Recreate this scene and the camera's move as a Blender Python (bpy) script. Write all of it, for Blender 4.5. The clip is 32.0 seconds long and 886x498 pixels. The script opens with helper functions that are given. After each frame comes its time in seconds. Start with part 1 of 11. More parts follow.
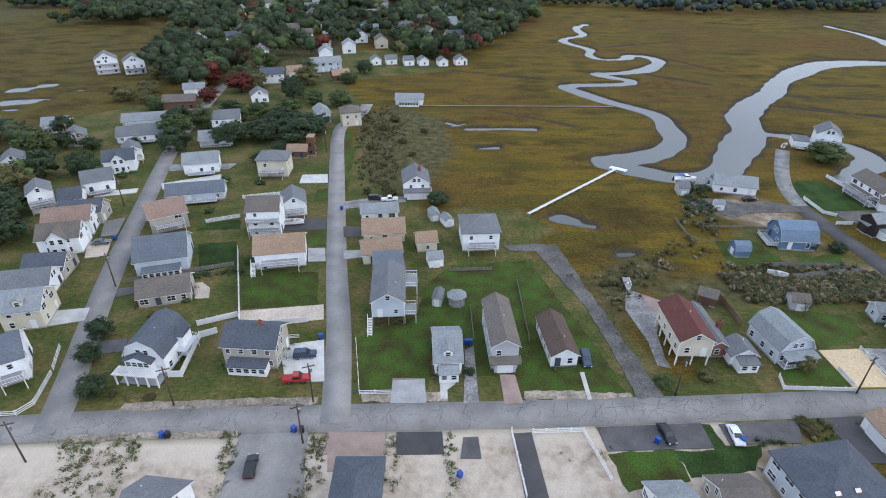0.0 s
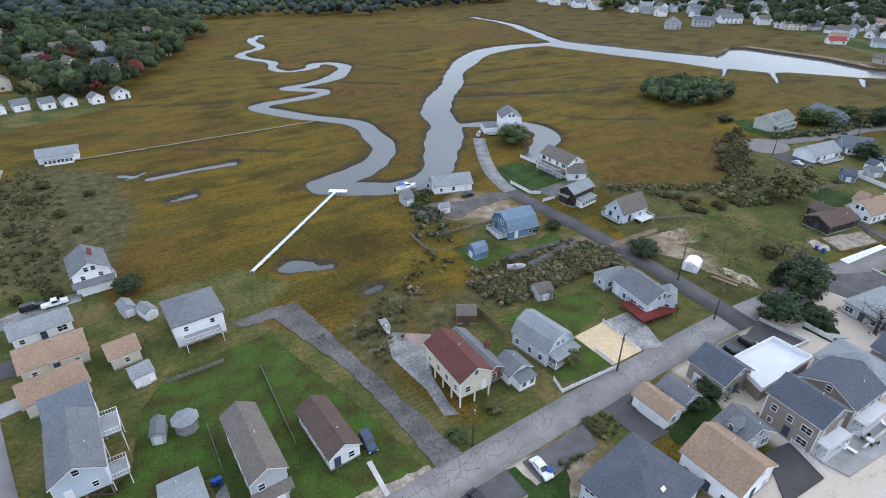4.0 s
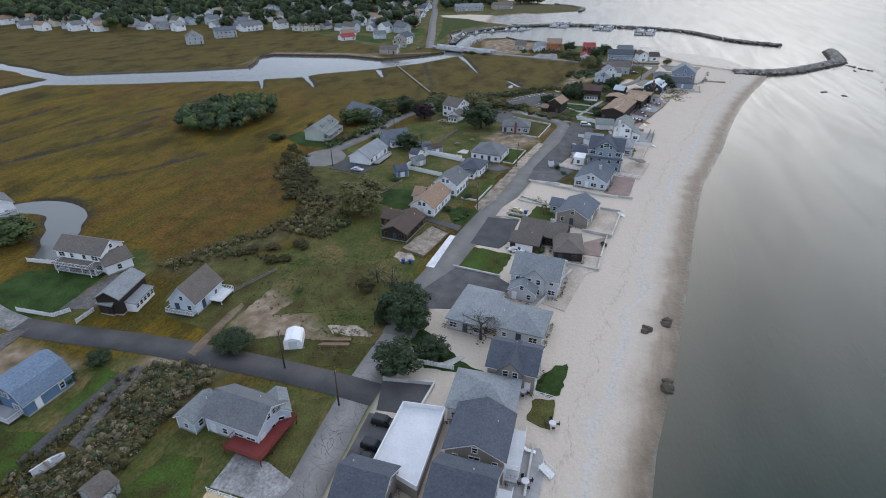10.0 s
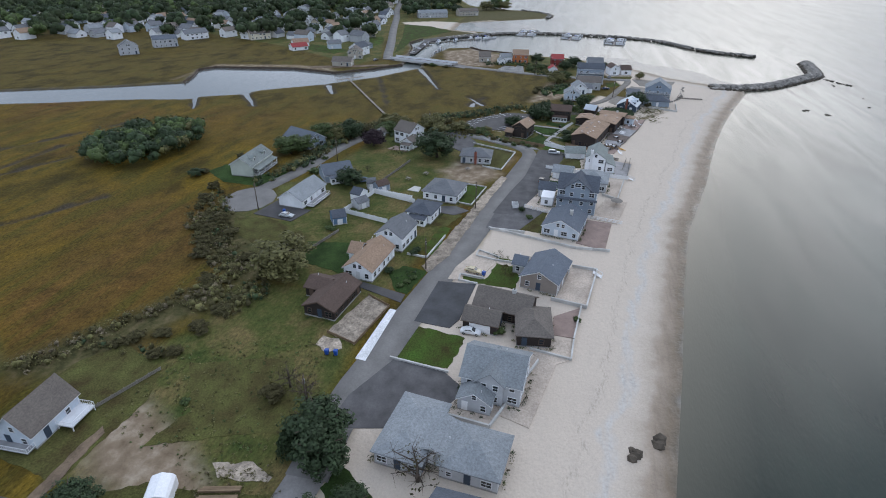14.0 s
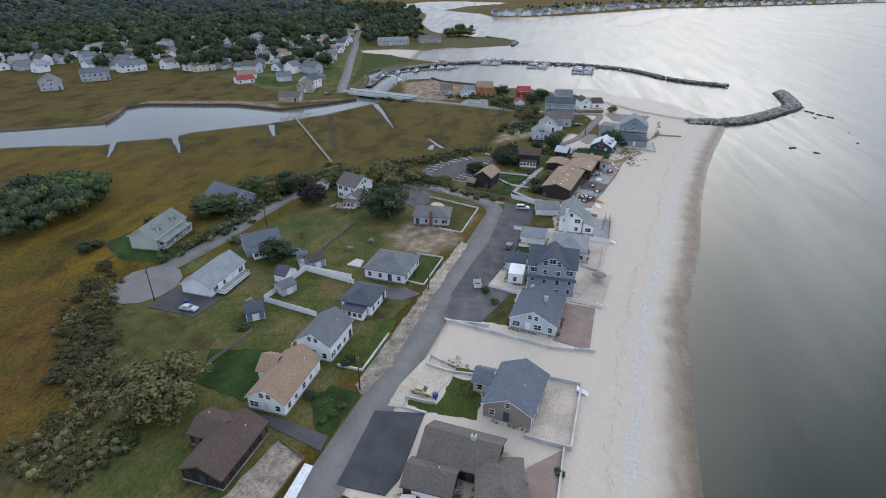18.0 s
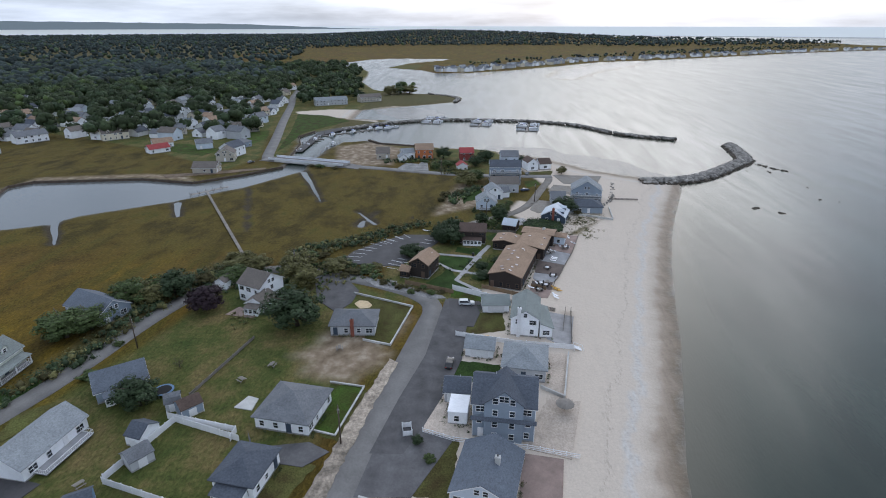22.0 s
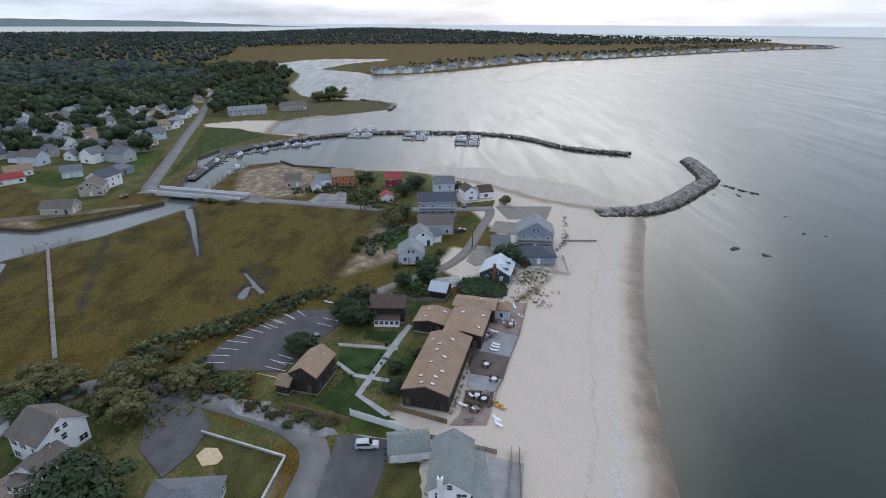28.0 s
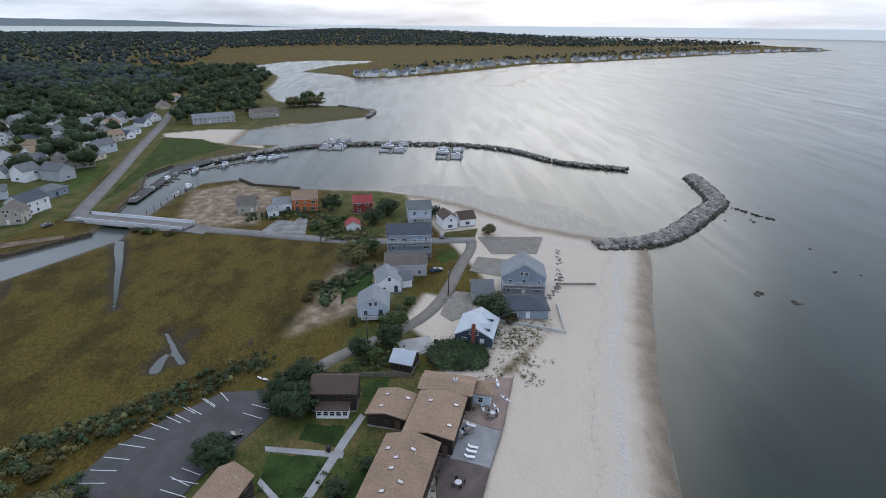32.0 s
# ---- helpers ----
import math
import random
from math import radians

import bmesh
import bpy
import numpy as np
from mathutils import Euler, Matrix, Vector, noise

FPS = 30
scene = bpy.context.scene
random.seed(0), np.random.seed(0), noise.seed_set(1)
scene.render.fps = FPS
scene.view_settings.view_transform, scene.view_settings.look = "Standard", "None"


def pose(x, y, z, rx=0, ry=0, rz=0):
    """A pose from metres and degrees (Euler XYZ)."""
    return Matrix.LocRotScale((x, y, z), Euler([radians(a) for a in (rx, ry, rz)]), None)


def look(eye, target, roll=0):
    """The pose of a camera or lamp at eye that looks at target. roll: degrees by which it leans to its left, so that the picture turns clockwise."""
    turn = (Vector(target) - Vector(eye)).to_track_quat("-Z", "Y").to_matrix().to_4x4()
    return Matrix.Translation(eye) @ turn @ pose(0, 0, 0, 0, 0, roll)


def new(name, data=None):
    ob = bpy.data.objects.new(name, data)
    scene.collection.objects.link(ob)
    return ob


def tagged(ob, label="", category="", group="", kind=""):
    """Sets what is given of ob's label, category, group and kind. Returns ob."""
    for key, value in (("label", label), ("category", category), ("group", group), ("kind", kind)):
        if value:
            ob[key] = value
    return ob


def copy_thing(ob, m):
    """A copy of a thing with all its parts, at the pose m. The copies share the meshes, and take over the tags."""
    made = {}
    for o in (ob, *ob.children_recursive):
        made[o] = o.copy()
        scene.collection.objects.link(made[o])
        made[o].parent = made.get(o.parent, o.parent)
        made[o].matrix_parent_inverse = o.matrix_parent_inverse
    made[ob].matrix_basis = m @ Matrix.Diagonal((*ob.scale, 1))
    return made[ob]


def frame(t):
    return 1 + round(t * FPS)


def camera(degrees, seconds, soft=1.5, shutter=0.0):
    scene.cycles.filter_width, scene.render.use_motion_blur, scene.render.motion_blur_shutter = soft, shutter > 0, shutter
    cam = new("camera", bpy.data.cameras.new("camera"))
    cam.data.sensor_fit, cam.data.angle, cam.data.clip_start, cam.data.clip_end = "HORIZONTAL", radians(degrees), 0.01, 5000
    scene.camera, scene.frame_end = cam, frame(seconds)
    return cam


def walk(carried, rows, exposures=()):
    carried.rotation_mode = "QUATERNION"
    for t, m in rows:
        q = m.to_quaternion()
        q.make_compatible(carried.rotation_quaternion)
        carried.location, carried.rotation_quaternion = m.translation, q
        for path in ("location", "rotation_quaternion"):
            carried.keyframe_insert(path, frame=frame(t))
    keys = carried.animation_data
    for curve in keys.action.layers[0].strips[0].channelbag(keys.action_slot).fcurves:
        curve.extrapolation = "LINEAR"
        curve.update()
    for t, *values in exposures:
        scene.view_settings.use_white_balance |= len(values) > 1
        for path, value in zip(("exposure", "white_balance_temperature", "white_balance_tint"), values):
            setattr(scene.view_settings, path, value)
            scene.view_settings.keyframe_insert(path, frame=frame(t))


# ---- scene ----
cam = camera(77.4, 32.0, 1.0)
PATH = [
    (0, (-3.95, -0.51, 77.35), (-1.37, 85.10, 25.75), 0.68),
    (0.5, (-3.82, 2.66, 77.09), (3.78, 88.05, 25.60), 0.65),
    (1, (-3.31, 5.70, 76.97), (9.22, 90.61, 25.65), 0.57),
    (1.5, (-2.55, 8.68, 76.96), (15.10, 92.73, 25.72), 0.49),
    (2, (-1.64, 11.71, 77.07), (21.62, 94.36, 25.81), 0.43),
    (2.5, (-0.58, 14.68, 77.14), (28.15, 95.65, 25.98), 0.39),
    (4.5, (5.88, 24.54, 75.94), (58.01, 93.53, 25.71), 0.34),
    (5, (8.20, 26.61, 75.96), (66.20, 90.77, 25.76), 0.24),
    (5.5, (10.63, 28.59, 76.13), (74.97, 86.31, 25.84), 0.11),
    (6, (13.21, 30.41, 76.22), (83.51, 80.80, 26.04), 0.01),
    (6.5, (16.08, 32.01, 76.13), (90.18, 76.83, 26.12), -0.07),
    (7, (19.25, 33.37, 75.89), (96.73, 72.33, 26.11), -0.12),
    (7.5, (22.62, 34.46, 75.65), (102.65, 68.10, 26.01), -0.14),
    (8, (26.12, 35.27, 75.48), (108.25, 63.68, 26.00), -0.13),
    (8.5, (29.76, 35.79, 75.41), (112.97, 61.00, 26.01), -0.09),
    (9, (33.52, 36.07, 75.42), (117.30, 59.56, 26.13), -0.04),
    (9.5, (37.35, 36.21, 75.51), (121.42, 58.84, 26.30), 0.01),
    (10, (41.25, 36.27, 75.63), (125.46, 58.39, 26.44), 0.05),
    (10.5, (45.25, 36.31, 75.74), (129.62, 58.00, 26.63), 0.10),
    (11, (49.41, 36.33, 75.80), (133.94, 57.47, 26.72), 0.17),
    (11.5, (53.73, 36.38, 75.82), (138.51, 56.56, 26.78), 0.27),
    (12, (58.17, 36.53, 75.93), (143.25, 55.30, 26.85), 0.40),
    (12.5, (62.68, 36.72, 76.14), (147.87, 54.87, 27.02), 0.54),
    (13, (67.27, 36.87, 76.36), (152.55, 54.68, 27.27), 0.65),
    (13.5, (72.01, 36.90, 76.42), (157.36, 54.52, 27.39), 0.72),
    (14, (76.94, 36.85, 76.22), (162.42, 54.36, 27.36), 0.71),
    (14.5, (81.89, 36.85, 75.99), (167.48, 54.18, 27.27), 0.70),
    (16.5, (101.04, 37.42, 76.26), (187.03, 53.12, 27.68), 0.78),
    (17, (105.92, 37.47, 76.34), (192.50, 51.83, 28.41), 0.76),
    (17.5, (110.82, 37.47, 76.41), (198.08, 51.26, 29.55), 0.77),
    (18, (115.71, 37.41, 76.49), (203.71, 50.53, 30.84), 0.77),
    (18.5, (120.59, 37.32, 76.58), (209.32, 49.65, 32.13), 0.73),
    (19, (125.46, 37.16, 76.61), (214.97, 48.27, 33.42), 0.61),
    (19.5, (130.31, 36.87, 76.49), (220.57, 47.16, 34.68), 0.44),
    (20, (135.17, 36.45, 76.21), (226.12, 46.27, 35.83), 0.24),
    (20.5, (140.02, 35.95, 75.88), (231.69, 44.83, 36.91), 0.07),
    (21, (144.88, 35.42, 75.69), (237.08, 43.56, 37.85), -0.01),
    (21.5, (149.74, 34.83, 75.73), (242.12, 42.27, 38.18), -0.00),
    (22, (154.60, 34.20, 75.96), (247.08, 40.04, 38.37), 0.03),
    (22.5, (159.43, 33.56, 76.30), (251.97, 37.90, 38.65), 0.03),
    (23, (164.25, 32.85, 76.70), (256.77, 35.48, 38.86), -0.01),
    (23.5, (169.07, 32.04, 77.04), (261.62, 32.86, 39.17), -0.06),
    (24, (173.84, 31.12, 77.25), (266.39, 30.70, 39.37), -0.08),
    (24.5, (178.52, 30.14, 77.36), (271.06, 29.23, 39.47), -0.05),
    (25, (183.22, 29.27, 77.43), (275.76, 27.91, 39.56), 0.01),
    (25.5, (188.01, 28.53, 77.52), (280.52, 26.79, 39.60), 0.09),
    (27.5, (207.05, 25.25, 77.81), (299.56, 22.41, 39.93), 0.20),
    (28, (211.88, 24.35, 77.69), (304.38, 21.41, 39.80), 0.24),
    (28.5, (216.68, 23.45, 77.52), (309.16, 20.41, 39.59), 0.31),
    (29, (221.40, 22.58, 77.47), (313.89, 19.37, 39.58), 0.37),
    (29.5, (226.06, 21.75, 77.57), (318.52, 18.61, 39.60), 0.41),
    (30, (230.68, 20.92, 77.82), (323.17, 17.52, 39.94), 0.44),
    (30.5, (235.22, 20.05, 78.15), (327.67, 16.50, 40.19), 0.48),
    (31, (239.70, 19.12, 78.45), (332.13, 15.51, 40.47), 0.51),
    (31.5, (244.14, 18.15, 78.56), (336.54, 14.27, 40.53), 0.52),
    (32, (248.53, 17.27, 78.20), (341.01, 12.44, 40.45), 0.48),
]
walk(cam, [(t, look(eye, target, roll)) for t, eye, target, roll in PATH], [(0, 0.4), (2.5, 0.48), (5, 0.53), (7, 0.1), (9, -0.02), (13, 0.0), (18, 0.06), (22, -0.07), (32, -0.1)])

# ---- world and sun: a bright overcast sky, thinner towards the sun over the sea ----
SUN_EL, SUN_AZ = 28.0, -14.0  # degrees above the horizon; turned from +x towards +y
world = bpy.data.worlds.new("sky")
scene.world = world
world.use_nodes = True
wn, wl = world.node_tree.nodes, world.node_tree.links
wn.clear()
w_out, w_bg = wn.new("ShaderNodeOutputWorld"), wn.new("ShaderNodeBackground")
sky = wn.new("ShaderNodeTexSky")
sky.sky_type, sky.sun_disc = "NISHITA", False
sky.sun_elevation, sky.sun_rotation = radians(SUN_EL), radians(90 - SUN_AZ)
sky.air_density, sky.dust_density, sky.ozone_density = 1.0, 2.0, 1.0
w_co, w_map = wn.new("ShaderNodeTexCoord"), wn.new("ShaderNodeMapping")
w_map.inputs["Scale"].default_value = (1.0, 1.0, 7.0)
w_noise = wn.new("ShaderNodeTexNoise")
w_noise.inputs["Scale"].default_value, w_noise.inputs["Detail"].default_value = 2.6, 9.0
w_noise.inputs["Roughness"].default_value = 0.55
w_ramp = wn.new("ShaderNodeValToRGB")
w_ramp.color_ramp.elements[0].position, w_ramp.color_ramp.elements[0].color = 0.38, (3.7, 4.5, 5.85, 1)
w_ramp.color_ramp.elements[1].position, w_ramp.color_ramp.elements[1].color = 0.63, (7.8, 8.9, 10.9, 1)
w_mix = wn.new("ShaderNodeMix")
w_mix.data_type = "RGBA"
w_mix.inputs["Factor"].default_value = 0.86
wl.new(w_co.outputs["Generated"], w_map.inputs["Vector"])
wl.new(w_map.outputs["Vector"], w_noise.inputs["Vector"])
wl.new(w_noise.outputs["Fac"], w_ramp.inputs["Fac"])
wl.new(sky.outputs["Color"], w_mix.inputs["A"])
wl.new(w_ramp.outputs["Color"], w_mix.inputs["B"])
w_dot, w_gain, w_norm = wn.new("ShaderNodeVectorMath"), wn.new("ShaderNodeMapRange"), wn.new("ShaderNodeVectorMath")
w_dot.operation, w_norm.operation = "DOT_PRODUCT", "NORMALIZE"
w_dot.inputs[1].default_value = (math.cos(radians(SUN_EL)) * math.cos(radians(SUN_AZ)), math.cos(radians(SUN_EL)) * math.sin(radians(SUN_AZ)), math.sin(radians(SUN_EL)))
w_gain.inputs["From Min"].default_value, w_gain.inputs["From Max"].default_value = -0.6, 1.0
w_gain.inputs["To Min"].default_value, w_gain.inputs["To Max"].default_value = 0.92, 1.06
w_tint = wn.new("ShaderNodeVectorMath")
w_tint.operation = "SCALE"
wl.new(w_co.outputs["Generated"], w_norm.inputs[0])
wl.new(w_norm.outputs["Vector"], w_dot.inputs[0])
wl.new(w_dot.outputs["Value"], w_gain.inputs["Value"])
wl.new(w_mix.outputs["Result"], w_tint.inputs[0])
w_z, w_low, w_both = wn.new("ShaderNodeSeparateXYZ"), wn.new("ShaderNodeMapRange"), wn.new("ShaderNodeMath")
w_low.inputs["From Max"].default_value, w_low.inputs["To Min"].default_value, w_low.inputs["To Max"].default_value = 0.3, 0.82, 1.04
w_both.operation = "MULTIPLY"
wl.new(w_norm.outputs["Vector"], w_z.inputs[0])
wl.new(w_z.outputs["Z"], w_low.inputs["Value"])
wl.new(w_gain.outputs["Result"], w_both.inputs[0])
wl.new(w_low.outputs["Result"], w_both.inputs[1])
wl.new(w_both.outputs[0], w_tint.inputs["Scale"])
wl.new(w_tint.outputs["Vector"], w_bg.inputs["Color"])
w_bg.inputs["Strength"].default_value = 0.15
wl.new(w_bg.outputs["Background"], w_out.inputs["Surface"])
sun = new("sun", bpy.data.lights.new("sun", "SUN"))
sun.data.energy, sun.data.angle, sun.data.color = 0.54, radians(40), (1.0, 0.97, 0.93)
sun.matrix_basis = look((0, 0, 0), (-math.cos(radians(SUN_EL)) * math.cos(radians(SUN_AZ)), -math.cos(radians(SUN_EL)) * math.sin(radians(SUN_AZ)), -math.sin(radians(SUN_EL))))

# ---- materials ----
MATS = {}


def node_tree(name, rough, metal=0.0, spec=0.4):
    m = bpy.data.materials.new(name)
    m.use_nodes = True
    b = m.node_tree.nodes["Principled BSDF"]
    b.inputs["Roughness"].default_value, b.inputs["Metallic"].default_value = rough, metal
    b.inputs["Specular IOR Level"].default_value = spec
    MATS[name] = m
    return m, m.node_tree.nodes, m.node_tree.links, b


def shade(c, k):
    return tuple(min(1.0, v * k) for v in c[:3]) + (1,)


def surface(name, color, rough=0.8, scale=1.0, spread=0.25, bump=0.3, grain=2.6, speck=0.12, metal=0.0, island=False, stretch=(1, 1, 1), stain=None, spec=0.3, lines=0.0):
    """A worn procedural surface: broad stains, fine grain, a little change from object to object and fine relief."""
    m, n, l, b = node_tree(name, rough, metal, spec)
    co, mp = n.new("ShaderNodeTexCoord"), n.new("ShaderNodeMapping")
    mp.inputs["Scale"].default_value = stretch
    l.new(co.outputs["Object"], mp.inputs["Vector"])
    big, fine = n.new("ShaderNodeTexNoise"), n.new("ShaderNodeTexNoise")
    big.inputs["Scale"].default_value, big.inputs["Detail"].default_value = 0.35 * scale, 5
    fine.inputs["Scale"].default_value, fine.inputs["Detail"].default_value, fine.inputs["Roughness"].default_value = grain, 7, 0.75
    l.new(mp.outputs["Vector"], big.inputs["Vector"])
    l.new(mp.outputs["Vector"], fine.inputs["Vector"])
    r1 = n.new("ShaderNodeValToRGB")
    r1.color_ramp.elements[0].position, r1.color_ramp.elements[0].color = 0.3, shade(stain or color, 1 - spread)
    r1.color_ramp.elements[1].position, r1.color_ramp.elements[1].color = 0.68, shade(color, 1 + spread * 0.6)
    l.new(big.outputs["Fac"], r1.inputs["Fac"])
    mul = n.new("ShaderNodeMix")
    mul.data_type, mul.blend_type = "RGBA", "MULTIPLY"
    mul.inputs["Factor"].default_value = 1.0
    r2 = n.new("ShaderNodeValToRGB")
    r2.color_ramp.elements[0].position, r2.color_ramp.elements[0].color = 0.32, (1 - speck,) * 3 + (1,)
    r2.color_ramp.elements[1].position, r2.color_ramp.elements[1].color = 0.68, (1 + speck * 0.6,) * 3 + (1,)
    l.new(fine.outputs["Fac"], r2.inputs["Fac"])
    l.new(r1.outputs["Color"], mul.inputs["A"])
    l.new(r2.outputs["Color"], mul.inputs["B"])
    hsv = n.new("ShaderNodeHueSaturation")
    rnd = n.new("ShaderNodeMapRange")
    rnd.inputs["To Min"].default_value, rnd.inputs["To Max"].default_value = 1 - 0.5 * spread, 1 + 0.4 * spread
    if island:
        gi = n.new("ShaderNodeNewGeometry")
        l.new(gi.outputs["Random Per Island"], rnd.inputs["Value"])
        rnd.inputs["To Min"].default_value, rnd.inputs["To Max"].default_value = 0.62, 1.4
    else:
        oi = n.new("ShaderNodeObjectInfo")
        l.new(oi.outputs["Random"], rnd.inputs["Value"])
    l.new(rnd.outputs["Result"], hsv.inputs["Value"])
    l.new(mul.outputs["Result"], hsv.inputs["Color"])
    l.new(hsv.outputs["Color"], b.inputs["Base Color"])
    if bump:
        bp = n.new("ShaderNodeBump")
        bp.inputs["Strength"].default_value, bp.inputs["Distance"].default_value = bump, 0.04
        if lines:
            wv = n.new("ShaderNodeTexWave")
            wv.bands_direction, wv.wave_profile = "Z", "SAW"
            wv.inputs["Scale"].default_value, wv.inputs["Distortion"].default_value = lines, 0.3
            l.new(co.outputs["Object"], wv.inputs["Vector"])
            l.new(wv.outputs["Fac"], bp.inputs["Height"])
        else:
            l.new(fine.outputs["Fac"], bp.inputs["Height"])
        l.new(bp.outputs["Normal"], b.inputs["Normal"])
    return m


WALLS = dict(white=(0.86, 0.87, 0.89), beige=(0.45, 0.41, 0.35), cream=(0.66, 0.6, 0.48), paleblue=(0.54, 0.6, 0.67), blue=(0.12, 0.2, 0.31),
             greywall=(0.46, 0.47, 0.49), taupe=(0.28, 0.24, 0.21), dark=(0.035, 0.027, 0.024), brownwall=(0.16, 0.085, 0.055), brick=(0.27, 0.11, 0.075),
             navy=(0.05, 0.07, 0.1), bluegrey2=(0.26, 0.31, 0.37), orange=(0.5, 0.16, 0.06), redwall=(0.25, 0.05, 0.045), greygreenwall=(0.5, 0.53, 0.47))
ROOFS = dict(slate=(0.085, 0.095, 0.115), grey=(0.15, 0.155, 0.165), grey2=(0.21, 0.225, 0.235), greyblue=(0.12, 0.135, 0.16), greybrown=(0.145, 0.125, 0.11), lightgrey=(0.235, 0.25, 0.262),
             brown=(0.25, 0.17, 0.135), brown2=(0.1, 0.07, 0.058), tan=(0.285, 0.197, 0.138), redbrown=(0.13, 0.05, 0.042), bluegrey=(0.15, 0.2, 0.27),
             greygreen=(0.2, 0.22, 0.21), metal=(0.45, 0.49, 0.53), redroof=(0.3, 0.06, 0.06), whiteroof=(0.8, 0.8, 0.82))
for key, col in WALLS.items():
    surface("wall_" + key, col, 0.75, 1.0, 0.1, 0.5, 3.0, 0.08, lines=1.0 if key not in ("brick",) else 0.0)
for key, col in ROOFS.items():
    surface("roof_" + key, shade(col, 1.12)[:3], 0.85 if key != "metal" else 0.4, 0.8, 0.13, 0.6, 2.4, 0.36 if key not in ("metal", "whiteroof") else 0.08, stretch=(1, 1, 1.8), spec=0.2)
surface("trim", (0.78, 0.78, 0.79), 0.6, 1.0, 0.08, 0.0)
surface("trim_brown", (0.12, 0.08, 0.06), 0.7, 1.0, 0.15, 0.0)
surface("concrete", (0.5, 0.49, 0.47), 0.85, 1.0, 0.22, 0.2)
surface("foundation", (0.33, 0.32, 0.31), 0.9, 1.0, 0.2, 0.2)
surface("asphalt", (0.262, 0.247, 0.238), 0.9, 0.5, 0.22, 0.3, 2.0, 0.16)
surface("asphalt_mid", (0.2, 0.19, 0.181), 0.9, 0.5, 0.2, 0.3, 2.0, 0.16)
surface("asphalt_dark", (0.078, 0.074, 0.075), 0.85, 0.5, 0.25, 0.3, 2.0, 0.16)
surface("asphalt_black", (0.06, 0.062, 0.068), 0.75, 0.6, 0.3, 0.2, 2.0, 0.16)
surface("asphalt_old", (0.115, 0.11, 0.112), 0.95, 0.8, 0.3, 0.3, 2.0, 0.16)
surface("asphalt_worn", (0.22, 0.205, 0.19), 0.95, 0.9, 0.3, 0.4, 2.2, 0.35, stain=(0.3, 0.26, 0.21))
surface("patch", (0.06, 0.06, 0.063), 0.8, 1.0, 0.2, 0.1)
surface("gravel", (0.3, 0.292, 0.285), 0.95, 0.8, 0.35, 0.5, 1.8, 0.55)
surface("gravel_dark", (0.115, 0.107, 0.1), 0.95, 0.5, 0.4, 0.5, 1.8, 0.55)
surface("paver", (0.3, 0.22, 0.19), 0.85, 1.0, 0.22, 0.3)
surface("paver_grey", (0.35, 0.34, 0.34), 0.85, 1.0, 0.2, 0.3)
surface("sand_lot", (0.5, 0.42, 0.35), 0.95, 0.6, 0.2, 0.4, 2.2, 0.3)
surface("sand_yellow", (0.6, 0.46, 0.29), 0.95, 0.5, 0.1, 0.4, 2.2, 0.3)
surface("pebble_white", (0.72, 0.72, 0.73), 0.9, 1.0, 0.12, 0.5, 2.2, 0.3)
surface("dirt", (0.2, 0.145, 0.1), 0.95, 0.6, 0.4, 0.4, 2.2, 0.3)
surface("rubble", (0.36, 0.3, 0.24), 0.95, 1.2, 0.45, 0.6, 1.8, 0.55)
surface("lawn", (0.05, 0.092, 0.017), 0.95, 0.6, 0.42, 0.6, 2.6, 0.55, stain=(0.09, 0.075, 0.028), spec=0.1)
surface("lawn_dry", (0.09, 0.094, 0.03), 0.95, 0.6, 0.4, 0.6, 2.6, 0.55, stain=(0.11, 0.085, 0.035), spec=0.1)
surface("lawn_deep", (0.036, 0.064, 0.018), 0.95, 0.6, 0.4, 0.6, 2.6, 0.55, spec=0.1)
surface("deck_grey", (0.3, 0.3, 0.31), 0.8, 1.0, 0.2, 0.2)
surface("deck_brown", (0.11, 0.085, 0.075), 0.8, 1.0, 0.25, 0.2)
surface("deck_white", (0.62, 0.63, 0.66), 0.6, 1.0, 0.08, 0.1)
surface("deck_red", (0.16, 0.028, 0.024), 0.6, 1.0, 0.2, 0.1)
surface("wood", (0.23, 0.16, 0.1), 0.85, 1.0, 0.3, 0.2)
surface("wood_grey", (0.24, 0.215, 0.19), 0.9, 1.0, 0.3, 0.2)
surface("wood_pole", (0.1, 0.075, 0.058), 0.9, 1.0, 0.3, 0.2)
surface("bark", (0.085, 0.065, 0.05), 0.95, 2.0, 0.35, 0.5)
surface("rock", (0.27, 0.25, 0.225), 0.9, 1.2, 0.35, 0.6, 2.2, 0.3, island=True)
surface("rock_dark", (0.07, 0.056, 0.042), 0.8, 1.2, 0.35, 0.6, 2.2, 0.3, island=True)
surface("leaf_green", (0.08, 0.112, 0.038), 0.7, 0.6, 0.4, 0.0, 1.5, 0.25, island=True, spec=0.2)
surface("leaf_dark", (0.046, 0.07, 0.032), 0.7, 0.6, 0.4, 0.0, 1.5, 0.25, island=True, spec=0.2)
surface("leaf_wood", (0.047, 0.064, 0.03), 0.75, 0.3, 0.5, 0.0, 1.5, 0.25, island=True, spec=0.15)
surface("leaf_olive", (0.15, 0.14, 0.055), 0.7, 0.6, 0.4, 0.0, 1.5, 0.25, island=True, spec=0.2)
surface("leaf_purple", (0.035, 0.02, 0.026), 0.7, 0.6, 0.4, 0.0, 1.5, 0.25, island=True, spec=0.2)
surface("leaf_red", (0.13, 0.03, 0.022), 0.7, 0.6, 0.4, 0.0, 1.5, 0.25, island=True, spec=0.2)
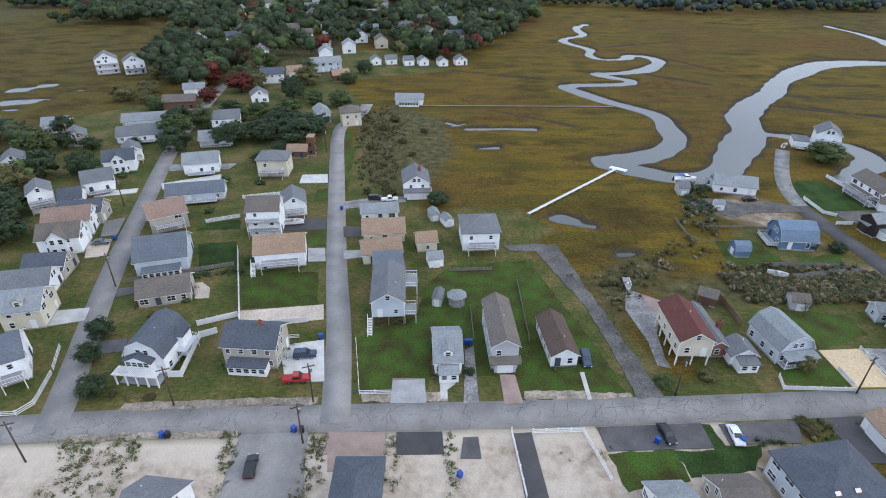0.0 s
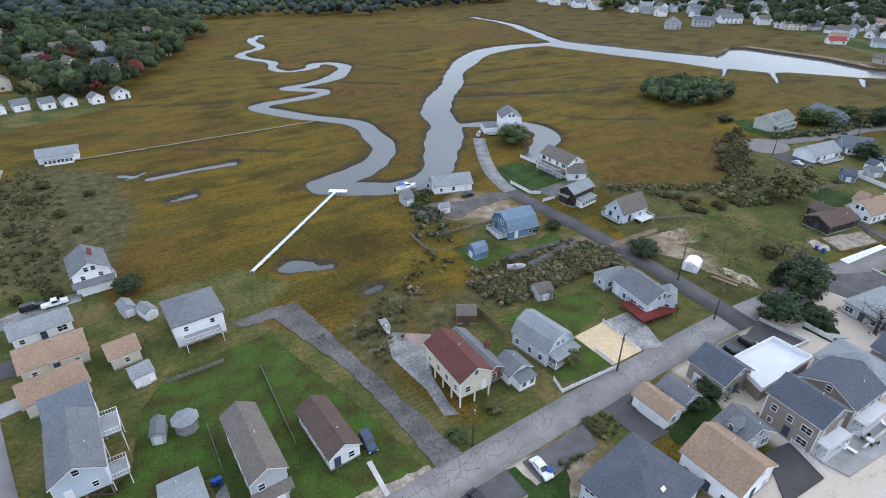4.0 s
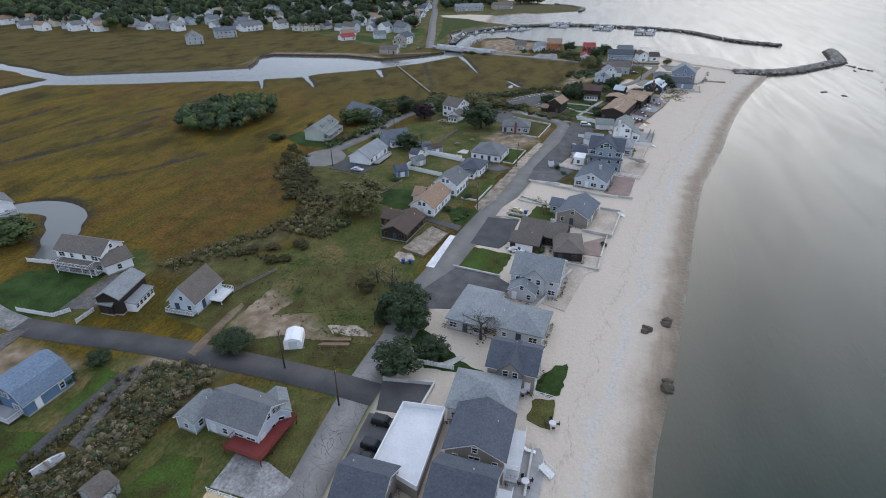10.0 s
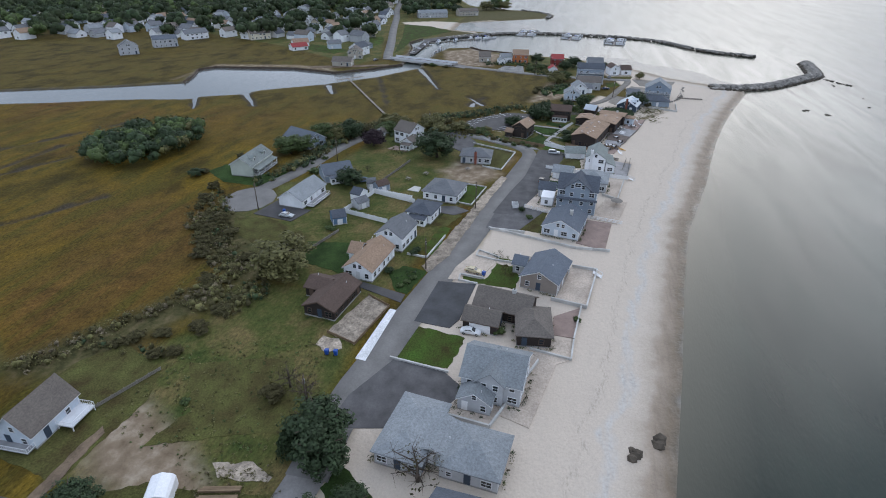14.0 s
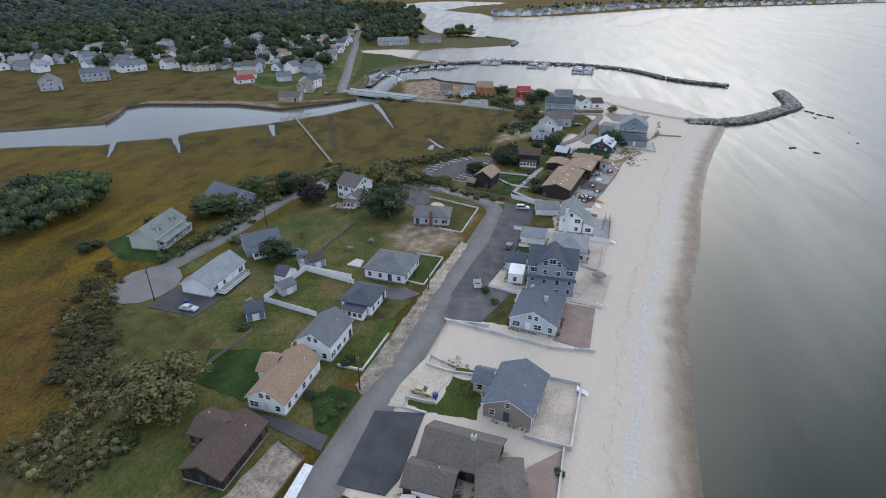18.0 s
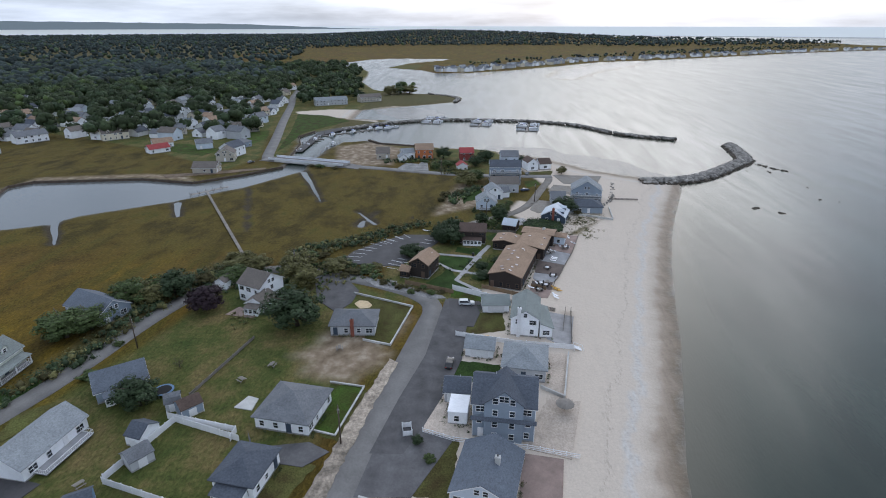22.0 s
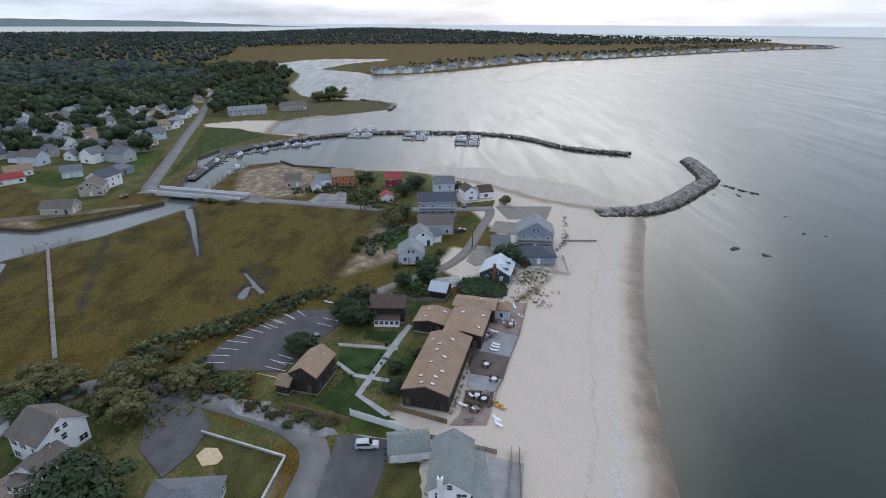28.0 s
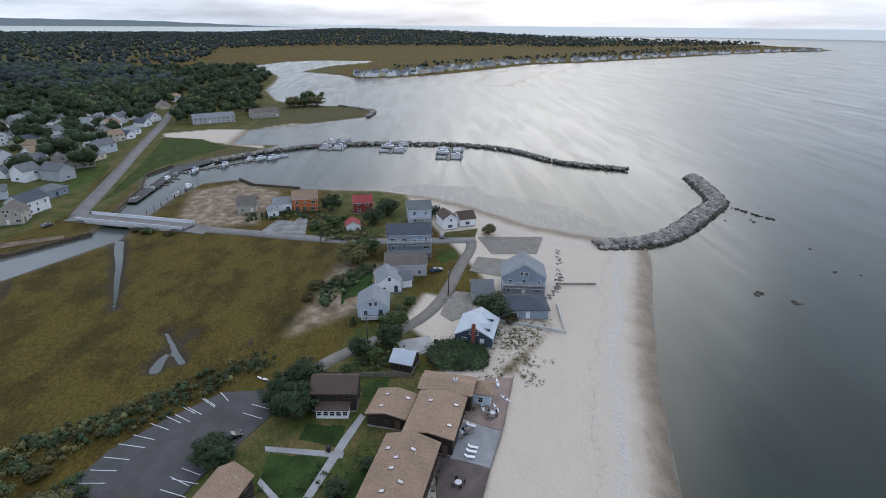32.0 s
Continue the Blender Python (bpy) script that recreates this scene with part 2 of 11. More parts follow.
# far trees: distance haze mixed into the leaf colour as a blue-grey tint
surface("leaf_far_haze", (0.042, 0.057, 0.053), 0.8, 0.02, 0.5, 0.0, 1.5, 0.25, island=True, spec=0.15)
surface("leaf_reed", (0.2, 0.165, 0.11), 0.9, 0.3, 0.4, 0.0, 1.5, 0.25, island=True, spec=0.1)
surface("leaf_brush", (0.09, 0.08, 0.038), 0.9, 0.3, 0.45, 0.0, 1.5, 0.25, island=True, spec=0.1)
surface("plastic_blue", (0.02, 0.08, 0.35), 0.4, 1.0, 0.1, 0.0)
surface("plastic_black", (0.02, 0.02, 0.022), 0.45, 1.0, 0.1, 0.0)
surface("plastic_red", (0.4, 0.03, 0.03), 0.4, 1.0, 0.1, 0.0)
surface("plastic_yellow", (0.6, 0.32, 0.03), 0.4, 1.0, 0.1, 0.0)
surface("canvas_white", (0.85, 0.85, 0.87), 0.6, 1.0, 0.05, 0.0)
surface("brick_red", (0.25, 0.085, 0.06), 0.9, 2.0, 0.3, 0.3)
surface("rubber", (0.015, 0.015, 0.016), 0.8, 1.0, 0.1, 0.0)
surface("steel", (0.45, 0.46, 0.47), 0.35, 1.0, 0.1, 0.0, metal=0.9)
for key, col in dict(black=(0.012, 0.012, 0.014), silver=(0.5, 0.52, 0.54), white=(0.75, 0.75, 0.76), navy=(0.03, 0.05, 0.1), red=(0.4, 0.02, 0.025), gold=(0.5, 0.42, 0.27), grey=(0.12, 0.13, 0.14)).items():
    surface("paint_" + key, col, 0.25, 1.0, 0.05, 0.0, spec=0.6)
gm, gn, gl, gb = node_tree("glass", 0.08, 0.0, 0.8)
gb.inputs["Base Color"].default_value = (0.02, 0.026, 0.032, 1)
gm, gn, gl, gb = node_tree("skylight_glass", 0.12, 0.0, 0.8)
gb.inputs["Base Color"].default_value = (0.62, 0.55, 0.55, 1)


def ground_material():
    m, n, l, b = node_tree("ground", 0.95, 0.0, 0.12)
    co = n.new("ShaderNodeTexCoord")

    def noise(scale, detail=6, stretch=(1, 1, 1), rough=0.55, turn=0.0):
        mp, t = n.new("ShaderNodeMapping"), n.new("ShaderNodeTexNoise")
        mp.inputs["Scale"].default_value = stretch
        mp.inputs["Rotation"].default_value = (0, 0, turn)
        t.inputs["Scale"].default_value, t.inputs["Detail"].default_value, t.inputs["Roughness"].default_value = scale, detail, rough
        l.new(co.outputs["Object"], mp.inputs["Vector"])
        l.new(mp.outputs["Vector"], t.inputs["Vector"])
        return t.outputs["Fac"]

    def ramp(fac, *stops):
        r = n.new("ShaderNodeValToRGB")
        while len(r.color_ramp.elements) < len(stops):
            r.color_ramp.elements.new(0.5)
        for e, (p, c) in zip(r.color_ramp.elements, stops):
            e.position, e.color = p, (*c, 1) if len(c) == 3 else c
        l.new(fac, r.inputs["Fac"])
        return r.outputs["Color"]

    def mix(fac, a, c, mode="MIX"):
        x = n.new("ShaderNodeMix")
        x.data_type, x.blend_type = "RGBA", mode
        for s, v in (("Factor", fac), ("A", a), ("B", c)):
            if isinstance(v, (int, float)):
                x.inputs[s].default_value = v
            else:
                l.new(v, x.inputs[s])
        return x.outputs["Result"]

    def maths(op, a, c, clamp=False):
        x = n.new("ShaderNodeMath")
        x.operation, x.use_clamp = op, clamp
        for i, v in enumerate((a, c)):
            if isinstance(v, (int, float)):
                x.inputs[i].default_value = v
            else:
                l.new(v, x.inputs[i])
        return x.outputs[0]

    def remap(v, lo, hi, a=0.0, c=1.0):
        x = n.new("ShaderNodeMapRange")
        x.inputs["From Min"].default_value, x.inputs["From Max"].default_value = lo, hi
        x.inputs["To Min"].default_value, x.inputs["To Max"].default_value = a, c
        l.new(v, x.inputs["Value"])
        return x.outputs["Result"]

    zone, shore = n.new("ShaderNodeAttribute"), n.new("ShaderNodeAttribute")
    zone.attribute_name, shore.attribute_name = "zone", "shore"
    sep = n.new("ShaderNodeSeparateColor")
    l.new(zone.outputs["Color"], sep.inputs["Color"])
    sep2 = n.new("ShaderNodeSeparateXYZ")
    l.new(shore.outputs["Vector"], sep2.inputs["Vector"])
    wob = remap(noise(0.12, 5), 0.25, 0.75, -1, 1)
    fine = noise(1.6, 8)
    # salt marsh: olive, ochre and brown drifts with long streaks
    marsh = ramp(noise(0.03, 9, (1, 1.7, 1), 0.62), (0.34, (0.037, 0.029, 0.006)), (0.44, (0.083, 0.057, 0.009)), (0.53, (0.165, 0.106, 0.013)), (0.62, (0.073, 0.061, 0.012)))
    marsh = mix(remap(noise(0.011, 6), 0.45, 0.62), marsh, ramp(noise(0.2, 7), (0.3, (0.060, 0.034, 0.009)), (0.7, (0.160, 0.086, 0.022))))
    marsh = mix(remap(noise(0.045, 7, (0.4, 3.2, 1), 0.6, 0.5), 0.5, 0.6, 0, 0.85), marsh, ramp(fine, (0.3, (0.050, 0.048, 0.008)), (0.7, (0.105, 0.081, 0.014))))
    # rusty short grass by the channel and in the northern meadow
    px = n.new("ShaderNodeSeparateXYZ")
    l.new(co.outputs["Object"], px.inputs["Vector"])
    rust = ramp(noise(0.055, 8, (1, 1.5, 1), 0.65), (0.32, (0.035, 0.029, 0.008)), (0.46, (0.071, 0.052, 0.013)), (0.56, (0.103, 0.077, 0.018)), (0.68, (0.069, 0.064, 0.015)))
    wide = maths("MULTIPLY", remap(noise(0.016, 6), 0.35, 0.6), 0.35)
    marsh = mix(maths("ADD", wide, maths("MAXIMUM", maths("SUBTRACT", remap(px.outputs["X"], 312, 345, 0, 0.75), remap(px.outputs["X"], 540, 620, 0, 0.75)), remap(px.outputs["X"], -110, -150, 0, 0.8)), True), marsh, rust)
    speck = remap(noise(0.9, 11, (1, 1.6, 1), 0.82), 0.34, 0.66, 0.2, 1.65)
    spk = n.new("ShaderNodeCombineColor")
    for q in ("Red", "Green", "Blue"):
        l.new(speck, spk.inputs[q])
    marsh = mix(0.9, marsh, spk.outputs["Color"], "MULTIPLY")
    lawn = ramp(noise(0.09, 9, (1, 1, 1), 0.68), (0.34, (0.046, 0.066, 0.017)), (0.48, (0.082, 0.088, 0.026)), (0.62, (0.15, 0.115, 0.048)))
    lawn = mix(remap(noise(0.7, 6), 0.55, 0.75, 0, 0.35), lawn, ramp(fine, (0.3, (0.025, 0.05, 0.01)), (0.7, (0.06, 0.085, 0.02))))
    lawn = mix(0.75, lawn, spk.outputs["Color"], "MULTIPLY")
    dirt = ramp(noise(0.25, 8), (0.28, (0.12, 0.085, 0.054)), (0.5, (0.225, 0.17, 0.118)), (0.7, (0.38, 0.315, 0.24)))
    brush = ramp(noise(0.35, 8, (1, 1, 1), 0.7), (0.34, (0.035, 0.038, 0.014)), (0.52, (0.085, 0.075, 0.032)), (0.66, (0.14, 0.11, 0.06)))
    # beach: dry sand, a paler band of shell along the tide line, wet sand by the water
    s = maths("ADD", sep2.outputs["X"], maths("MULTIPLY", wob, 1.6))
    sand = ramp(remap(s, -2, 20), (0.0, (0.17, 0.162, 0.148)), (0.075, (0.15, 0.135, 0.112)), (0.1, (0.13, 0.108, 0.08)), (0.16, (0.185, 0.142, 0.102)), (0.21, (0.25, 0.2, 0.152)), (0.29, (0.34, 0.276, 0.216)), (0.36, (0.44, 0.372, 0.306)), (0.48, (0.53, 0.456, 0.384)), (1.0, (0.545, 0.465, 0.388)))
    # washed ridges along the slope
    wash = maths("MULTIPLY", remap(maths("ABSOLUTE", maths("SUBTRACT", s, 3.0), 0.0), 2.6, 0.8), remap(noise(0.42, 6, (0.22, 2.6, 1), 0.6, 0.27), 0.44, 0.66, 0.0, 0.35), True)
    sand = mix(wash, sand, ramp(fine, (0.3, (0.13, 0.1, 0.076)), (0.7, (0.21, 0.168, 0.13))))
    grit = remap(noise(2.6, 9, (1, 1, 1), 0.8), 0.3, 0.7, 0.84, 1.14)
    gcol = n.new("ShaderNodeCombineColor")
    for q in ("Red", "Green", "Blue"):
        l.new(grit, gcol.inputs[q])
    sand = mix(0.9, sand, gcol.outputs["Color"], "MULTIPLY")
    sand = mix(remap(noise(0.16, 7, (0.5, 2.0, 1), 0.6, -0.24), 0.5, 0.72, 0, 0.22), sand, ramp(fine, (0.3, (0.36, 0.3, 0.25)), (0.7, (0.5, 0.44, 0.385))))
    # behind the beach the sand is trodden, darker and pinker
    sand = mix(maths("MULTIPLY", sep.outputs["Blue"], remap(noise(0.09, 8, (1, 1, 1), 0.65), 0.38, 0.62, 0.15, 0.95), True), sand, ramp(noise(0.5, 8, (1, 1, 1), 0.7), (0.34, (0.2, 0.15, 0.1)), (0.5, (0.36, 0.285, 0.22)), (0.62, (0.46, 0.385, 0.315))))
    # a thin broken line of white shell and dark wrack along the last tide
    tide = maths("ADD", s, remap(noise(0.05, 4), 0.2, 0.8, -3.5, 3.5))
    shell = maths("MULTIPLY", remap(maths("ABSOLUTE", maths("SUBTRACT", tide, 10.6), 0.0), 1.7, 0.5), remap(noise(0.35, 9, (0.3, 2.4, 1), 0.7, 0.27), 0.34, 0.6, 0.1, 0.85), True)
    sand = mix(maths("SUBTRACT", shell, sep.outputs["Blue"], True), sand, ramp(fine, (0.3, (0.38, 0.355, 0.33)), (0.6, (0.54, 0.52, 0.495))))
    wrack = maths("MULTIPLY", remap(maths("ABSOLUTE", maths("SUBTRACT", tide, 14.9), 0.0), 0.9, 0.1), remap(noise(1.2, 9, (0.5, 2.0, 1), 0.75, -0.24), 0.48, 0.6, 0.0, 0.42), True)
    sand = mix(wrack, sand, ramp(fine, (0.3, (0.12, 0.1, 0.08)), (0.7, (0.3, 0.26, 0.22))))
    c = mix(sep.outputs["Red"], marsh, lawn)
    c = mix(sep.outputs["Blue"], c, dirt)
    c = mix(zone.outputs["Alpha"], c, brush)
    c = mix(sep.outputs["Green"], c, sand)
    # mud along the creeks and below the tide line
    mud = maths("MULTIPLY", remap(maths("ADD", sep2.outputs["Y"], maths("MULTIPLY", wob, 2.0)), 2.6, 0.4), maths("SUBTRACT", 1.0, sep.outputs["Green"]), True)
    c = mix(mud, c, ramp(fine, (0.3, (0.03, 0.025, 0.016)), (0.7, (0.075, 0.06, 0.04))))
    l.new(c, b.inputs["Base Color"])
    l.new(remap(s, -0.5, 5.0, 0.22, 0.95), b.inputs["Roughness"])
    bp = n.new("ShaderNodeBump")
    bp.inputs["Strength"].default_value, bp.inputs["Distance"].default_value = 0.7, 0.35
    l.new(maths("ADD", noise(0.9, 8), maths("MULTIPLY", noise(0.1, 5), 2.0)), bp.inputs["Height"])
    l.new(bp.outputs["Normal"], b.inputs["Normal"])
    return m


def water_material(name, color, rough, ripple, scale):
    m, n, l, b = node_tree(name, rough, 0.0, 0.5)
    b.inputs["IOR"].default_value = 1.33
    co = n.new("ShaderNodeTexCoord")
    t1, t2, t3 = (n.new("ShaderNodeTexNoise") for _ in range(3))
    mp = n.new("ShaderNodeMapping")
    mp.inputs["Scale"].default_value, mp.inputs["Rotation"].default_value = (0.5, 1.4, 1), (0, 0, 0.5)
    l.new(co.outputs["Object"], mp.inputs["Vector"])
    for t, s, d in ((t1, scale, 4), (t2, scale * 0.16, 4), (t3, 0.024, 8)):
        t.inputs["Scale"].default_value, t.inputs["Detail"].default_value = s, d
        l.new(mp.outputs["Vector"], t.inputs["Vector"])
    add = n.new("ShaderNodeMath")
    add.operation = "MULTIPLY_ADD"
    add.inputs[1].default_value = 1.4
    l.new(t2.outputs["Fac"], add.inputs[0])
    l.new(t1.outputs["Fac"], add.inputs[2])
    bp = n.new("ShaderNodeBump")
    bp.inputs["Strength"].default_value, bp.inputs["Distance"].default_value = ripple, 0.12
    l.new(add.outputs[0], bp.inputs["Height"])
    # the open bay lies smoother than the beach water
    where, calmer = n.new("ShaderNodeSeparateXYZ"), n.new("ShaderNodeMapRange")
    l.new(co.outputs["Object"], where.inputs["Vector"])
    calmer.inputs["From Min"].default_value, calmer.inputs["From Max"].default_value = 450, 1300
    calmer.inputs["To Min"].default_value, calmer.inputs["To Max"].default_value = ripple, ripple * 0.12
    l.new(where.outputs["X"], calmer.inputs["Value"])
    l.new(calmer.outputs["Result"], bp.inputs["Strength"])
    l.new(bp.outputs["Normal"], b.inputs["Normal"])
    r = n.new("ShaderNodeValToRGB")
    r.color_ramp.elements[0].position, r.color_ramp.elements[0].color = 0.36, shade(color, 0.6)
    r.color_ramp.elements[1].position, r.color_ramp.elements[1].color = 0.66, shade(color, 1.25)
    l.new(t3.outputs["Fac"], r.inputs["Fac"])
    # the sandy bottom shows through the shallows
    dep, sh, mx = n.new("ShaderNodeAttribute"), n.new("ShaderNodeMapRange"), n.new("ShaderNodeMix")
    dep.attribute_name, mx.data_type = "depth", "RGBA"
    sh.inputs["From Min"].default_value, sh.inputs["From Max"].default_value = 0.0, 13.0
    sh.inputs["To Min"].default_value, sh.inputs["To Max"].default_value = 0.9, 0.0
    l.new(dep.outputs["Fac"], sh.inputs["Value"])
    l.new(sh.outputs["Result"], mx.inputs["Factor"])
    l.new(r.outputs["Color"], mx.inputs["A"])
    mx.inputs["B"].default_value = (0.07, 0.068, 0.05, 1)
    # creeks and ditches are calm, shallow and silty
    calm, silt = n.new("ShaderNodeAttribute"), n.new("ShaderNodeMix")
    calm.attribute_name, silt.data_type = "calm", "RGBA"
    l.new(calm.outputs["Fac"], silt.inputs["Factor"])
    l.new(mx.outputs["Result"], silt.inputs["A"])
    silt.inputs["B"].default_value = (0.115, 0.12, 0.117, 1)
    l.new(silt.outputs["Result"], b.inputs["Base Color"])
    mr = n.new("ShaderNodeMapRange")
    mr.inputs["From Min"].default_value, mr.inputs["From Max"].default_value = 0.36, 0.64
    mr.inputs["To Min"].default_value, mr.inputs["To Max"].default_value = rough * 0.8, rough * 1.26
    lane, drift = n.new("ShaderNodeMapping"), n.new("ShaderNodeTexNoise")
    lane.inputs["Scale"].default_value, lane.inputs["Rotation"].default_value = (0.3, 2.2, 1), (0, 0, 0.42)
    drift.inputs["Scale"].default_value, drift.inputs["Detail"].default_value, drift.inputs["Roughness"].default_value, drift.inputs["Distortion"].default_value = 0.035, 7, 0.6, 0.8
    l.new(co.outputs["Object"], lane.inputs["Vector"])
    l.new(lane.outputs["Vector"], drift.inputs["Vector"])
    l.new(drift.outputs["Fac"], mr.inputs["Value"])
    still = n.new("ShaderNodeMix")
    l.new(calm.outputs["Fac"], still.inputs["Factor"])
    l.new(mr.outputs["Result"], still.inputs["A"])
    still.inputs["B"].default_value = 0.06
    l.new(still.outputs["Result"], b.inputs["Roughness"])
    return m


ground_material()
water_material("sea_water", (0.016, 0.028, 0.02), 0.21, 0.24, 1.3)

# ---- the shape of the land ----
WATER = -0.7
BEACH = [(-6000, 34), (40, 26), (88, 21), (113, 17.6), (134, 12.9), (155, 9), (174, 5.5), (206, 0.1), (237, -6), (283, -20), (304, -25.3), (334, -33.7), (363, -42.9), (388, -52), (430, -68.7), (449, -72)]
INLET = [(452, -54.8), (466, -31.6), (492, -9.9), (509, 10), (521, 35), (524, 74), (531, 101.6), (543, 112.5), (536, 129), (511, 134), (476, 134.7), (455, 132.2)]
CHANNEL_SOUTH = [(419, 152), (392, 176.5), (370, 205), (359, 210), (348, 230), (341, 234), (337, 252), (331, 269), (318, 296), (303, 338), (300, 352)]
CHANNEL_NORTH = [(322, 362), (342, 320), (355, 291), (366, 273), (375, 257), (392, 262), (410, 270), (420, 264), (430, 212), (424, 180), (442, 160), (461, 145)]
HARBOUR = [(486, 149), (500, 151), (527, 155), (552, 164), (575, 158), (614, 120), (636, 110), (641, 143), (693, 146), (724, 103), (759, 59), (790, 52), (815, 58), (831, 106), (869, 165)]
FAR_COAST = [(974, 202), (1070, 212), (1160, 227), (1276, 272), (1313, 348), (1367, 434), (1416, 434), (1390, 326), (1519, 291), (1567, 211), (1535, 99), (1400, 182), (1254, 212), (1187, 135), (1126, 106), (1148, 50), (1206, -25), (1344, -140), (1464, -230), (1531, -359), (1737, -642), (1939, -898), (2093, -1166), (2254, -1471), (2450, -1530), (2750, -1450), (3300, -900), (4300, -300), (5600, 600), (9000, 2600), (9000, -9000), (-6000, -9000)]
SEA = BEACH + INLET + CHANNEL_SOUTH + CHANNEL_NORTH + HARBOUR + FAR_COAST
# creeks: x, y, half width
CREEK_EAST = [(62.6, 189, 5.5), (73, 180.5, 6), (82, 175.5, 5), (95, 178, 5), (106, 185, 5.5), (115, 198, 7), (121, 208, 8.2), (129, 219, 6.5), (137, 230, 6), (138, 243, 8), (144, 252, 7), (168, 277, 6), (196, 312, 5.5), (222, 338, 7.5), (256, 358, 9), (284, 357, 8), (312, 352, 6)]
CREEK_NORTH = [(339, 500, 4), (341, 476, 4), (345, 452, 4.5), (331, 398, 5), (319, 358, 6)]
CREEK_WEST = [(63, 192, 5.5), (75, 193.5, 6), (86, 200, 5), (95, 211, 4.7), (101.5, 229, 5), (101.5, 247, 3.8), (92.4, 262, 4.6), (78, 278, 4.5), (69.5, 291, 4.5), (70, 298, 4), (88, 302, 4), (109, 303, 3.6), (110.5, 311, 3.5), (92, 323, 3.6), (94, 328, 3.6), (109, 326, 4), (128, 335, 5), (143, 357, 4.2), (141, 374, 4.5), (129, 377, 4), (124, 364, 3.2), (106, 361, 3.2), (102, 376, 2.5), (109, 393, 3.2), (97, 416, 3.2), (94, 434, 3.2), (121, 446, 3), (113, 475, 3.2), (132, 499, 2.6)]
LAGOON = [(141, 222, 3), (164, 209, 4.5), (167, 195, 5), (160, 186, 5), (141, 175, 4)]
DITCHES = [[(348, 232, 1.3), (326, 219, 0.5)], [(361, 209, 1.6), (338, 192, 0.5)], [(391, 172, 1.8), (372, 162, 0.6)], [(416, 149, -0.1), (413, 147, -0.35), (384, 136, -0.3), (355, 125, -0.5)], [(452, 131, 1.7), (444, 127.5, 1.5), (425, 118.5, 1.0), (397, 106.5, 0.4)],
           [(13, 227.5, 1.7), (28, 228.3, 1.3), (41, 227.5, 2.0)], [(17, 204.8, 1.0), (23, 205.4, 1.6)], [(33.5, 146.4, 1.6), (36, 146.2, 3.0), (39.4, 144.4, 2.2), (41.5, 142.2, 1.0), (45, 141.1, 1.1)], [(47.4, 125.3, 1.0), (51.4, 125.9, 0.9)],
           [(-206, 262, 4), (-198, 266, 5.5), (-189, 270, 2)], [(-217, 281, 3), (-209, 288, 4), (-202, 297, 3)], [(-186, 283, 1.5), (-180, 287, 1)], [(-196, 252, 1.5), (-190, 256, 1)], [(4, 236, 1.2), (9, 232, 0.9)], [(6, 231, 0.5), (12, 235, 0.7)],
           [(382.6, 85.7, 0.45), (376, 81, 0.7), (368.3, 75.8, 0.8)], [(382, 77.6, -0.1), (375, 80.5, 0.3), (370, 81.5, 1.1), (365.5, 81.3, 1.5)], [(376, 60, 0.5), (374, 58.6, 0.2)],
           [(160, 262, -0.1), (215, 240, 0.1), (262, 236, -0.2)], [(170, 280, 0.1), (250, 268, -0.2)], [(60, 310, 0.1), (10, 330, -0.2)], [(120, 400, 0.3), (190, 430, 0)], [(180, 258, 0.1), (232, 231, -0.1), (250, 222, -0.4)],
           [(205, 300, 0.2), (262, 296, -0.2)], [(150, 300, 0.1), (122, 322, -0.3)], [(170, 330, 0.1), (150, 362, -0.4)], [(220, 182, -0.2), (196, 196, -0.1), (182, 214, -0.4)], [(296, 232, -0.3), (240, 262, -0.3)], [(60, 230, -0.1), (30, 250, -0.4)]]
# wet sand left bare by the tide in the inlet and out in the bay
FLATS = [[(529, 31), (533, 16), (528, -11), (513, -21), (506, -36), (493, -52), (472, -62), (457, -69), (446, -70), (445, -54), (456, -38), (472, -22), (484, -11), (508, 12), (520, 30)],
         [(1068, -75), (1140, -100), (1208, -111), (1342, -184), (1443, -274), (1412, -307), (1289, -237), (1230, -190), (1166, -162), (1036, -105)],
         [(702, 139), (723, 117), (717, 97), (700, 75), (668, 65), (644, 86), (643, 103), (667, 125)], [(1150, 40), (1110, 60), (1060, 58), (1090, 40), (1140, 22)]]


def axis_lines(lo, hi, step, far, growth=1.16, back=1.16):
    core = list(np.arange(lo, hi + step, step))
    d, up, down = step, [core[-1]], [core[0]]
    while up[-1] < far:
        d *= growth
        up.append(up[-1] + d)
    d = step
    while down[-1] > -far:
        d *= back
        down.append(down[-1] - d)
    return np.array(down[:0:-1] + core + up[1:])


def polygon_distance(px, py, poly):
    """Signed distance to a closed outline, positive inside."""
    poly = np.asarray(poly, float)
    best, inside = np.full(px.shape, 1e18), np.zeros(px.shape, bool)
    for (x0, y0), (x1, y1) in zip(poly, np.roll(poly, -1, 0)):
        dx, dy = x1 - x0, y1 - y0
        t = np.clip(((px - x0) * dx + (py - y0) * dy) / (dx * dx + dy * dy + 1e-9), 0, 1)
        best = np.minimum(best, (px - x0 - t * dx) ** 2 + (py - y0 - t * dy) ** 2)
        if y0 != y1:
            inside ^= ((y0 > py) != (y1 > py)) & (px < dx * (py - y0) / dy + x0)
    return np.where(inside, 1, -1) * np.sqrt(best)


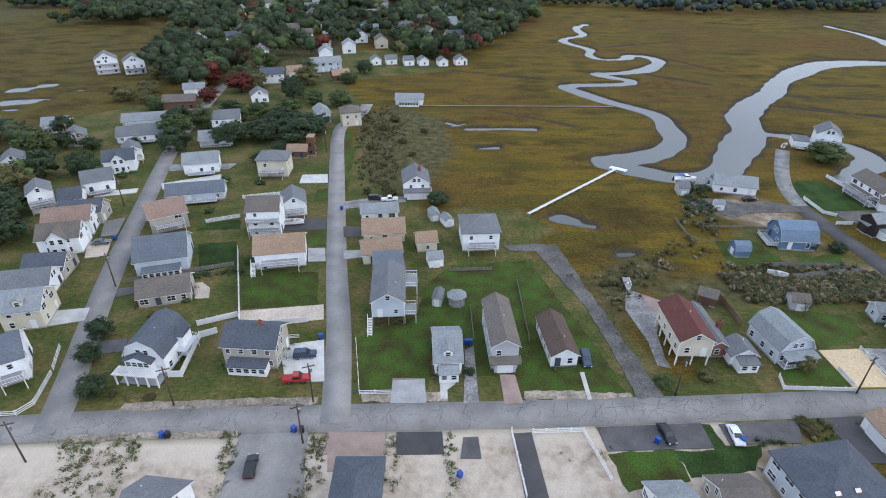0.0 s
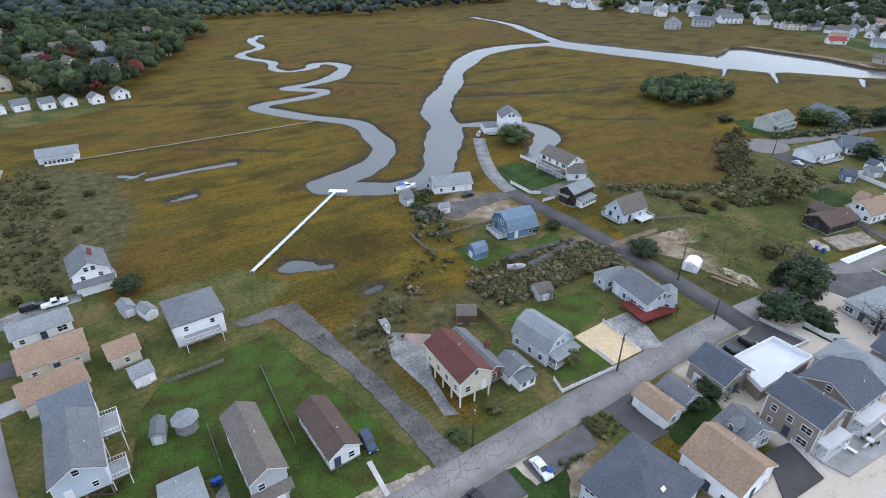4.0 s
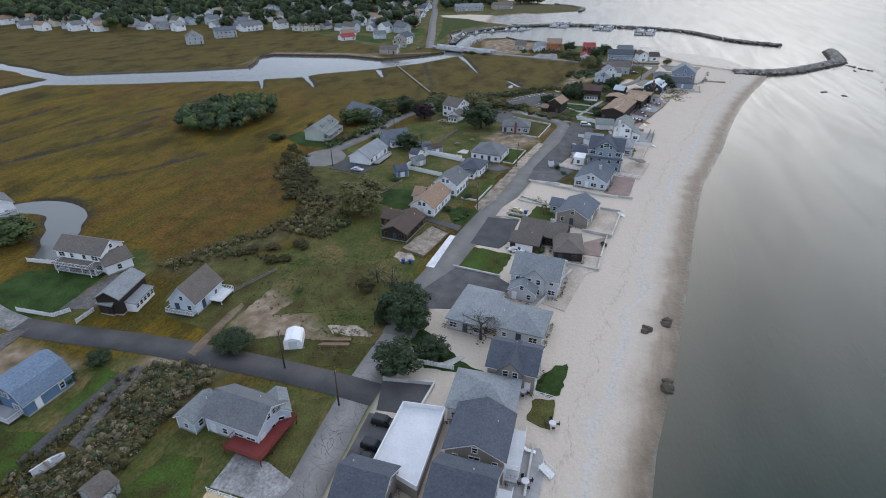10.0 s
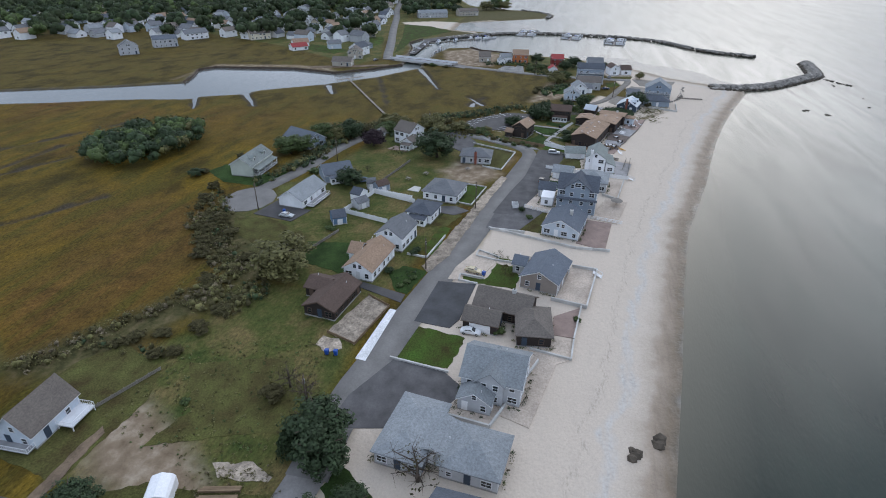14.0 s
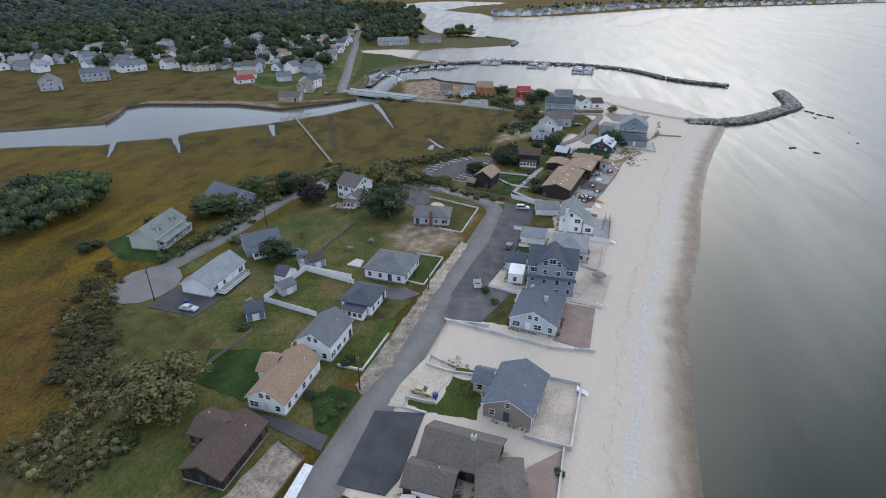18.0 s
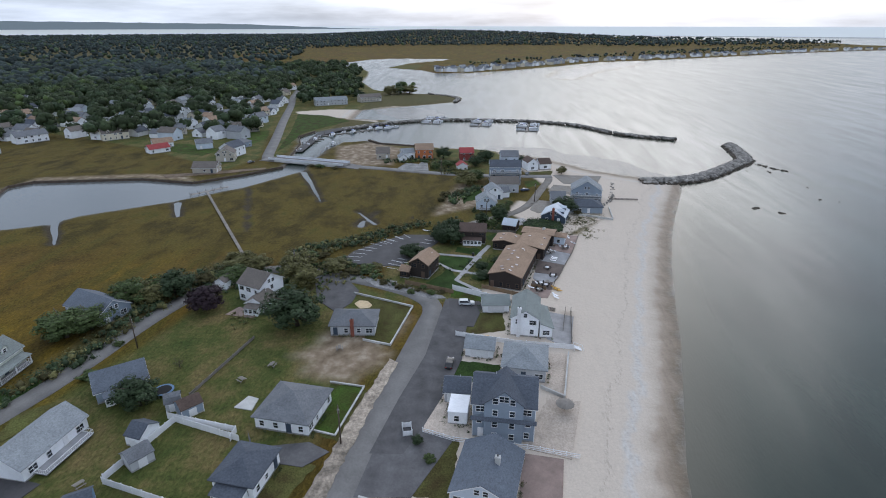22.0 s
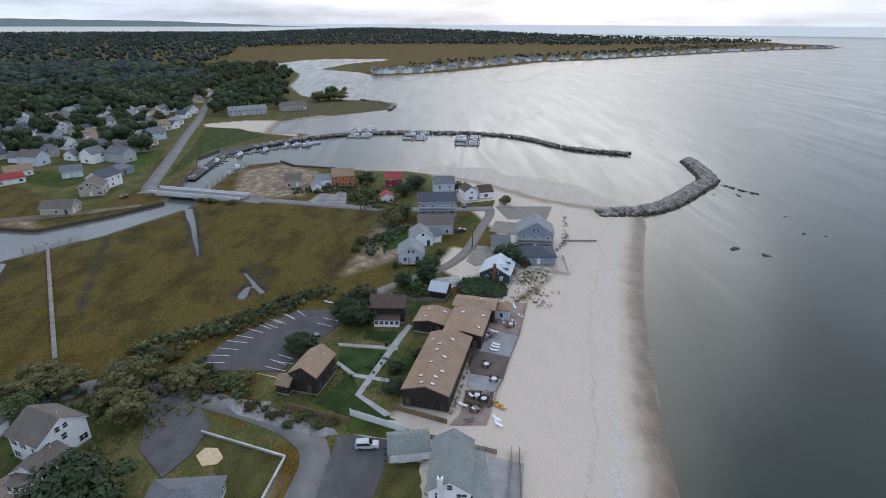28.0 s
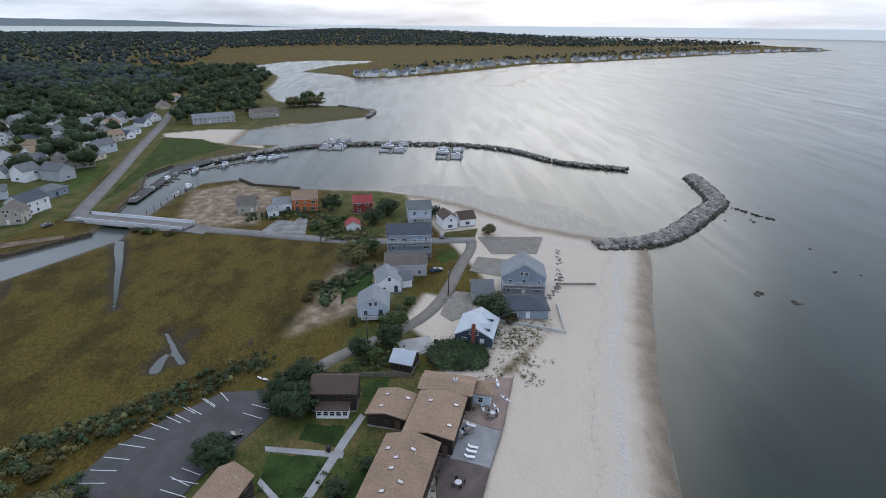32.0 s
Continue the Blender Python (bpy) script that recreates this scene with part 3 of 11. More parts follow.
def creek_distance(px, py, line):
    """Distance to the bank of a creek, positive in the water."""
    best = np.full(px.shape, -1e9)
    for (x0, y0, w0), (x1, y1, w1) in zip(line[:-1], line[1:]):
        dx, dy = x1 - x0, y1 - y0
        t = np.clip(((px - x0) * dx + (py - y0) * dy) / (dx * dx + dy * dy + 1e-9), 0, 1)
        best = np.maximum(best, w0 + (w1 - w0) * t - np.hypot(px - x0 - t * dx, py - y0 - t * dy))
    return best


def curved(line, times=2):
    """Corner cutting, so that banks and roads bend softly."""
    p = np.asarray(line, float)
    for _ in range(times):
        q = np.empty((2 * len(p) - 2, p.shape[1]))
        q[0::2], q[1::2] = p[:-1] * 0.75 + p[1:] * 0.25, p[:-1] * 0.25 + p[1:] * 0.75
        p = np.vstack([p[:1], q[1:-1], p[-1:]])
    return p


def zones(px, py):
    """Lawn, sand, dirt and brush, each 0 to 1."""
    soft = lambda d, w=1.5: np.clip(0.5 + d / w, 0, 1)  # noqa: E731
    lawn, sand, dirt, brush = (np.zeros(px.shape) for _ in range(4))
    for poly in LAWNS:
        lawn = np.maximum(lawn, soft(polygon_distance(px, py, poly), 3))
    for poly in SANDS + FLATS:
        sand = np.maximum(sand, soft(polygon_distance(px, py, poly) + 1.2, 2))
    for poly in DIRTS:
        dirt = np.maximum(dirt, soft(polygon_distance(px, py, poly), 5))
    for poly in BRUSH:
        brush = np.maximum(brush, soft(polygon_distance(px, py, poly), 6))
    return lawn, sand, dirt, brush


LAWNS = [[(-110, 58), (140, 58), (140, 78), (-110, 78)], [(299, 28), (300, 62), (325, 64), (362, 46), (362, 16), (330, 20)], [(362, 20), (362, 40), (384, 34), (386, 22), (372, 16)], [(94.1, 148.1), (101.1, 147.1), (103.1, 132.6), (108.5, 124.2), (105.7, 118.3), (91.1, 119.5), (83.1, 121.8), (82.0, 133.4)], [(152.9, 129.3), (152.4, 112.7), (147.3, 80.7), (128.5, 75.3), (119.3, 78.3), (118.0, 103.6), (129.5, 119.6)], [(-150, 60), (-18, 72), (-26, 130), (-40, 232), (-36, 262), (-60, 330), (-118, 280), (-165, 235), (-175, 120)],
         [(-18, 72), (46, 74), (36, 100), (28, 118), (21, 128), (33, 138), (24, 151), (8, 152), (-6, 150), (-10, 200), (-34, 232), (-30, 160)],
         [(47, 74), (112, 76), (110, 92), (97, 100), (84, 110), (66, 108), (52, 92)],
         [(70, 134), (110, 124), (112, 108), (92, 118)], [(114, 155), (142, 165), (150, 150), (142, 140), (118, 143)],
         [(118, 88), (128, 124), (140, 128), (162, 110), (180, 112), (190, 72), (168, 74), (126, 73)],
         [(180, 74), (300, 55), (316, 80), (318, 112), (280, 116), (235, 128), (225, 140), (195, 128), (186, 110)],
         [(330, 45), (362, 46), (365, 15), (330, 10), (310, 20), (312, 40)], [(385, 35), (425, 40), (430, 15), (400, 20)],
         [(455, 60), (520, 60), (515, 20), (452, 20)], [(482, 160), (560, 185), (600, 170), (560, 168), (500, 156)], [(452, 176), (484, 168), (530, 182), (700, 228), (760, 420), (600, 480), (556, 360), (508, 258)],
         [(640, 160), (720, 160), (830, 140), (800, 70), (760, 80), (730, 120)], [(-60, 300), (10, 330), (0, 380), (-80, 390)]]
SANDS = [[(675.5, 204.6), (692.2, 174.6), (692.0, 138.4), (625.6, 120.4), (639.6, 148.6), (659.6, 196.6)], BEACH[1:] + [(452, -55), (466, -31), (492, -9), (509, 10), (516, 22), (470, 10), (430, -2), (400, -10), (382, -22), (357, -5), (326, 3), (308, 7), (290, 6.7), (272, 10.8), (252, 14), (220, 19), (207, 22.6), (170, 28), (152, 33.5), (130, 34.2), (107, 37.4), (60, 46), (0, 52), (-200, 60)],
         [(641, 143), (693, 146), (724, 103), (650, 108), (636, 110)], [(226, 20), (196, 27), (194, 56), (212, 54), (216, 44)], [(-110, 40), (48, 40), (48, 66), (-110, 62)],
         [(88, 40), (107, 37.4), (130, 34.2), (152, 33.5), (170, 28), (207, 22.6), (220, 19), (252, 14), (290, 6.7), (326, 3), (357, -5), (372, 8), (340, 14), (318, 22), (300, 38), (279, 42), (222, 52), (160, 64), (131, 66), (88, 67)],
         [(382, -20), (402, 14), (386, 20), (372, 10), (360, 0)]]
DIRTS = [[(-110, 42), (48, 42), (60, 66), (-110, 60)], [(268.7, 78.5), (274.4, 74.3), (276.3, 66.6), (276.0, 58.4), (271.1, 54.8), (267.3, 55.7), (264.1, 58.7), (261.1, 61.7), (264.8, 71.4)], [(121, 95), (124, 105), (133, 112), (141, 107), (133, 93), (126, 84), (121, 86)], [(258, 62), (290, 52), (296, 60), (280, 74), (262, 74)], [(476, 118), (520, 128), (536, 108), (516, 84), (470, 84), (466, 110)],
         [(82, 150), (105, 130), (108, 148), (100, 164)], [(96, 106), (112, 100), (114, 118), (104, 116)], [(380, 52), (430, 44), (424, 18), (400, 26)], [(380, 268), (428, 268), (440, 215), (436, 190), (428, 182), (434, 215), (422, 266)]]
BRUSH = [[(-34, 240), (-20, 262), (2, 240), (6, 200), (-4, 168), (-24, 170)], [(52, 112), (92, 116), (112, 108), (113, 96), (88, 108), (70, 104), (48, 98)],
         [(180, 112), (196, 130), (215, 142), (222, 134), (196, 112), (186, 104)], [(142, 142), (180, 118), (176, 108), (142, 126), (140, 136)], [(-140, 300), (-60, 300), (-60, 420), (-140, 430)],
         [(310, 96), (330, 120), (300, 132), (250, 138), (250, 130), (300, 126)], [(36, 92), (50, 110), (60, 118), (50, 124), (34, 112)]]


def hill(px, py):
    """The wooded country rises gently far inland."""
    return np.clip((np.hypot(px - 230, py - 25) - 2300) / 2600, 0, 1) ** 1.2 * 40 * np.clip((1300 - py) / 900, 0, 1) * (polygon_distance(px, py, SEA) < -20)


def build_ground():
    xs, ys = axis_lines(-140, 600, 1.3, 5600, 1.035, 1.12), axis_lines(-90, 370, 1.3, 5600, 1.06, 1.06)
    gx, gy = np.meshgrid(xs, ys)
    sea = polygon_distance(gx, gy, SEA)
    creek = np.full(gx.shape, -1e9)
    near = (gx > -260) & (gx < 520) & (gy > 60) & (gy < 520)
    nx, ny = gx[near], gy[near]
    # banks wander a little
    nx = nx + 0.9 * np.sin(ny * 0.17) + 0.35 * np.sin(nx * 0.53 + ny * 0.2)
    ny = ny + 0.8 * np.sin(nx * 0.15) + 0.25 * np.sin(nx * 0.71)
    c = np.full(nx.shape, -1e9)
    for line in (CREEK_EAST, CREEK_NORTH, CREEK_WEST, LAGOON):
        c = np.maximum(c, creek_distance(nx, ny, curved(line)))
    for line in DITCHES:
        c = np.maximum(c, creek_distance(gx[near] + 0.35 * np.sin(gy[near] * 0.5), gy[near], line))
    creek[near] = c
    beach = (gy < 60) | ((gx > 620) & (gy < 150) & (gx < 760))
    slope = np.where(beach, 0.03, 0.45)
    z = np.clip(WATER - sea * slope, -2.5, 0)
    z = np.minimum(z, np.clip(WATER - creek * 0.5, -1.6, 0))
    z += np.where(z < -0.02, 0, 0.04 * np.sin(gx * 0.37) * np.sin(gy * 0.41))
    for poly in FLATS:
        d = polygon_distance(gx, gy, poly)
        wide = 3.0 if poly[0][0] < 900 else 14.0
        ripple = np.sin(gx * 0.7 / wide + 2 * np.sin(gy * 0.93 / wide)) * np.sin(gy * 0.57 / wide + gx * 0.15 / wide)
        z = np.where(d > -2 * wide, np.maximum(z, WATER + (0.03 if wide > 5 else -0.012) + 0.012 * np.clip(d / wide * 3, -4, 4) + 0.022 * ripple), z)
    z += hill(gx, gy)
    land = np.maximum(sea, -1e9)
    lawn, sand, dirt, brush = zones(gx, gy)
    far = (gx > 560) | (gy > 640) | (gx < -340)
    town = (gx > 560) & (gx < 1350) & (gy > 150)
    lawn = np.where(town & (sand < 0.5), np.maximum(lawn, 0.8), lawn)
    brush = np.where(far & ~town & (sand < 0.5) & ((gx < 900) | (gy > 700)), np.maximum(brush, 0.85), brush)
    n_y, n_x = gx.shape
    verts = np.stack([gx, gy, z], -1).reshape(-1, 3)
    i = np.arange(n_y * n_x).reshape(n_y, n_x)
    quads = np.stack([i[:-1, :-1], i[:-1, 1:], i[1:, 1:], i[1:, :-1]], -1).reshape(-1, 4)
    me = quick_mesh("ground", verts, quads)
    at = me.attributes.new("zone", "FLOAT_COLOR", "POINT")
    at.data.foreach_set("color", np.stack([lawn, sand, dirt, brush], -1).reshape(-1).astype(np.float32))
    at = me.attributes.new("shore", "FLOAT_VECTOR", "POINT")
    wet = np.maximum(np.where(beach, -99, sea), creek)
    at.data.foreach_set("vector", np.stack([np.clip(-sea, -60, 90), np.clip(-wet, -20, 60), z], -1).reshape(-1).astype(np.float32))
    me.materials.append(MATS["ground"])
    me.polygons.foreach_set("use_smooth", np.ones(len(quads), bool))
    tagged(new("ground", me), "ochre and olive salt marsh, lawns and pale beach sand", "ground", kind="structure")


def quick_mesh(name, verts, quads):
    """A mesh from arrays of corners and equal-sided faces."""
    verts, quads = np.asarray(verts, np.float32), np.asarray(quads, np.int32)
    me = bpy.data.meshes.new(name)
    me.vertices.add(len(verts))
    me.vertices.foreach_set("co", verts.reshape(-1))
    k = quads.shape[1]
    me.loops.add(quads.size)
    me.loops.foreach_set("vertex_index", quads.reshape(-1))
    me.polygons.add(len(quads))
    me.polygons.foreach_set("loop_start", np.arange(0, quads.size, k, dtype=np.int32))
    me.update(calc_edges=True)
    return me


build_ground()


def build_sea():
    xs, ys = axis_lines(-140, 620, 5, 6000, 1.3), axis_lines(-180, 300, 5, 6000, 1.3)
    gx, gy = np.meshgrid(xs, ys)
    d = polygon_distance(gx, gy, SEA)
    n_y, n_x = gx.shape
    i = np.arange(n_y * n_x).reshape(n_y, n_x)
    me = quick_mesh("water", np.stack([gx, gy, np.full(gx.shape, WATER)], -1).reshape(-1, 3), np.stack([i[:-1, :-1], i[:-1, 1:], i[1:, 1:], i[1:, :-1]], -1).reshape(-1, 4))
    at = me.attributes.new("depth", "FLOAT", "POINT")
    at.data.foreach_set("value", np.clip(np.where(gy < 70, d, 40), -5, 200).reshape(-1).astype(np.float32))
    at = me.attributes.new("calm", "FLOAT", "POINT")
    at.data.foreach_set("value", (np.clip((gy - 110) / 40, 0, 1) * np.clip((470 - gx) / 30, 0, 1) + ((gx > 340) & (gx < 390) & (gy > 60) & (gy < 110))).clip(0, 1).reshape(-1).astype(np.float32))
    me.materials.append(MATS["sea_water"])
    return me


sea = build_sea()
tagged(new("water", sea), "calm grey-green sea and tidal creeks under cloud", "water", kind="structure")

# ---- builders ----
class Shape:
    """Collects boxes, prisms and slabs into one mesh."""

    def __init__(self):
        self.v, self.f = [], []

    def add(self, verts, faces):
        k = len(self.v)
        self.v += [tuple(p) for p in verts]
        self.f += [tuple(i + k for i in f) for f in faces]
        return self

    def box(self, x0, x1, y0, y1, z0, z1):
        return self.add([(x0, y0, z0), (x1, y0, z0), (x1, y1, z0), (x0, y1, z0), (x0, y0, z1), (x1, y0, z1), (x1, y1, z1), (x0, y1, z1)],
                        [(3, 2, 1, 0), (4, 5, 6, 7), (0, 1, 5, 4), (1, 2, 6, 5), (2, 3, 7, 6), (3, 0, 4, 7)])

    def prism(self, outline, axis, a, b):
        """An outline extruded along x, y or z from a to b."""
        n = len(outline)
        at = {"x": lambda p, w: (w, p[0], p[1]), "y": lambda p, w: (p[0], w, p[1]), "z": lambda p, w: (p[0], p[1], w)}[axis]
        verts = [at(p, a) for p in outline] + [at(p, b) for p in outline]
        return self.add(verts, [tuple(range(n))[::-1], tuple(range(n, 2 * n))] + [(i, (i + 1) % n, n + (i + 1) % n, n + i) for i in range(n)])

    def tube(self, p, q, r0, r1=None, sides=8):
        p, q, r1 = Vector(p), Vector(q), r0 if r1 is None else r1
        d = (q - p).normalized()
        a = d.orthogonal().normalized()
        b = d.cross(a)
        ring = [(math.cos(2 * math.pi * i / sides), math.sin(2 * math.pi * i / sides)) for i in range(sides)]
        verts = [p + (a * c + b * s) * r0 for c, s in ring] + [q + (a * c + b * s) * r1 for c, s in ring]
        return self.add(verts, [tuple(range(sides))[::-1], tuple(range(sides, 2 * sides))] + [(i, (i + 1) % sides, sides + (i + 1) % sides, sides + i) for i in range(sides)])

    def grid_frame(self, gx, gz, y0, y1, open_cell):
        """One connected frame: the cells between the lines gx and gz, but for the open ones, given a thickness."""
        nx, nz = len(gx), len(gz)
        solid = {(i, j) for i in range(nx - 1) for j in range(nz - 1) if not open_cell(i, j)}
        at = lambda i, j, k: k * nx * nz + j * nx + i  # noqa: E731
        faces = []
        for i, j in sorted(solid):
            faces += [(at(i, j, 0), at(i + 1, j, 0), at(i + 1, j + 1, 0), at(i, j + 1, 0)), (at(i, j, 1), at(i, j + 1, 1), at(i + 1, j + 1, 1), at(i + 1, j, 1))]
            for di, dj, p, q in ((-1, 0, (i, j), (i, j + 1)), (1, 0, (i + 1, j), (i + 1, j + 1)), (0, -1, (i, j), (i + 1, j)), (0, 1, (i, j + 1), (i + 1, j + 1))):
                if (i + di, j + dj) not in solid:
                    faces.append((at(*p, 0), at(*q, 0), at(*q, 1), at(*p, 1)))
        return self.add([(x, y, z) for y in (y0, y1) for z in gz for x in gx], faces)

    def mesh(self, name, mat, smooth=False):
        me = bpy.data.meshes.new(name)
        me.from_pydata(self.v, [], self.f)
        me.materials.append(MATS[mat])
        bm = bmesh.new()
        bm.from_mesh(me)
        bmesh.ops.recalc_face_normals(bm, faces=bm.faces)
        bm.to_mesh(me)
        bm.free()
        if smooth:
            me.polygons.foreach_set("use_smooth", np.ones(len(me.polygons), bool))
        return me


def part(name, shape, mat, parent, label="", smooth=False):
    ob = new(name, shape.mesh(name, mat, smooth) if isinstance(shape, Shape) else shape)
    ob.parent = parent
    return tagged(ob, label)


def thing(name, x, y, ang, label, category, group="", z=0.0, kind=""):
    ob = new(name)
    ob.empty_display_size = 0.2
    ob.matrix_basis = pose(x, y, z, 0, 0, ang)
    return tagged(ob, label, category, group, kind)


WINDOW = {}


def window_mesh(w, h, trim="trim"):
    key = (w, h, trim)
    if key not in WINDOW:
        f, t = Shape(), 0.09
        gx = [-w / 2 - t, -w / 2, w / 2, w / 2 + t] if w < 1.2 else [-w / 2 - t, -w / 2, -0.03, 0.03, w / 2, w / 2 + t]
        gz = [-t, 0, h / 2 - 0.025, h / 2 + 0.025, h, h + t]
        f.grid_frame(gx, gz, -0.08, 0.02, lambda i, j: i % 2 and j % 2)
        pane = Shape().box(-w / 2, w / 2, -0.03, 0.015, 0, h)
        both = f.mesh("window", trim)
        single = both.copy()
        single.materials.append(MATS["glass"])
        bm = bmesh.new()
        bm.from_mesh(single)
        k = len(bm.faces)
        vs = [bm.verts.new(p) for p in pane.v]
        for face in pane.f:
            bm.faces.new([vs[i] for i in face]).material_index = 1
        bm.to_mesh(single)
        bm.free()
        WINDOW[key] = both, pane.mesh("pane", "glass"), single
    return WINDOW[key]


def window(parent, m, w=0.95, h=1.25, trim="trim", near=True):
    frame_mesh, pane_mesh, single = window_mesh(w, h, trim)
    ob = new("window", frame_mesh if near else single)
    ob.parent, ob.matrix_basis = parent, m
    if near:
        pane = new("pane", pane_mesh)
        pane.parent = ob
    return ob


def door(parent, m, w=0.95, h=2.05, mat="trim"):
    key = ("door", w, h, mat)
    if key not in WINDOW:
        s = Shape().box(-w / 2 - 0.1, w / 2 + 0.1, -0.05, 0.02, 0, h + 0.1).box(-w / 2, w / 2, -0.08, -0.05, 0.02, h)
        WINDOW[key] = s.mesh("door", mat)
    ob = new("door", WINDOW[key])
    ob.parent, ob.matrix_basis = parent, m
    return ob


def rail(shape, pts, z, h=1.0):
    """A white railing along a line of points."""
    for (x0, y0), (x1, y1) in zip(pts[:-1], pts[1:]):
        n = max(1, round(math.hypot(x1 - x0, y1 - y0) / 0.45))
        for k in (h, 0.12):
            shape.tube((x0, y0, z + k), (x1, y1, z + k), 0.045, sides=4)
        for i in range(n + 1):
            x, y = x0 + (x1 - x0) * i / n, y0 + (y1 - y0) * i / n
            shape.tube((x, y, z), (x, y, z + h), 0.05 if i in (0, n) else 0.028, sides=4)


def deck(parent, x0, x1, y0, y1, z, mat="deck_grey", sides="fx", rail_mat="trim"):
    """A platform on posts with a railing on the sides named: f(ront), l(eft), r(ight), b(ack)."""
    part("deck", Shape().box(x0, x1, y0, y1, z - 0.18, z), mat, parent)
    if z > 0.9:
        for px in (x0 + 0.1, x1 - 0.1):
            for py in (y0 + 0.1, y1 - 0.1):
                part("post", Shape().box(px - 0.07, px + 0.07, py - 0.07, py + 0.07, 0, z - 0.18), rail_mat, parent)
    s = Shape()
    if "f" in sides:
        rail(s, [(x0, y0), (x1, y0)], z)
    if "l" in sides:
        rail(s, [(x0, y0), (x0, y1)], z)
    if "r" in sides:
        rail(s, [(x1, y0), (x1, y1)], z)
    if "b" in sides:
        rail(s, [(x0, y1), (x1, y1)], z)
    if s.v:
        part("railing", s, rail_mat, parent)


def gable_outline(w, h, rise, gam):
    if gam:
        return [(-w / 2, h), (-w * 0.34, h + rise * 0.62), (0, h + rise), (w * 0.34, h + rise * 0.62), (w / 2, h)]
    return [(-w / 2, h), (0, h + rise), (w / 2, h)]


def gable_roof(shape, L, w, h, rise, axis, gam=0, over=0.4, thick=0.16):
    """A pitched roof slab over a body L along its ridge and w across."""
    line = gable_outline(w, h, rise, gam)
    (x0, z0), (x1, z1) = line[0], line[1]
    k = over / math.hypot(x1 - x0, z1 - z0)
    line[0] = (x0 - (x1 - x0) * k, z0 - (z1 - z0) * k)
    line[-1] = (-line[0][0], line[0][1])
    up = [(x, z + thick) for x, z in line]
    lo = [(x, z + 0.015) for x, z in line]
    shape.prism(up + lo[::-1], axis, -L / 2 - over, L / 2 + over)


BEDS = []


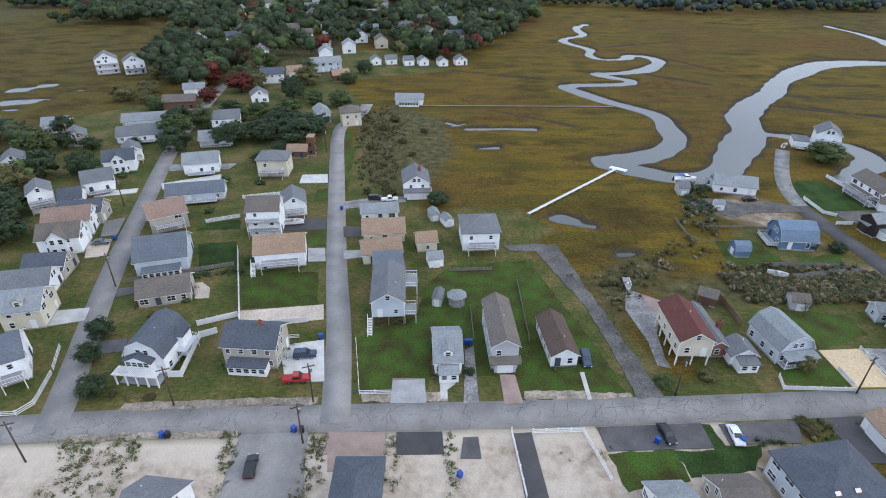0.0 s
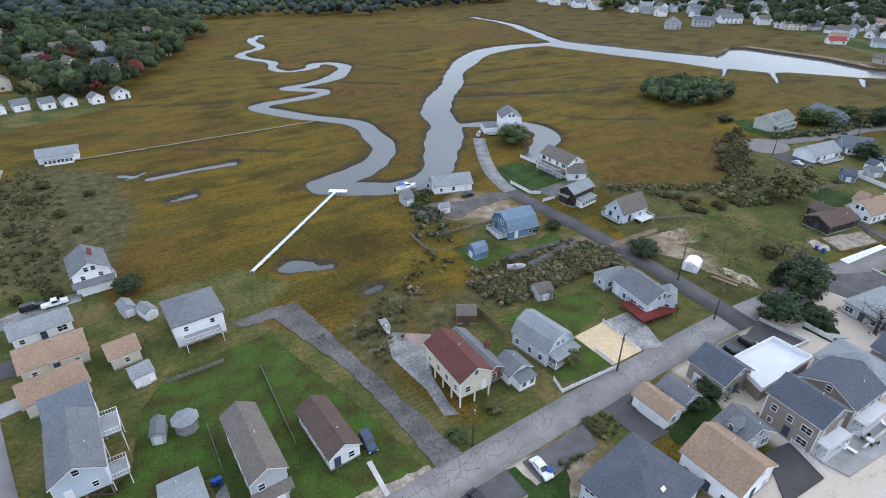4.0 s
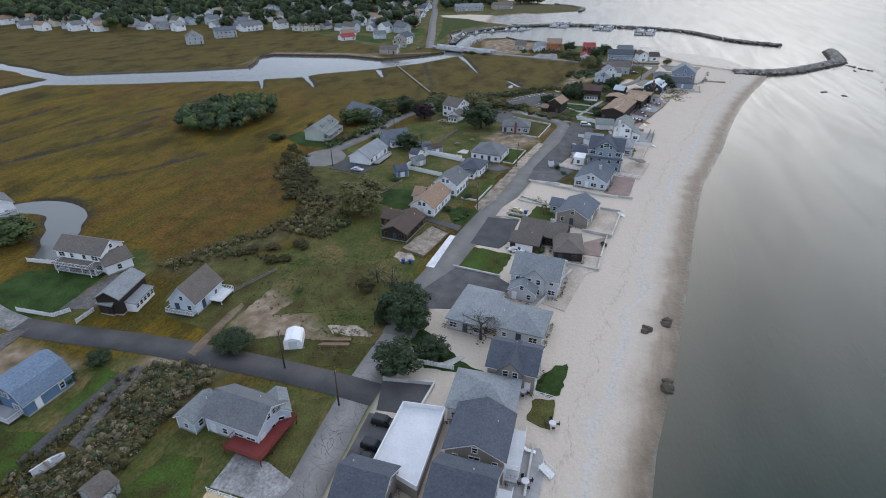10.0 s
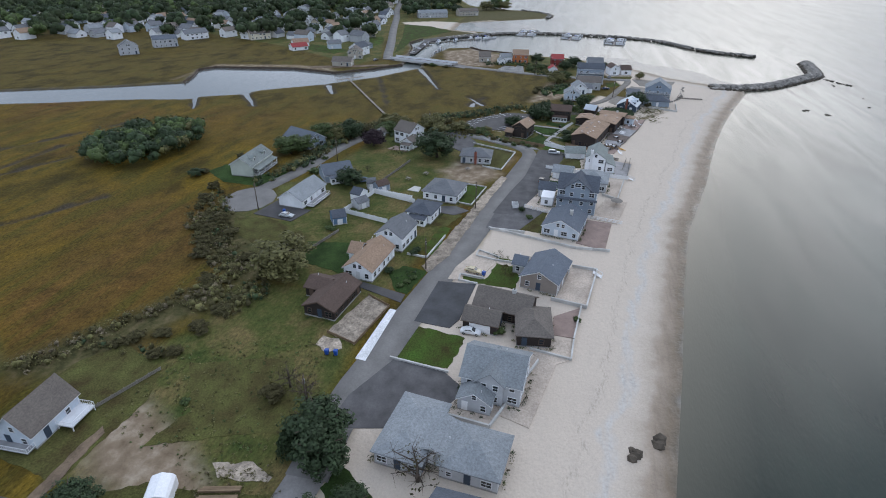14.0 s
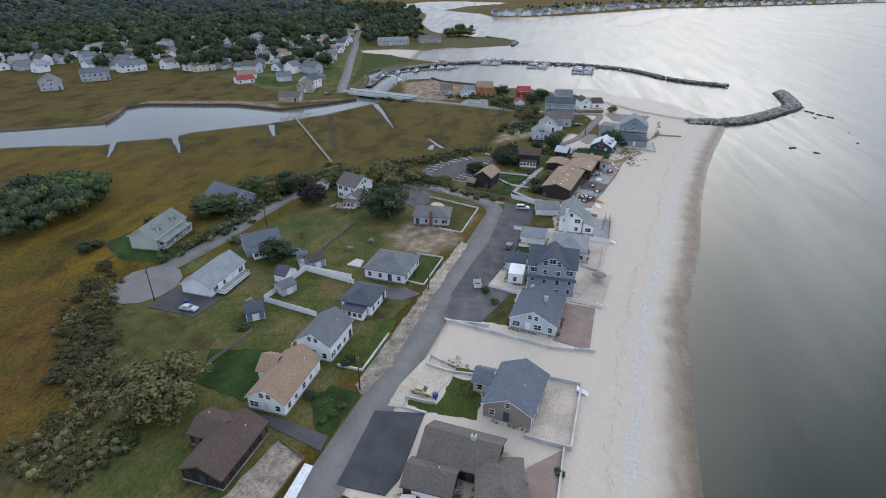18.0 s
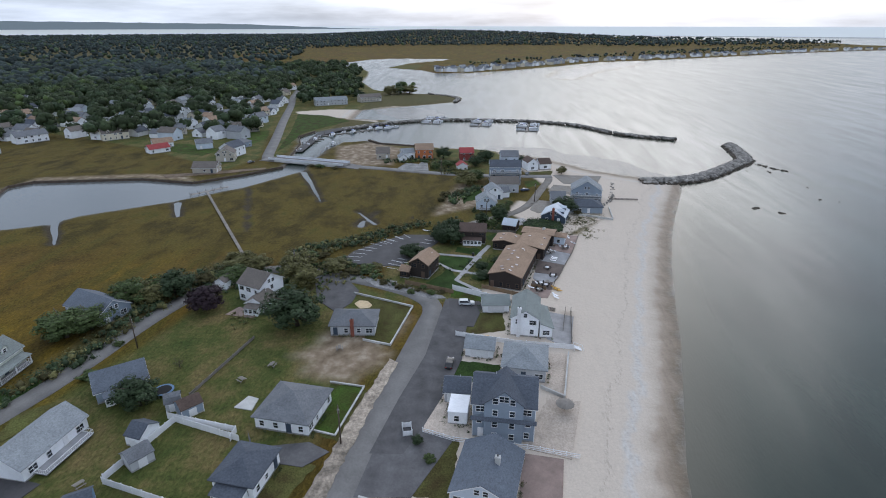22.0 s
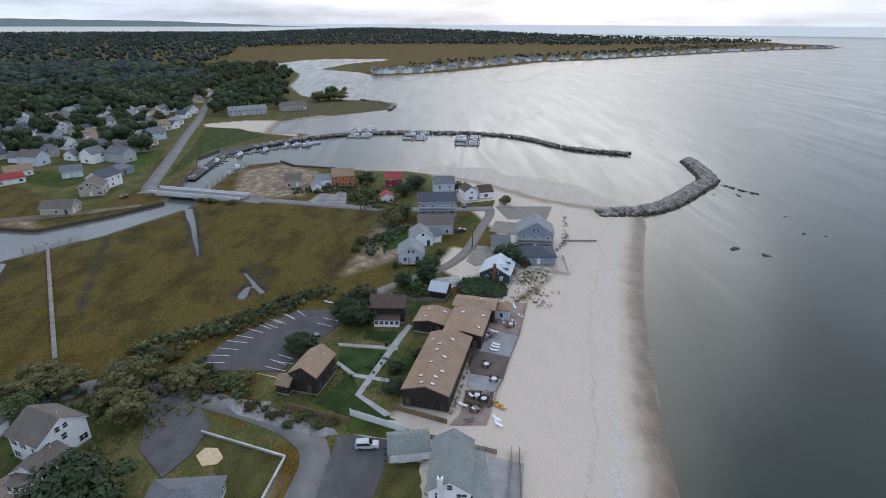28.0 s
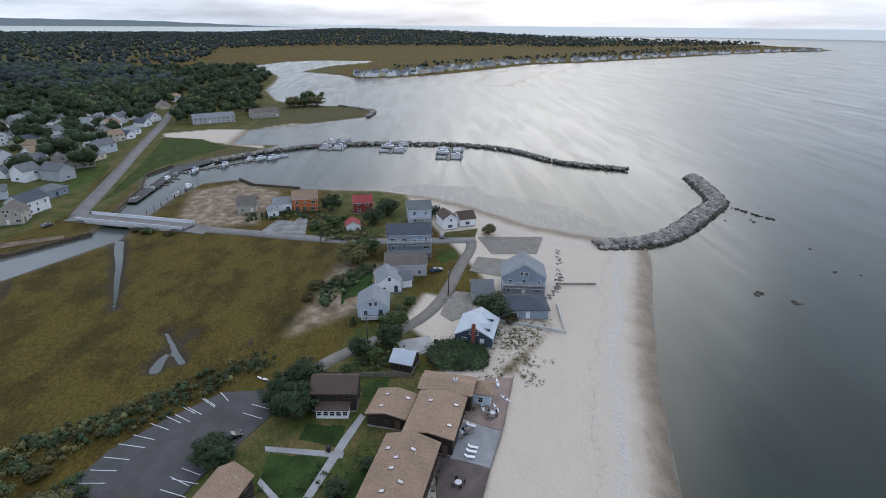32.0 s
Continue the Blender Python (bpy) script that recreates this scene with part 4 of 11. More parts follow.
def house(x, y, ang, L, D, h, ridge, wall, roof, base=0.0, feat="", gam=0, pitch=0.0):
    """A house with its front on local -y: L wide, D deep, walls h high; ridge x or y, hip, flat or lean."""
    rng = random.Random(int(abs(x) * 71 + abs(y) * 131))
    shed = "shed" in feat
    if not feat and x < -75 and y < 240 and ridge in "xy":
        feat = random.Random(int(x * 3 + y)).choice(("deck", "sunroom", "crossgable", "porch"))
    near = -75 < x < 380 and y < 112
    words = dict(white="white", beige="beige", cream="cream", paleblue="pale blue-grey", blue="blue", greywall="grey", taupe="taupe", dark="dark brown", brownwall="brown", brick="red-brick",
                 navy="dark navy", bluegrey2="blue-grey", orange="orange", redwall="dark red", greygreenwall="pale green-grey")
    rwords = dict(slate="dark slate-grey", grey="grey", grey2="mid-grey", greyblue="blue-grey", greybrown="grey-brown", lightgrey="light grey", brown="reddish brown", brown2="dark brown", tan="tan", redbrown="red-brown",
                  bluegrey="blue", greygreen="grey-green", metal="pale metal", redroof="red", whiteroof="white")
    form = {"x": "gabled", "y": "gabled", "hip": "hipped", "flat": "flat", "lean": "lean-to"}[ridge]
    kind = "garden shed" if shed else "garage" if "garage" in feat and h < 3.2 else "house"
    stilt = " raised on posts" if base > 1 else ""
    ob = thing("shed" if shed else "garage" if kind == "garage" else "house", x, y, ang, f"{words[wall]} clapboard {kind} with a {rwords[roof]} {'gambrel' if gam else form} roof{stilt}", kind.split()[-1])
    if not shed:  # the sizes given are those of the roofs
        k = 0.88 if x < 135 and y < 115 else 0.92 if x < 135 else 0.95
        L, D = L * k, D * k
    w, d = L / 2, D / 2
    if near and not shed and base < 1:
        BEDS.append((x, y, ang, w, d))
    trim = "trim_brown" if wall in ("dark", "brownwall") else "trim"
    across = L if ridge == "y" else D
    rise = (pitch or (0.95 if gam else 0.62)) * across / 2 if ridge in "xy" else 0
    rise = min(rise, 4.6)
    z0 = base
    # body
    s = Shape()
    if ridge == "x":
        s.prism([(-d, z0), *[(a, b) for a, b in gable_outline(D, h, rise, gam)], (d, z0)], "x", -w, w)
    elif ridge == "y":
        s.prism([(-w, z0), *[(a, b) for a, b in gable_outline(L, h, rise, gam)], (w, z0)], "y", -d, d)
    elif ridge == "lean":
        s.prism([(-w, z0), (-w, h + 1.2), (w, h), (w, z0)], "y", -d, d)
    else:
        s.box(-w, w, -d, d, z0, h)
    part("wall", s, "wall_" + wall, ob)
    # roof
    s, over = Shape(), 0.2 if shed else 0.42
    if ridge == "x":
        gable_roof(s, L, D, h, rise, "x", gam, over)
    elif ridge == "y":
        gable_roof(s, D, L, h, rise, "y", gam, over)
    elif ridge == "lean":
        s.prism([(-w, h + 1.22), (-w, h + 1.4), (w + over, h + 0.08), (w + over, h - 0.1)], "y", -d - over, d + over)
    elif ridge == "flat":
        s.box(-w - 0.1, w + 0.1, -d - 0.1, d + 0.1, h, h + 0.22)
    else:
        rr, o = 0.5 * min(L, D), 0.5
        rz = h + rr * (pitch or 0.55)
        a = [(-w - o, -d - o, h - 0.05), (w + o, -d - o, h - 0.05), (w + o, d + o, h - 0.05), (-w - o, d + o, h - 0.05)]
        a += [(p[0], p[1], h + 0.16) for p in a]
        if L >= D:
            a += [(-w + rr, 0, rz), (w - rr + 0.02, 0, rz)]
            fs = [(4, 5, 9, 8), (6, 7, 8, 9), (5, 6, 9), (7, 4, 8)]
        else:
            a += [(0, -d + rr, rz), (0, d - rr + 0.02, rz)]
            fs = [(4, 5, 8), (5, 6, 9, 8), (6, 7, 9), (7, 4, 8, 9)]
        s.add(a, [(3, 2, 1, 0), (0, 1, 5, 4), (1, 2, 6, 5), (2, 3, 7, 6), (3, 0, 4, 7)] + fs)
    roof_ob = part("roof", s, "roof_" + roof, ob)
    # fascia boards under the eaves and along the gables
    s = Shape()
    if ridge in "xy" and not shed:
        o, line = over + 0.02, gable_outline(D if ridge == "x" else L, h, rise, gam)
        k = over / math.hypot(line[1][0] - line[0][0], line[1][1] - line[0][1])
        line[0] = (line[0][0] - (line[1][0] - line[0][0]) * k, line[0][1] - (line[1][1] - line[0][1]) * k)
        line[-1] = (-line[0][0], line[0][1])
        reach = w if ridge == "x" else d
        for side in (-1, 1):
            for p, q in zip(line[:-1], line[1:]):
                a0, a1 = side * (reach + o), side * (reach + o - 0.06)
                s.prism([(p[0], p[1] + 0.03), (q[0], q[1] + 0.03), (q[0], q[1] - 0.17), (p[0], p[1] - 0.17)], ridge, min(a0, a1), max(a0, a1))
        e, ez = line[-1]
        for side in (-1, 1):
            e0, e1 = sorted((side * e, side * (e - 0.05)))
            box = (-reach - over, reach + over, e0, e1, ez - 0.12, ez + 0.02) if ridge == "x" else (e0, e1, -reach - over, reach + over, ez - 0.12, ez + 0.02)
            s.box(*box)
        part("fascia", s, trim, ob)
        s = Shape()
    # corner boards
    if near and wall in ("taupe", "blue", "paleblue", "bluegrey2", "greygreenwall", "cream"):
        cb = Shape().box(-0.07, 0.07, -0.07, 0.07, z0, h - 0.05).mesh("corner_board", trim)
        for cx in (-w, w):
            part("corner_board", cb, trim, ob).location = (cx, -d, 0)
    if base > 1:
        nx, ny = max(2, round(L / 3.2)), max(2, round(D / 3.2))
        pm = Shape().box(-0.12, 0.12, -0.12, 0.12, 0, base).mesh("post", "trim" if wall == "cream" else "wood")
        for i in range(nx + 1):
            for j in range(ny + 1):
                if i in (0, nx) or j in (0, ny):
                    p = part("post", pm, trim, ob)
                    p.location = (-w + 0.2 + (L - 0.4) * i / nx, -d + 0.2 + (D - 0.4) * j / ny, 0)
        part("store_room", Shape().box(-w * 0.3, w * 0.85, -d * 0.1, d * 0.9, 0, base), "wall_" + ("brick" if wall == "cream" else wall), ob)
    else:
        part("foundation", Shape().box(-w - 0.03, w + 0.03, -d - 0.03, d + 0.03, -0.1, 0.35), "foundation", ob)
    # windows
    if shed:
        door(ob, pose(0, -d - 0.02, 0.05), min(1.4, L * 0.5), 1.7, trim)
        return ob
    floors = max(1, int((h - z0 + 0.4) // 2.6))
    walls = [(L, pose(0, -d, 0)), (L, pose(0, d, 0, 0, 0, 180)), (D, pose(-w, 0, 0, 0, 0, -90)), (D, pose(w, 0, 0, 0, 0, 90))]
    for k, (span, m) in enumerate(walls):
        if k == 1 or (not near and k == 2):
            continue
        if "garage" in feat and k == 0 and floors == 1:
            door(ob, m @ pose(0, -0.03, 0.1), min(4.6, span * 0.6), 2.1, "trim")
            continue
        n = max(1, int(span / (2.5 if near and -75 < x < 360 and y < 115 else 3.4)))
        for fl in range(floors):
            zz = z0 + 0.95 + fl * 2.7
            if zz + 1.3 > h:
                zz = max(z0 + 0.7, h - 1.55)
            doorway = rng.randrange(n) if fl == 0 and k in (0, 3) else -1
            for i in range(n):
                u = -span / 2 + span * (i + 0.5) / n + rng.uniform(-0.25, 0.25)
                if i == doorway and n > 1:
                    door(ob, m @ pose(u, -0.03, max(z0, 0.3)), 0.95, 2.05, trim if rng.random() < 0.6 else "wall_navy")
                elif rng.random() < 0.93:
                    window(ob, m @ pose(u, -0.03, zz), *rng.choice(((0.95, 1.25), (0.95, 1.25), (1.7, 1.25), (0.8, 1.0))), trim=trim, near=near)
        gabled = (ridge == "x" and k > 1) or (ridge == "y" and k < 2)
        if gabled and rise > 1.9:
            zz = h + 0.25
            for u in ((-0.75, 0.75) if rise > 2.4 and span > 7 else (0,)):
                window(ob, m @ pose(u, -0.03, zz), 0.85, 1.05, trim=trim, near=near)
    # extras
    if "chimney" in feat and "chimneyless" not in feat:
        mat = "concrete" if "chimneygrey" in feat else "trim" if "chimneywhite" in feat else "brick_red"
        cx, cy, ct = (w * 0.3, 0.0, h + rise + 0.9)
        if "chimneyend" in feat:
            cx, cy, ct = w + 0.35, -d * 0.1, h + rise * 0.6 + 0.8
        if "chimneyred" in feat or "chimneywhite" in feat or "chimneybrick" in feat:
            cx, cy, ct = (0.0 if "red" in feat or "brick" in feat else -w * 0.45), -d - 0.3, h + rise * 0.5 + 2.0
        bot = 0 if abs(cy) > d or abs(cx) > w else h
        chim = part("chimney", Shape().box(cx - 0.45, cx + 0.45, cy - 0.35, cy + 0.35, bot, ct).box(cx - 0.52, cx + 0.52, cy - 0.42, cy + 0.42, ct - 0.3, ct - 0.12), mat, ob)
        part("flue", Shape().tube((cx, cy, ct), (cx, cy, ct + 0.35), 0.13), "plastic_black", chim)
    elif near and rise > 1:
        u = rng.uniform(-0.35, 0.35)
        a, b = (u * L, rng.uniform(0.1, 0.3) * D) if ridge == "x" else (rng.uniform(0.1, 0.3) * L, u * D)
        zz = h + rise * (1 - abs(b if ridge == "x" else a) / (across / 2))
        part("vent_pipe", Shape().tube((a, b, zz), (a, b, zz + 0.55), 0.08, sides=6), "trim", ob)
    if "sunroom" in feat:
        sw = L * 0.72
        sun_room = part("sunroom", Shape().prism([(-d - 2.4, 0.1), (-d - 2.4, 2.3), (-d - 0.02, 2.62), (-d - 0.02, 0.1)], "x", -sw / 2, sw / 2), "wall_white", ob)
        part("sunroom_roof", Shape().prism([(-d - 2.7, 2.3), (-d - 2.7, 2.42), (-d - 0.01, 2.8), (-d - 0.01, 2.66)], "x", -sw / 2 - 0.2, sw / 2 + 0.2), "roof_" + roof, sun_room)
        n = max(2, int(sw / 1.3))
        for i in range(n):
            window(sun_room, pose(-sw / 2 + sw * (i + 0.5) / n, -d - 2.43, 0.95), 0.95, 1.0)
    if "pergola" in feat:
        wing = part("porch_wing", Shape().prism([(-w * 0.8, 0.1), (-w * 0.8, 4.3), (-w * 0.15, 5.4), (w * 0.5, 4.3), (w * 0.5, 0.1)], "y", -d - 1.4, -d - 0.01), "wall_" + wall, ob)
        part("wing_roof", Shape().prism([(-w * 0.92, 4.0), (-w * 0.15, 5.42), (w * 0.62, 4.0), (w * 0.62, 4.16), (-w * 0.15, 5.58), (-w * 0.92, 4.16)], "y", -d - 1.8, -d), "roof_" + roof, wing)
        for u in (-0.6, -0.3, 0.0, 0.3):
            window(wing, pose(w * u, -d - 1.43, 3.0), 0.95, 1.0)
        pg = part("pergola", Shape().box(-w - 0.6, w + 0.3, -d - 3.6, -d - 3.45, 2.55, 2.75), "trim", ob)
        part("beam", Shape().box(-w - 0.6, w + 0.3, -d - 1.6, -d - 1.45, 2.55, 2.75), "trim", pg)
        slat = Shape().box(-0.06, 0.06, -d - 4.0, -d - 1.4, 2.75, 2.92).mesh("slat", "trim")
        for k in range(26):
            part("slat", slat, "trim", pg).location = (-w - 0.5 + (L + 0.7) * k / 25, 0, 0)
        for k in range(5):
            part("column", Shape().box(-w - 0.4 + (L + 0.4) * k / 4, -w - 0.15 + (L + 0.4) * k / 4, -d - 3.65, -d - 3.4, 0, 2.55), "trim", ob)
        deck(ob, -w, w, -d - 3.3, -d, 0.35, "deck_grey", "")
        deck(ob, w, w + 2.2, -d * 0.2, d * 0.8, 2.7, "deck_white", "frb")
        part("bay", Shape().box(w, w + 1.2, d * 0.1, d * 0.75, 0.1, 5.2), "wall_" + wall, ob)
        part("bay_roof", Shape().prism([(d * 0.05, 5.2), (d * 0.42, 6.5), (d * 0.8, 5.2)], "x", w - 1.5, w + 1.5), "roof_" + roof, ob)
    if "porch" in feat:
        pw = L * 0.9
        deck(ob, -pw / 2, pw / 2, -d - 2.2, -d, 0.5, "deck_grey", "flr")
        pr = part("porch_roof", Shape().prism([(-d - 2.6, 2.7), (-d - 2.6, 2.82), (-d - 0.01, 3.25), (-d - 0.01, 3.12)], "x", -pw / 2 - 0.2, pw / 2 + 0.2), "roof_" + roof, ob)
        for i in range(4):
            u = -pw / 2 + 0.1 + (pw - 0.2) * i / 3
            part("column", Shape().box(u - 0.09, u + 0.09, -d - 2.2, -d - 2.02, 0.5, 2.72), "trim", ob)
    if "lean" in feat.split():
        part("lean_to_roof", Shape().prism([(-d - 1.6, 2.5), (-d - 1.6, 2.65), (-d - 0.01, 3.5), (-d - 0.01, 3.35)], "x", -w - 0.5, w + 0.5), "roof_" + roof, ob)
        part("garage_front", Shape().box(-w * 0.8, w * 0.8, -d - 1.1, -d - 0.01, 0, 2.6), "wall_" + wall, ob)
        door(ob, pose(0, -d - 1.12, 0.05), min(4.4, L * 0.55), 2.1, "trim")
    if "deck" in feat.split() or "reddeck" in feat or "greydeck" in feat:
        mat = "deck_red" if "reddeck" in feat else "deck_grey"
        zz = 1.5 if "reddeck" in feat else 0.6 if "greydeck" in feat else 2.6 if h > 4.2 else 0.9
        if "reddeck" in feat:
            deck(ob, w * 0.1, w + 2.6, -d - 3.0, -d, zz, mat, "flr", "deck_red")
            deck(ob, w, w + 2.6, -d, d * 0.8, zz, mat, "rb", "deck_red")
        else:
            deck(ob, -w * 0.75, w * 0.75, -d - 2.8, -d, zz, mat, "flr")
    if "sidedeck2" in feat:
        deck(ob, w, w + 2.6, -d * 0.9, -d * 0.35, base, "deck_grey", "frb")
        deck(ob, w, w + 3.0, d * 0.2, d * 0.95, base + 2.4, "deck_grey", "frb")
    if "braces" in feat:
        for k in (-1, 1):
            part("brace", Shape().tube((-w + 0.2, -d + 0.1, 0.1 if k > 0 else base - 0.1), (0, -d + 0.1, base - 0.1 if k > 0 else 0.1), 0.09, sides=4), "wood_pole", ob)
            part("brace", Shape().tube((0, -d + 0.1, 0.1 if k > 0 else base - 0.1), (w - 0.2, -d + 0.1, base - 0.1 if k > 0 else 0.1), 0.09, sides=4), "wood_pole", ob)
    if "sidedeck" in feat.split():
        deck(ob, w, w + 3.2, -d * 0.1, d * 0.95, 1.1, "deck_white", "frb")
    if "balcony" in feat.split():
        for fl in range(1, floors + 1):
            deck(ob, -w, w, -d - 1.7, -d, min(h - 2.4, 2.7 * fl - 0.1), "deck_grey", "flr")
    if "balconyend" in feat:
        for fl in (0, 1):
            deck(ob, w, w + 2.2, -d * 0.85, d * 0.85, 2.75 * fl + 0.3, "deck_white" if wall == "taupe" else "deck_brown", "fr", "trim" if wall == "taupe" else "trim_brown")
    if "stairs" in feat:
        s = Shape()
        top = base or 2.4
        for i in range(12):
            s.box(-w - 1.0, -w - 0.05, -d - 0.3 - i * 0.28, -d - i * 0.28, top * (1 - (i + 1) / 12) - 0.04, top * (1 - (i + 1) / 12))
        s.tube((-w - 1.0, -d, top + 0.9), (-w - 1.0, -d - 3.4, 0.9), 0.05, sides=4).tube((-w - 0.05, -d, top - 0.1), (-w - 0.05, -d - 3.4, -0.05), 0.08, sides=4).tube((-w - 1.0, -d, top - 0.1), (-w - 1.0, -d - 3.4, -0.05), 0.08, sides=4)
        part("stairs", s, "trim", ob)
    if "dormer" in feat and ridge in ("x", "y"):
        for u in ((-0.25, 0.25) if L > 9 else (0.0,)):
            if ridge == "x":
                cx, f0 = u * L, -d + 0.9
                s = Shape().prism([(cx - 0.9, h + 0.2), (cx - 0.9, h + 1.75), (cx, h + 2.35), (cx + 0.9, h + 1.75), (cx + 0.9, h + 0.2)], "y", f0, 0)
                dm = part("dormer", s, "wall_" + wall, ob)
                part("dormer_roof", Shape().prism([(cx - 1.15, h + 1.6), (cx, h + 2.37), (cx + 1.15, h + 1.6), (cx + 1.15, h + 1.74), (cx, h + 2.52), (cx - 1.15, h + 1.74)], "y", f0 - 0.2, 0), "roof_" + roof, dm)
                window(dm, pose(cx, f0 - 0.03, h + 0.65), 0.9, 0.95)
            else:
                cy, f0 = u * D, w - 0.9
                dm = part("dormer", Shape().prism([(cy - 0.9, h + 0.2), (cy - 0.9, h + 1.75), (cy, h + 2.35), (cy + 0.9, h + 1.75), (cy + 0.9, h + 0.2)], "x", 0, f0), "wall_" + wall, ob)
                part("dormer_roof", Shape().prism([(cy - 1.15, h + 1.6), (cy, h + 2.37), (cy + 1.15, h + 1.6), (cy + 1.15, h + 1.74), (cy, h + 2.52), (cy - 1.15, h + 1.74)], "x", 0, f0 + 0.2), "roof_" + roof, dm)
                window(dm, pose(f0 + 0.03, cy, h + 0.65, 0, 0, 90), 0.9, 0.95)
    if "crossgable" in feat or "bigcross" in feat:
        big = "bigcross" in feat
        gw, gr, f0 = (L * 0.62, 3.0, -d - 0.9) if big else (L * 0.45, 2.3, -d - 0.8)
        top = h + (0.9 if big else 0.2)
        s = Shape().prism([(-gw / 2, z0), (-gw / 2, top), (0, top + gr), (gw / 2, top), (gw / 2, z0)], "y", f0, 0)
        cg = part("front_wing", s, "wall_" + wall, ob)
        s = Shape().prism([(-gw / 2 - 0.5, top - 0.35), (0, top + gr + 0.02), (gw / 2 + 0.5, top - 0.35), (gw / 2 + 0.5, top - 0.2), (0, top + gr + 0.18), (-gw / 2 - 0.5, top - 0.2)], "y", f0 - 0.4, d * 0.4)
        part("wing_roof", s, "roof_" + roof, cg)
        for fl in range(max(1, int(top // 2.7)) + 1):
            for u in (-0.22, 0.22):
                if fl * 2.7 + 2.0 < top + gr * 0.4:
                    window(cg, pose(u * gw, f0 - 0.03, 0.95 + 2.7 * fl), 0.95, 1.25)
        if big:
            window(cg, pose(0, f0 - 0.03, top + 0.5), 1.7, 1.25)
            part("skirt_roof", Shape().prism([(f0 - 0.7, 5.3), (f0 - 0.7, 5.42), (f0 - 0.01, 5.85), (f0 - 0.01, 5.7)], "x", -w - 0.3, w + 0.3), "roof_" + roof, cg)
    if "skylight" in feat:
        n = 9 if "skylights" in feat else 2
        for i in range(n):
            for side in (-1, 1):
                if rng.random() < 0.75:
                    if ridge == "y":
                        a = side * L * rng.choice((0.12, 0.2, 0.36))
                        b = -d + D * (i + 0.5) / n
                        zz, tilt = h + rise * (1 - abs(a) / (L / 2)) + 0.17, math.degrees(math.atan2(rise, L / 2)) * side
                        m = pose(a, b, zz, 0, tilt, 0)
                    else:
                        a, b = -w * 0.5 + L * 0.5 * i / n, -D * 0.28
                        m = pose(a, b, h + (0.5 * min(L, D) - abs(b)) * 0.55 + 0.2, 28, 0, 0)
                    sk = part("skylight", Shape().box(-0.55, 0.55, -0.4, 0.4, -0.05, 0.1), "trim_brown", ob)
                    sk.matrix_basis = m
                    part("pane", Shape().box(-0.45, 0.45, -0.3, 0.3, 0.09, 0.12), "skylight_glass", sk)
    return ob


def pad(name, mat, pts, z=0.04, label="", kind="structure"):
    """A paved or planted patch with a real edge; lawns have a ragged one."""
    if name == "lawn" or mat in ("rubble", "gravel_dark", "dirt"):
        rng, ragged = random.Random(len(pts)), []
        for (x0, y0), (x1, y1) in zip(pts, pts[1:] + pts[:1]):
            k = max(1, int(math.hypot(x1 - x0, y1 - y0) / 1.2))
            ragged += [(x0 + (x1 - x0) * i / k + rng.uniform(-0.28, 0.28), y0 + (y1 - y0) * i / k + rng.uniform(-0.28, 0.28)) for i in range(k)]
        pts = ragged
    s = Shape()
    a = sum(x0 * y1 - x1 * y0 for (x0, y0), (x1, y1) in zip(pts, pts[1:] + pts[:1]))
    s.prism(pts if a > 0 else pts[::-1], "z", -0.25, z)
    ob = new(name, s.mesh(name, mat))
    tagged(ob, label or name.replace("_", " ") + " beside the houses", name.split("_")[-1], kind=kind)
    return ob


def ribbon(name, mat, line, width, z, label, category="road", thick=0.2):
    """A road or path of even width along a softly curved line."""
    p = curved(line, 2)
    d = np.gradient(p[:, :2], axis=0)
    d /= np.linalg.norm(d, axis=1)[:, None] + 1e-9
    n = np.stack([-d[:, 1], d[:, 0]], -1) * width / 2
    k = len(p)
    left, right = p[:, :2] + n, p[:, :2] - n
    top, low = np.full((k, 1), z), np.full((k, 1), z - thick)
    v = np.vstack([np.hstack([left, top]), np.hstack([right, top]), np.hstack([left, low]), np.hstack([right, low])])
    f = []
    for i in range(k - 1):
        f += [(k + i, k + i + 1, i + 1, i), (i, i + 1, 2 * k + i + 1, 2 * k + i), (3 * k + i, 3 * k + i + 1, k + i + 1, k + i)]
    me = quick_mesh(name, v, f)
    me.materials.append(MATS[mat])
    return tagged(new(name, me), label, category, kind="structure")


# ---- trees ----
def leaf_cards(centres, size, rng, up=0.35, out=None):
    """Small bent leaf sprays, one quad each, round the given centres; out: the way that they face."""
    n = len(centres)
    a = rng.normal(size=(n, 3)) * (1.0 if out is None else 0.45)
    if out is not None:
        a += out
    a[:, 2] += up
    a /= np.linalg.norm(a, axis=1)[:, None]
    t = np.cross(a, rng.normal(size=(n, 3)))
    t /= np.linalg.norm(t, axis=1)[:, None] + 1e-9
    b = np.cross(a, t)
    s = size * rng.uniform(0.6, 1.3, (n, 1))
    t, b = t * s, b * s * rng.uniform(0.5, 0.9, (n, 1))
    v = np.stack([centres - t - b * 0.4, centres + b * 0.2 - t * 0.1 - b, centres + t + b * 0.3, centres + b], 1)
    return v.reshape(-1, 3), np.arange(4 * n).reshape(n, 4)


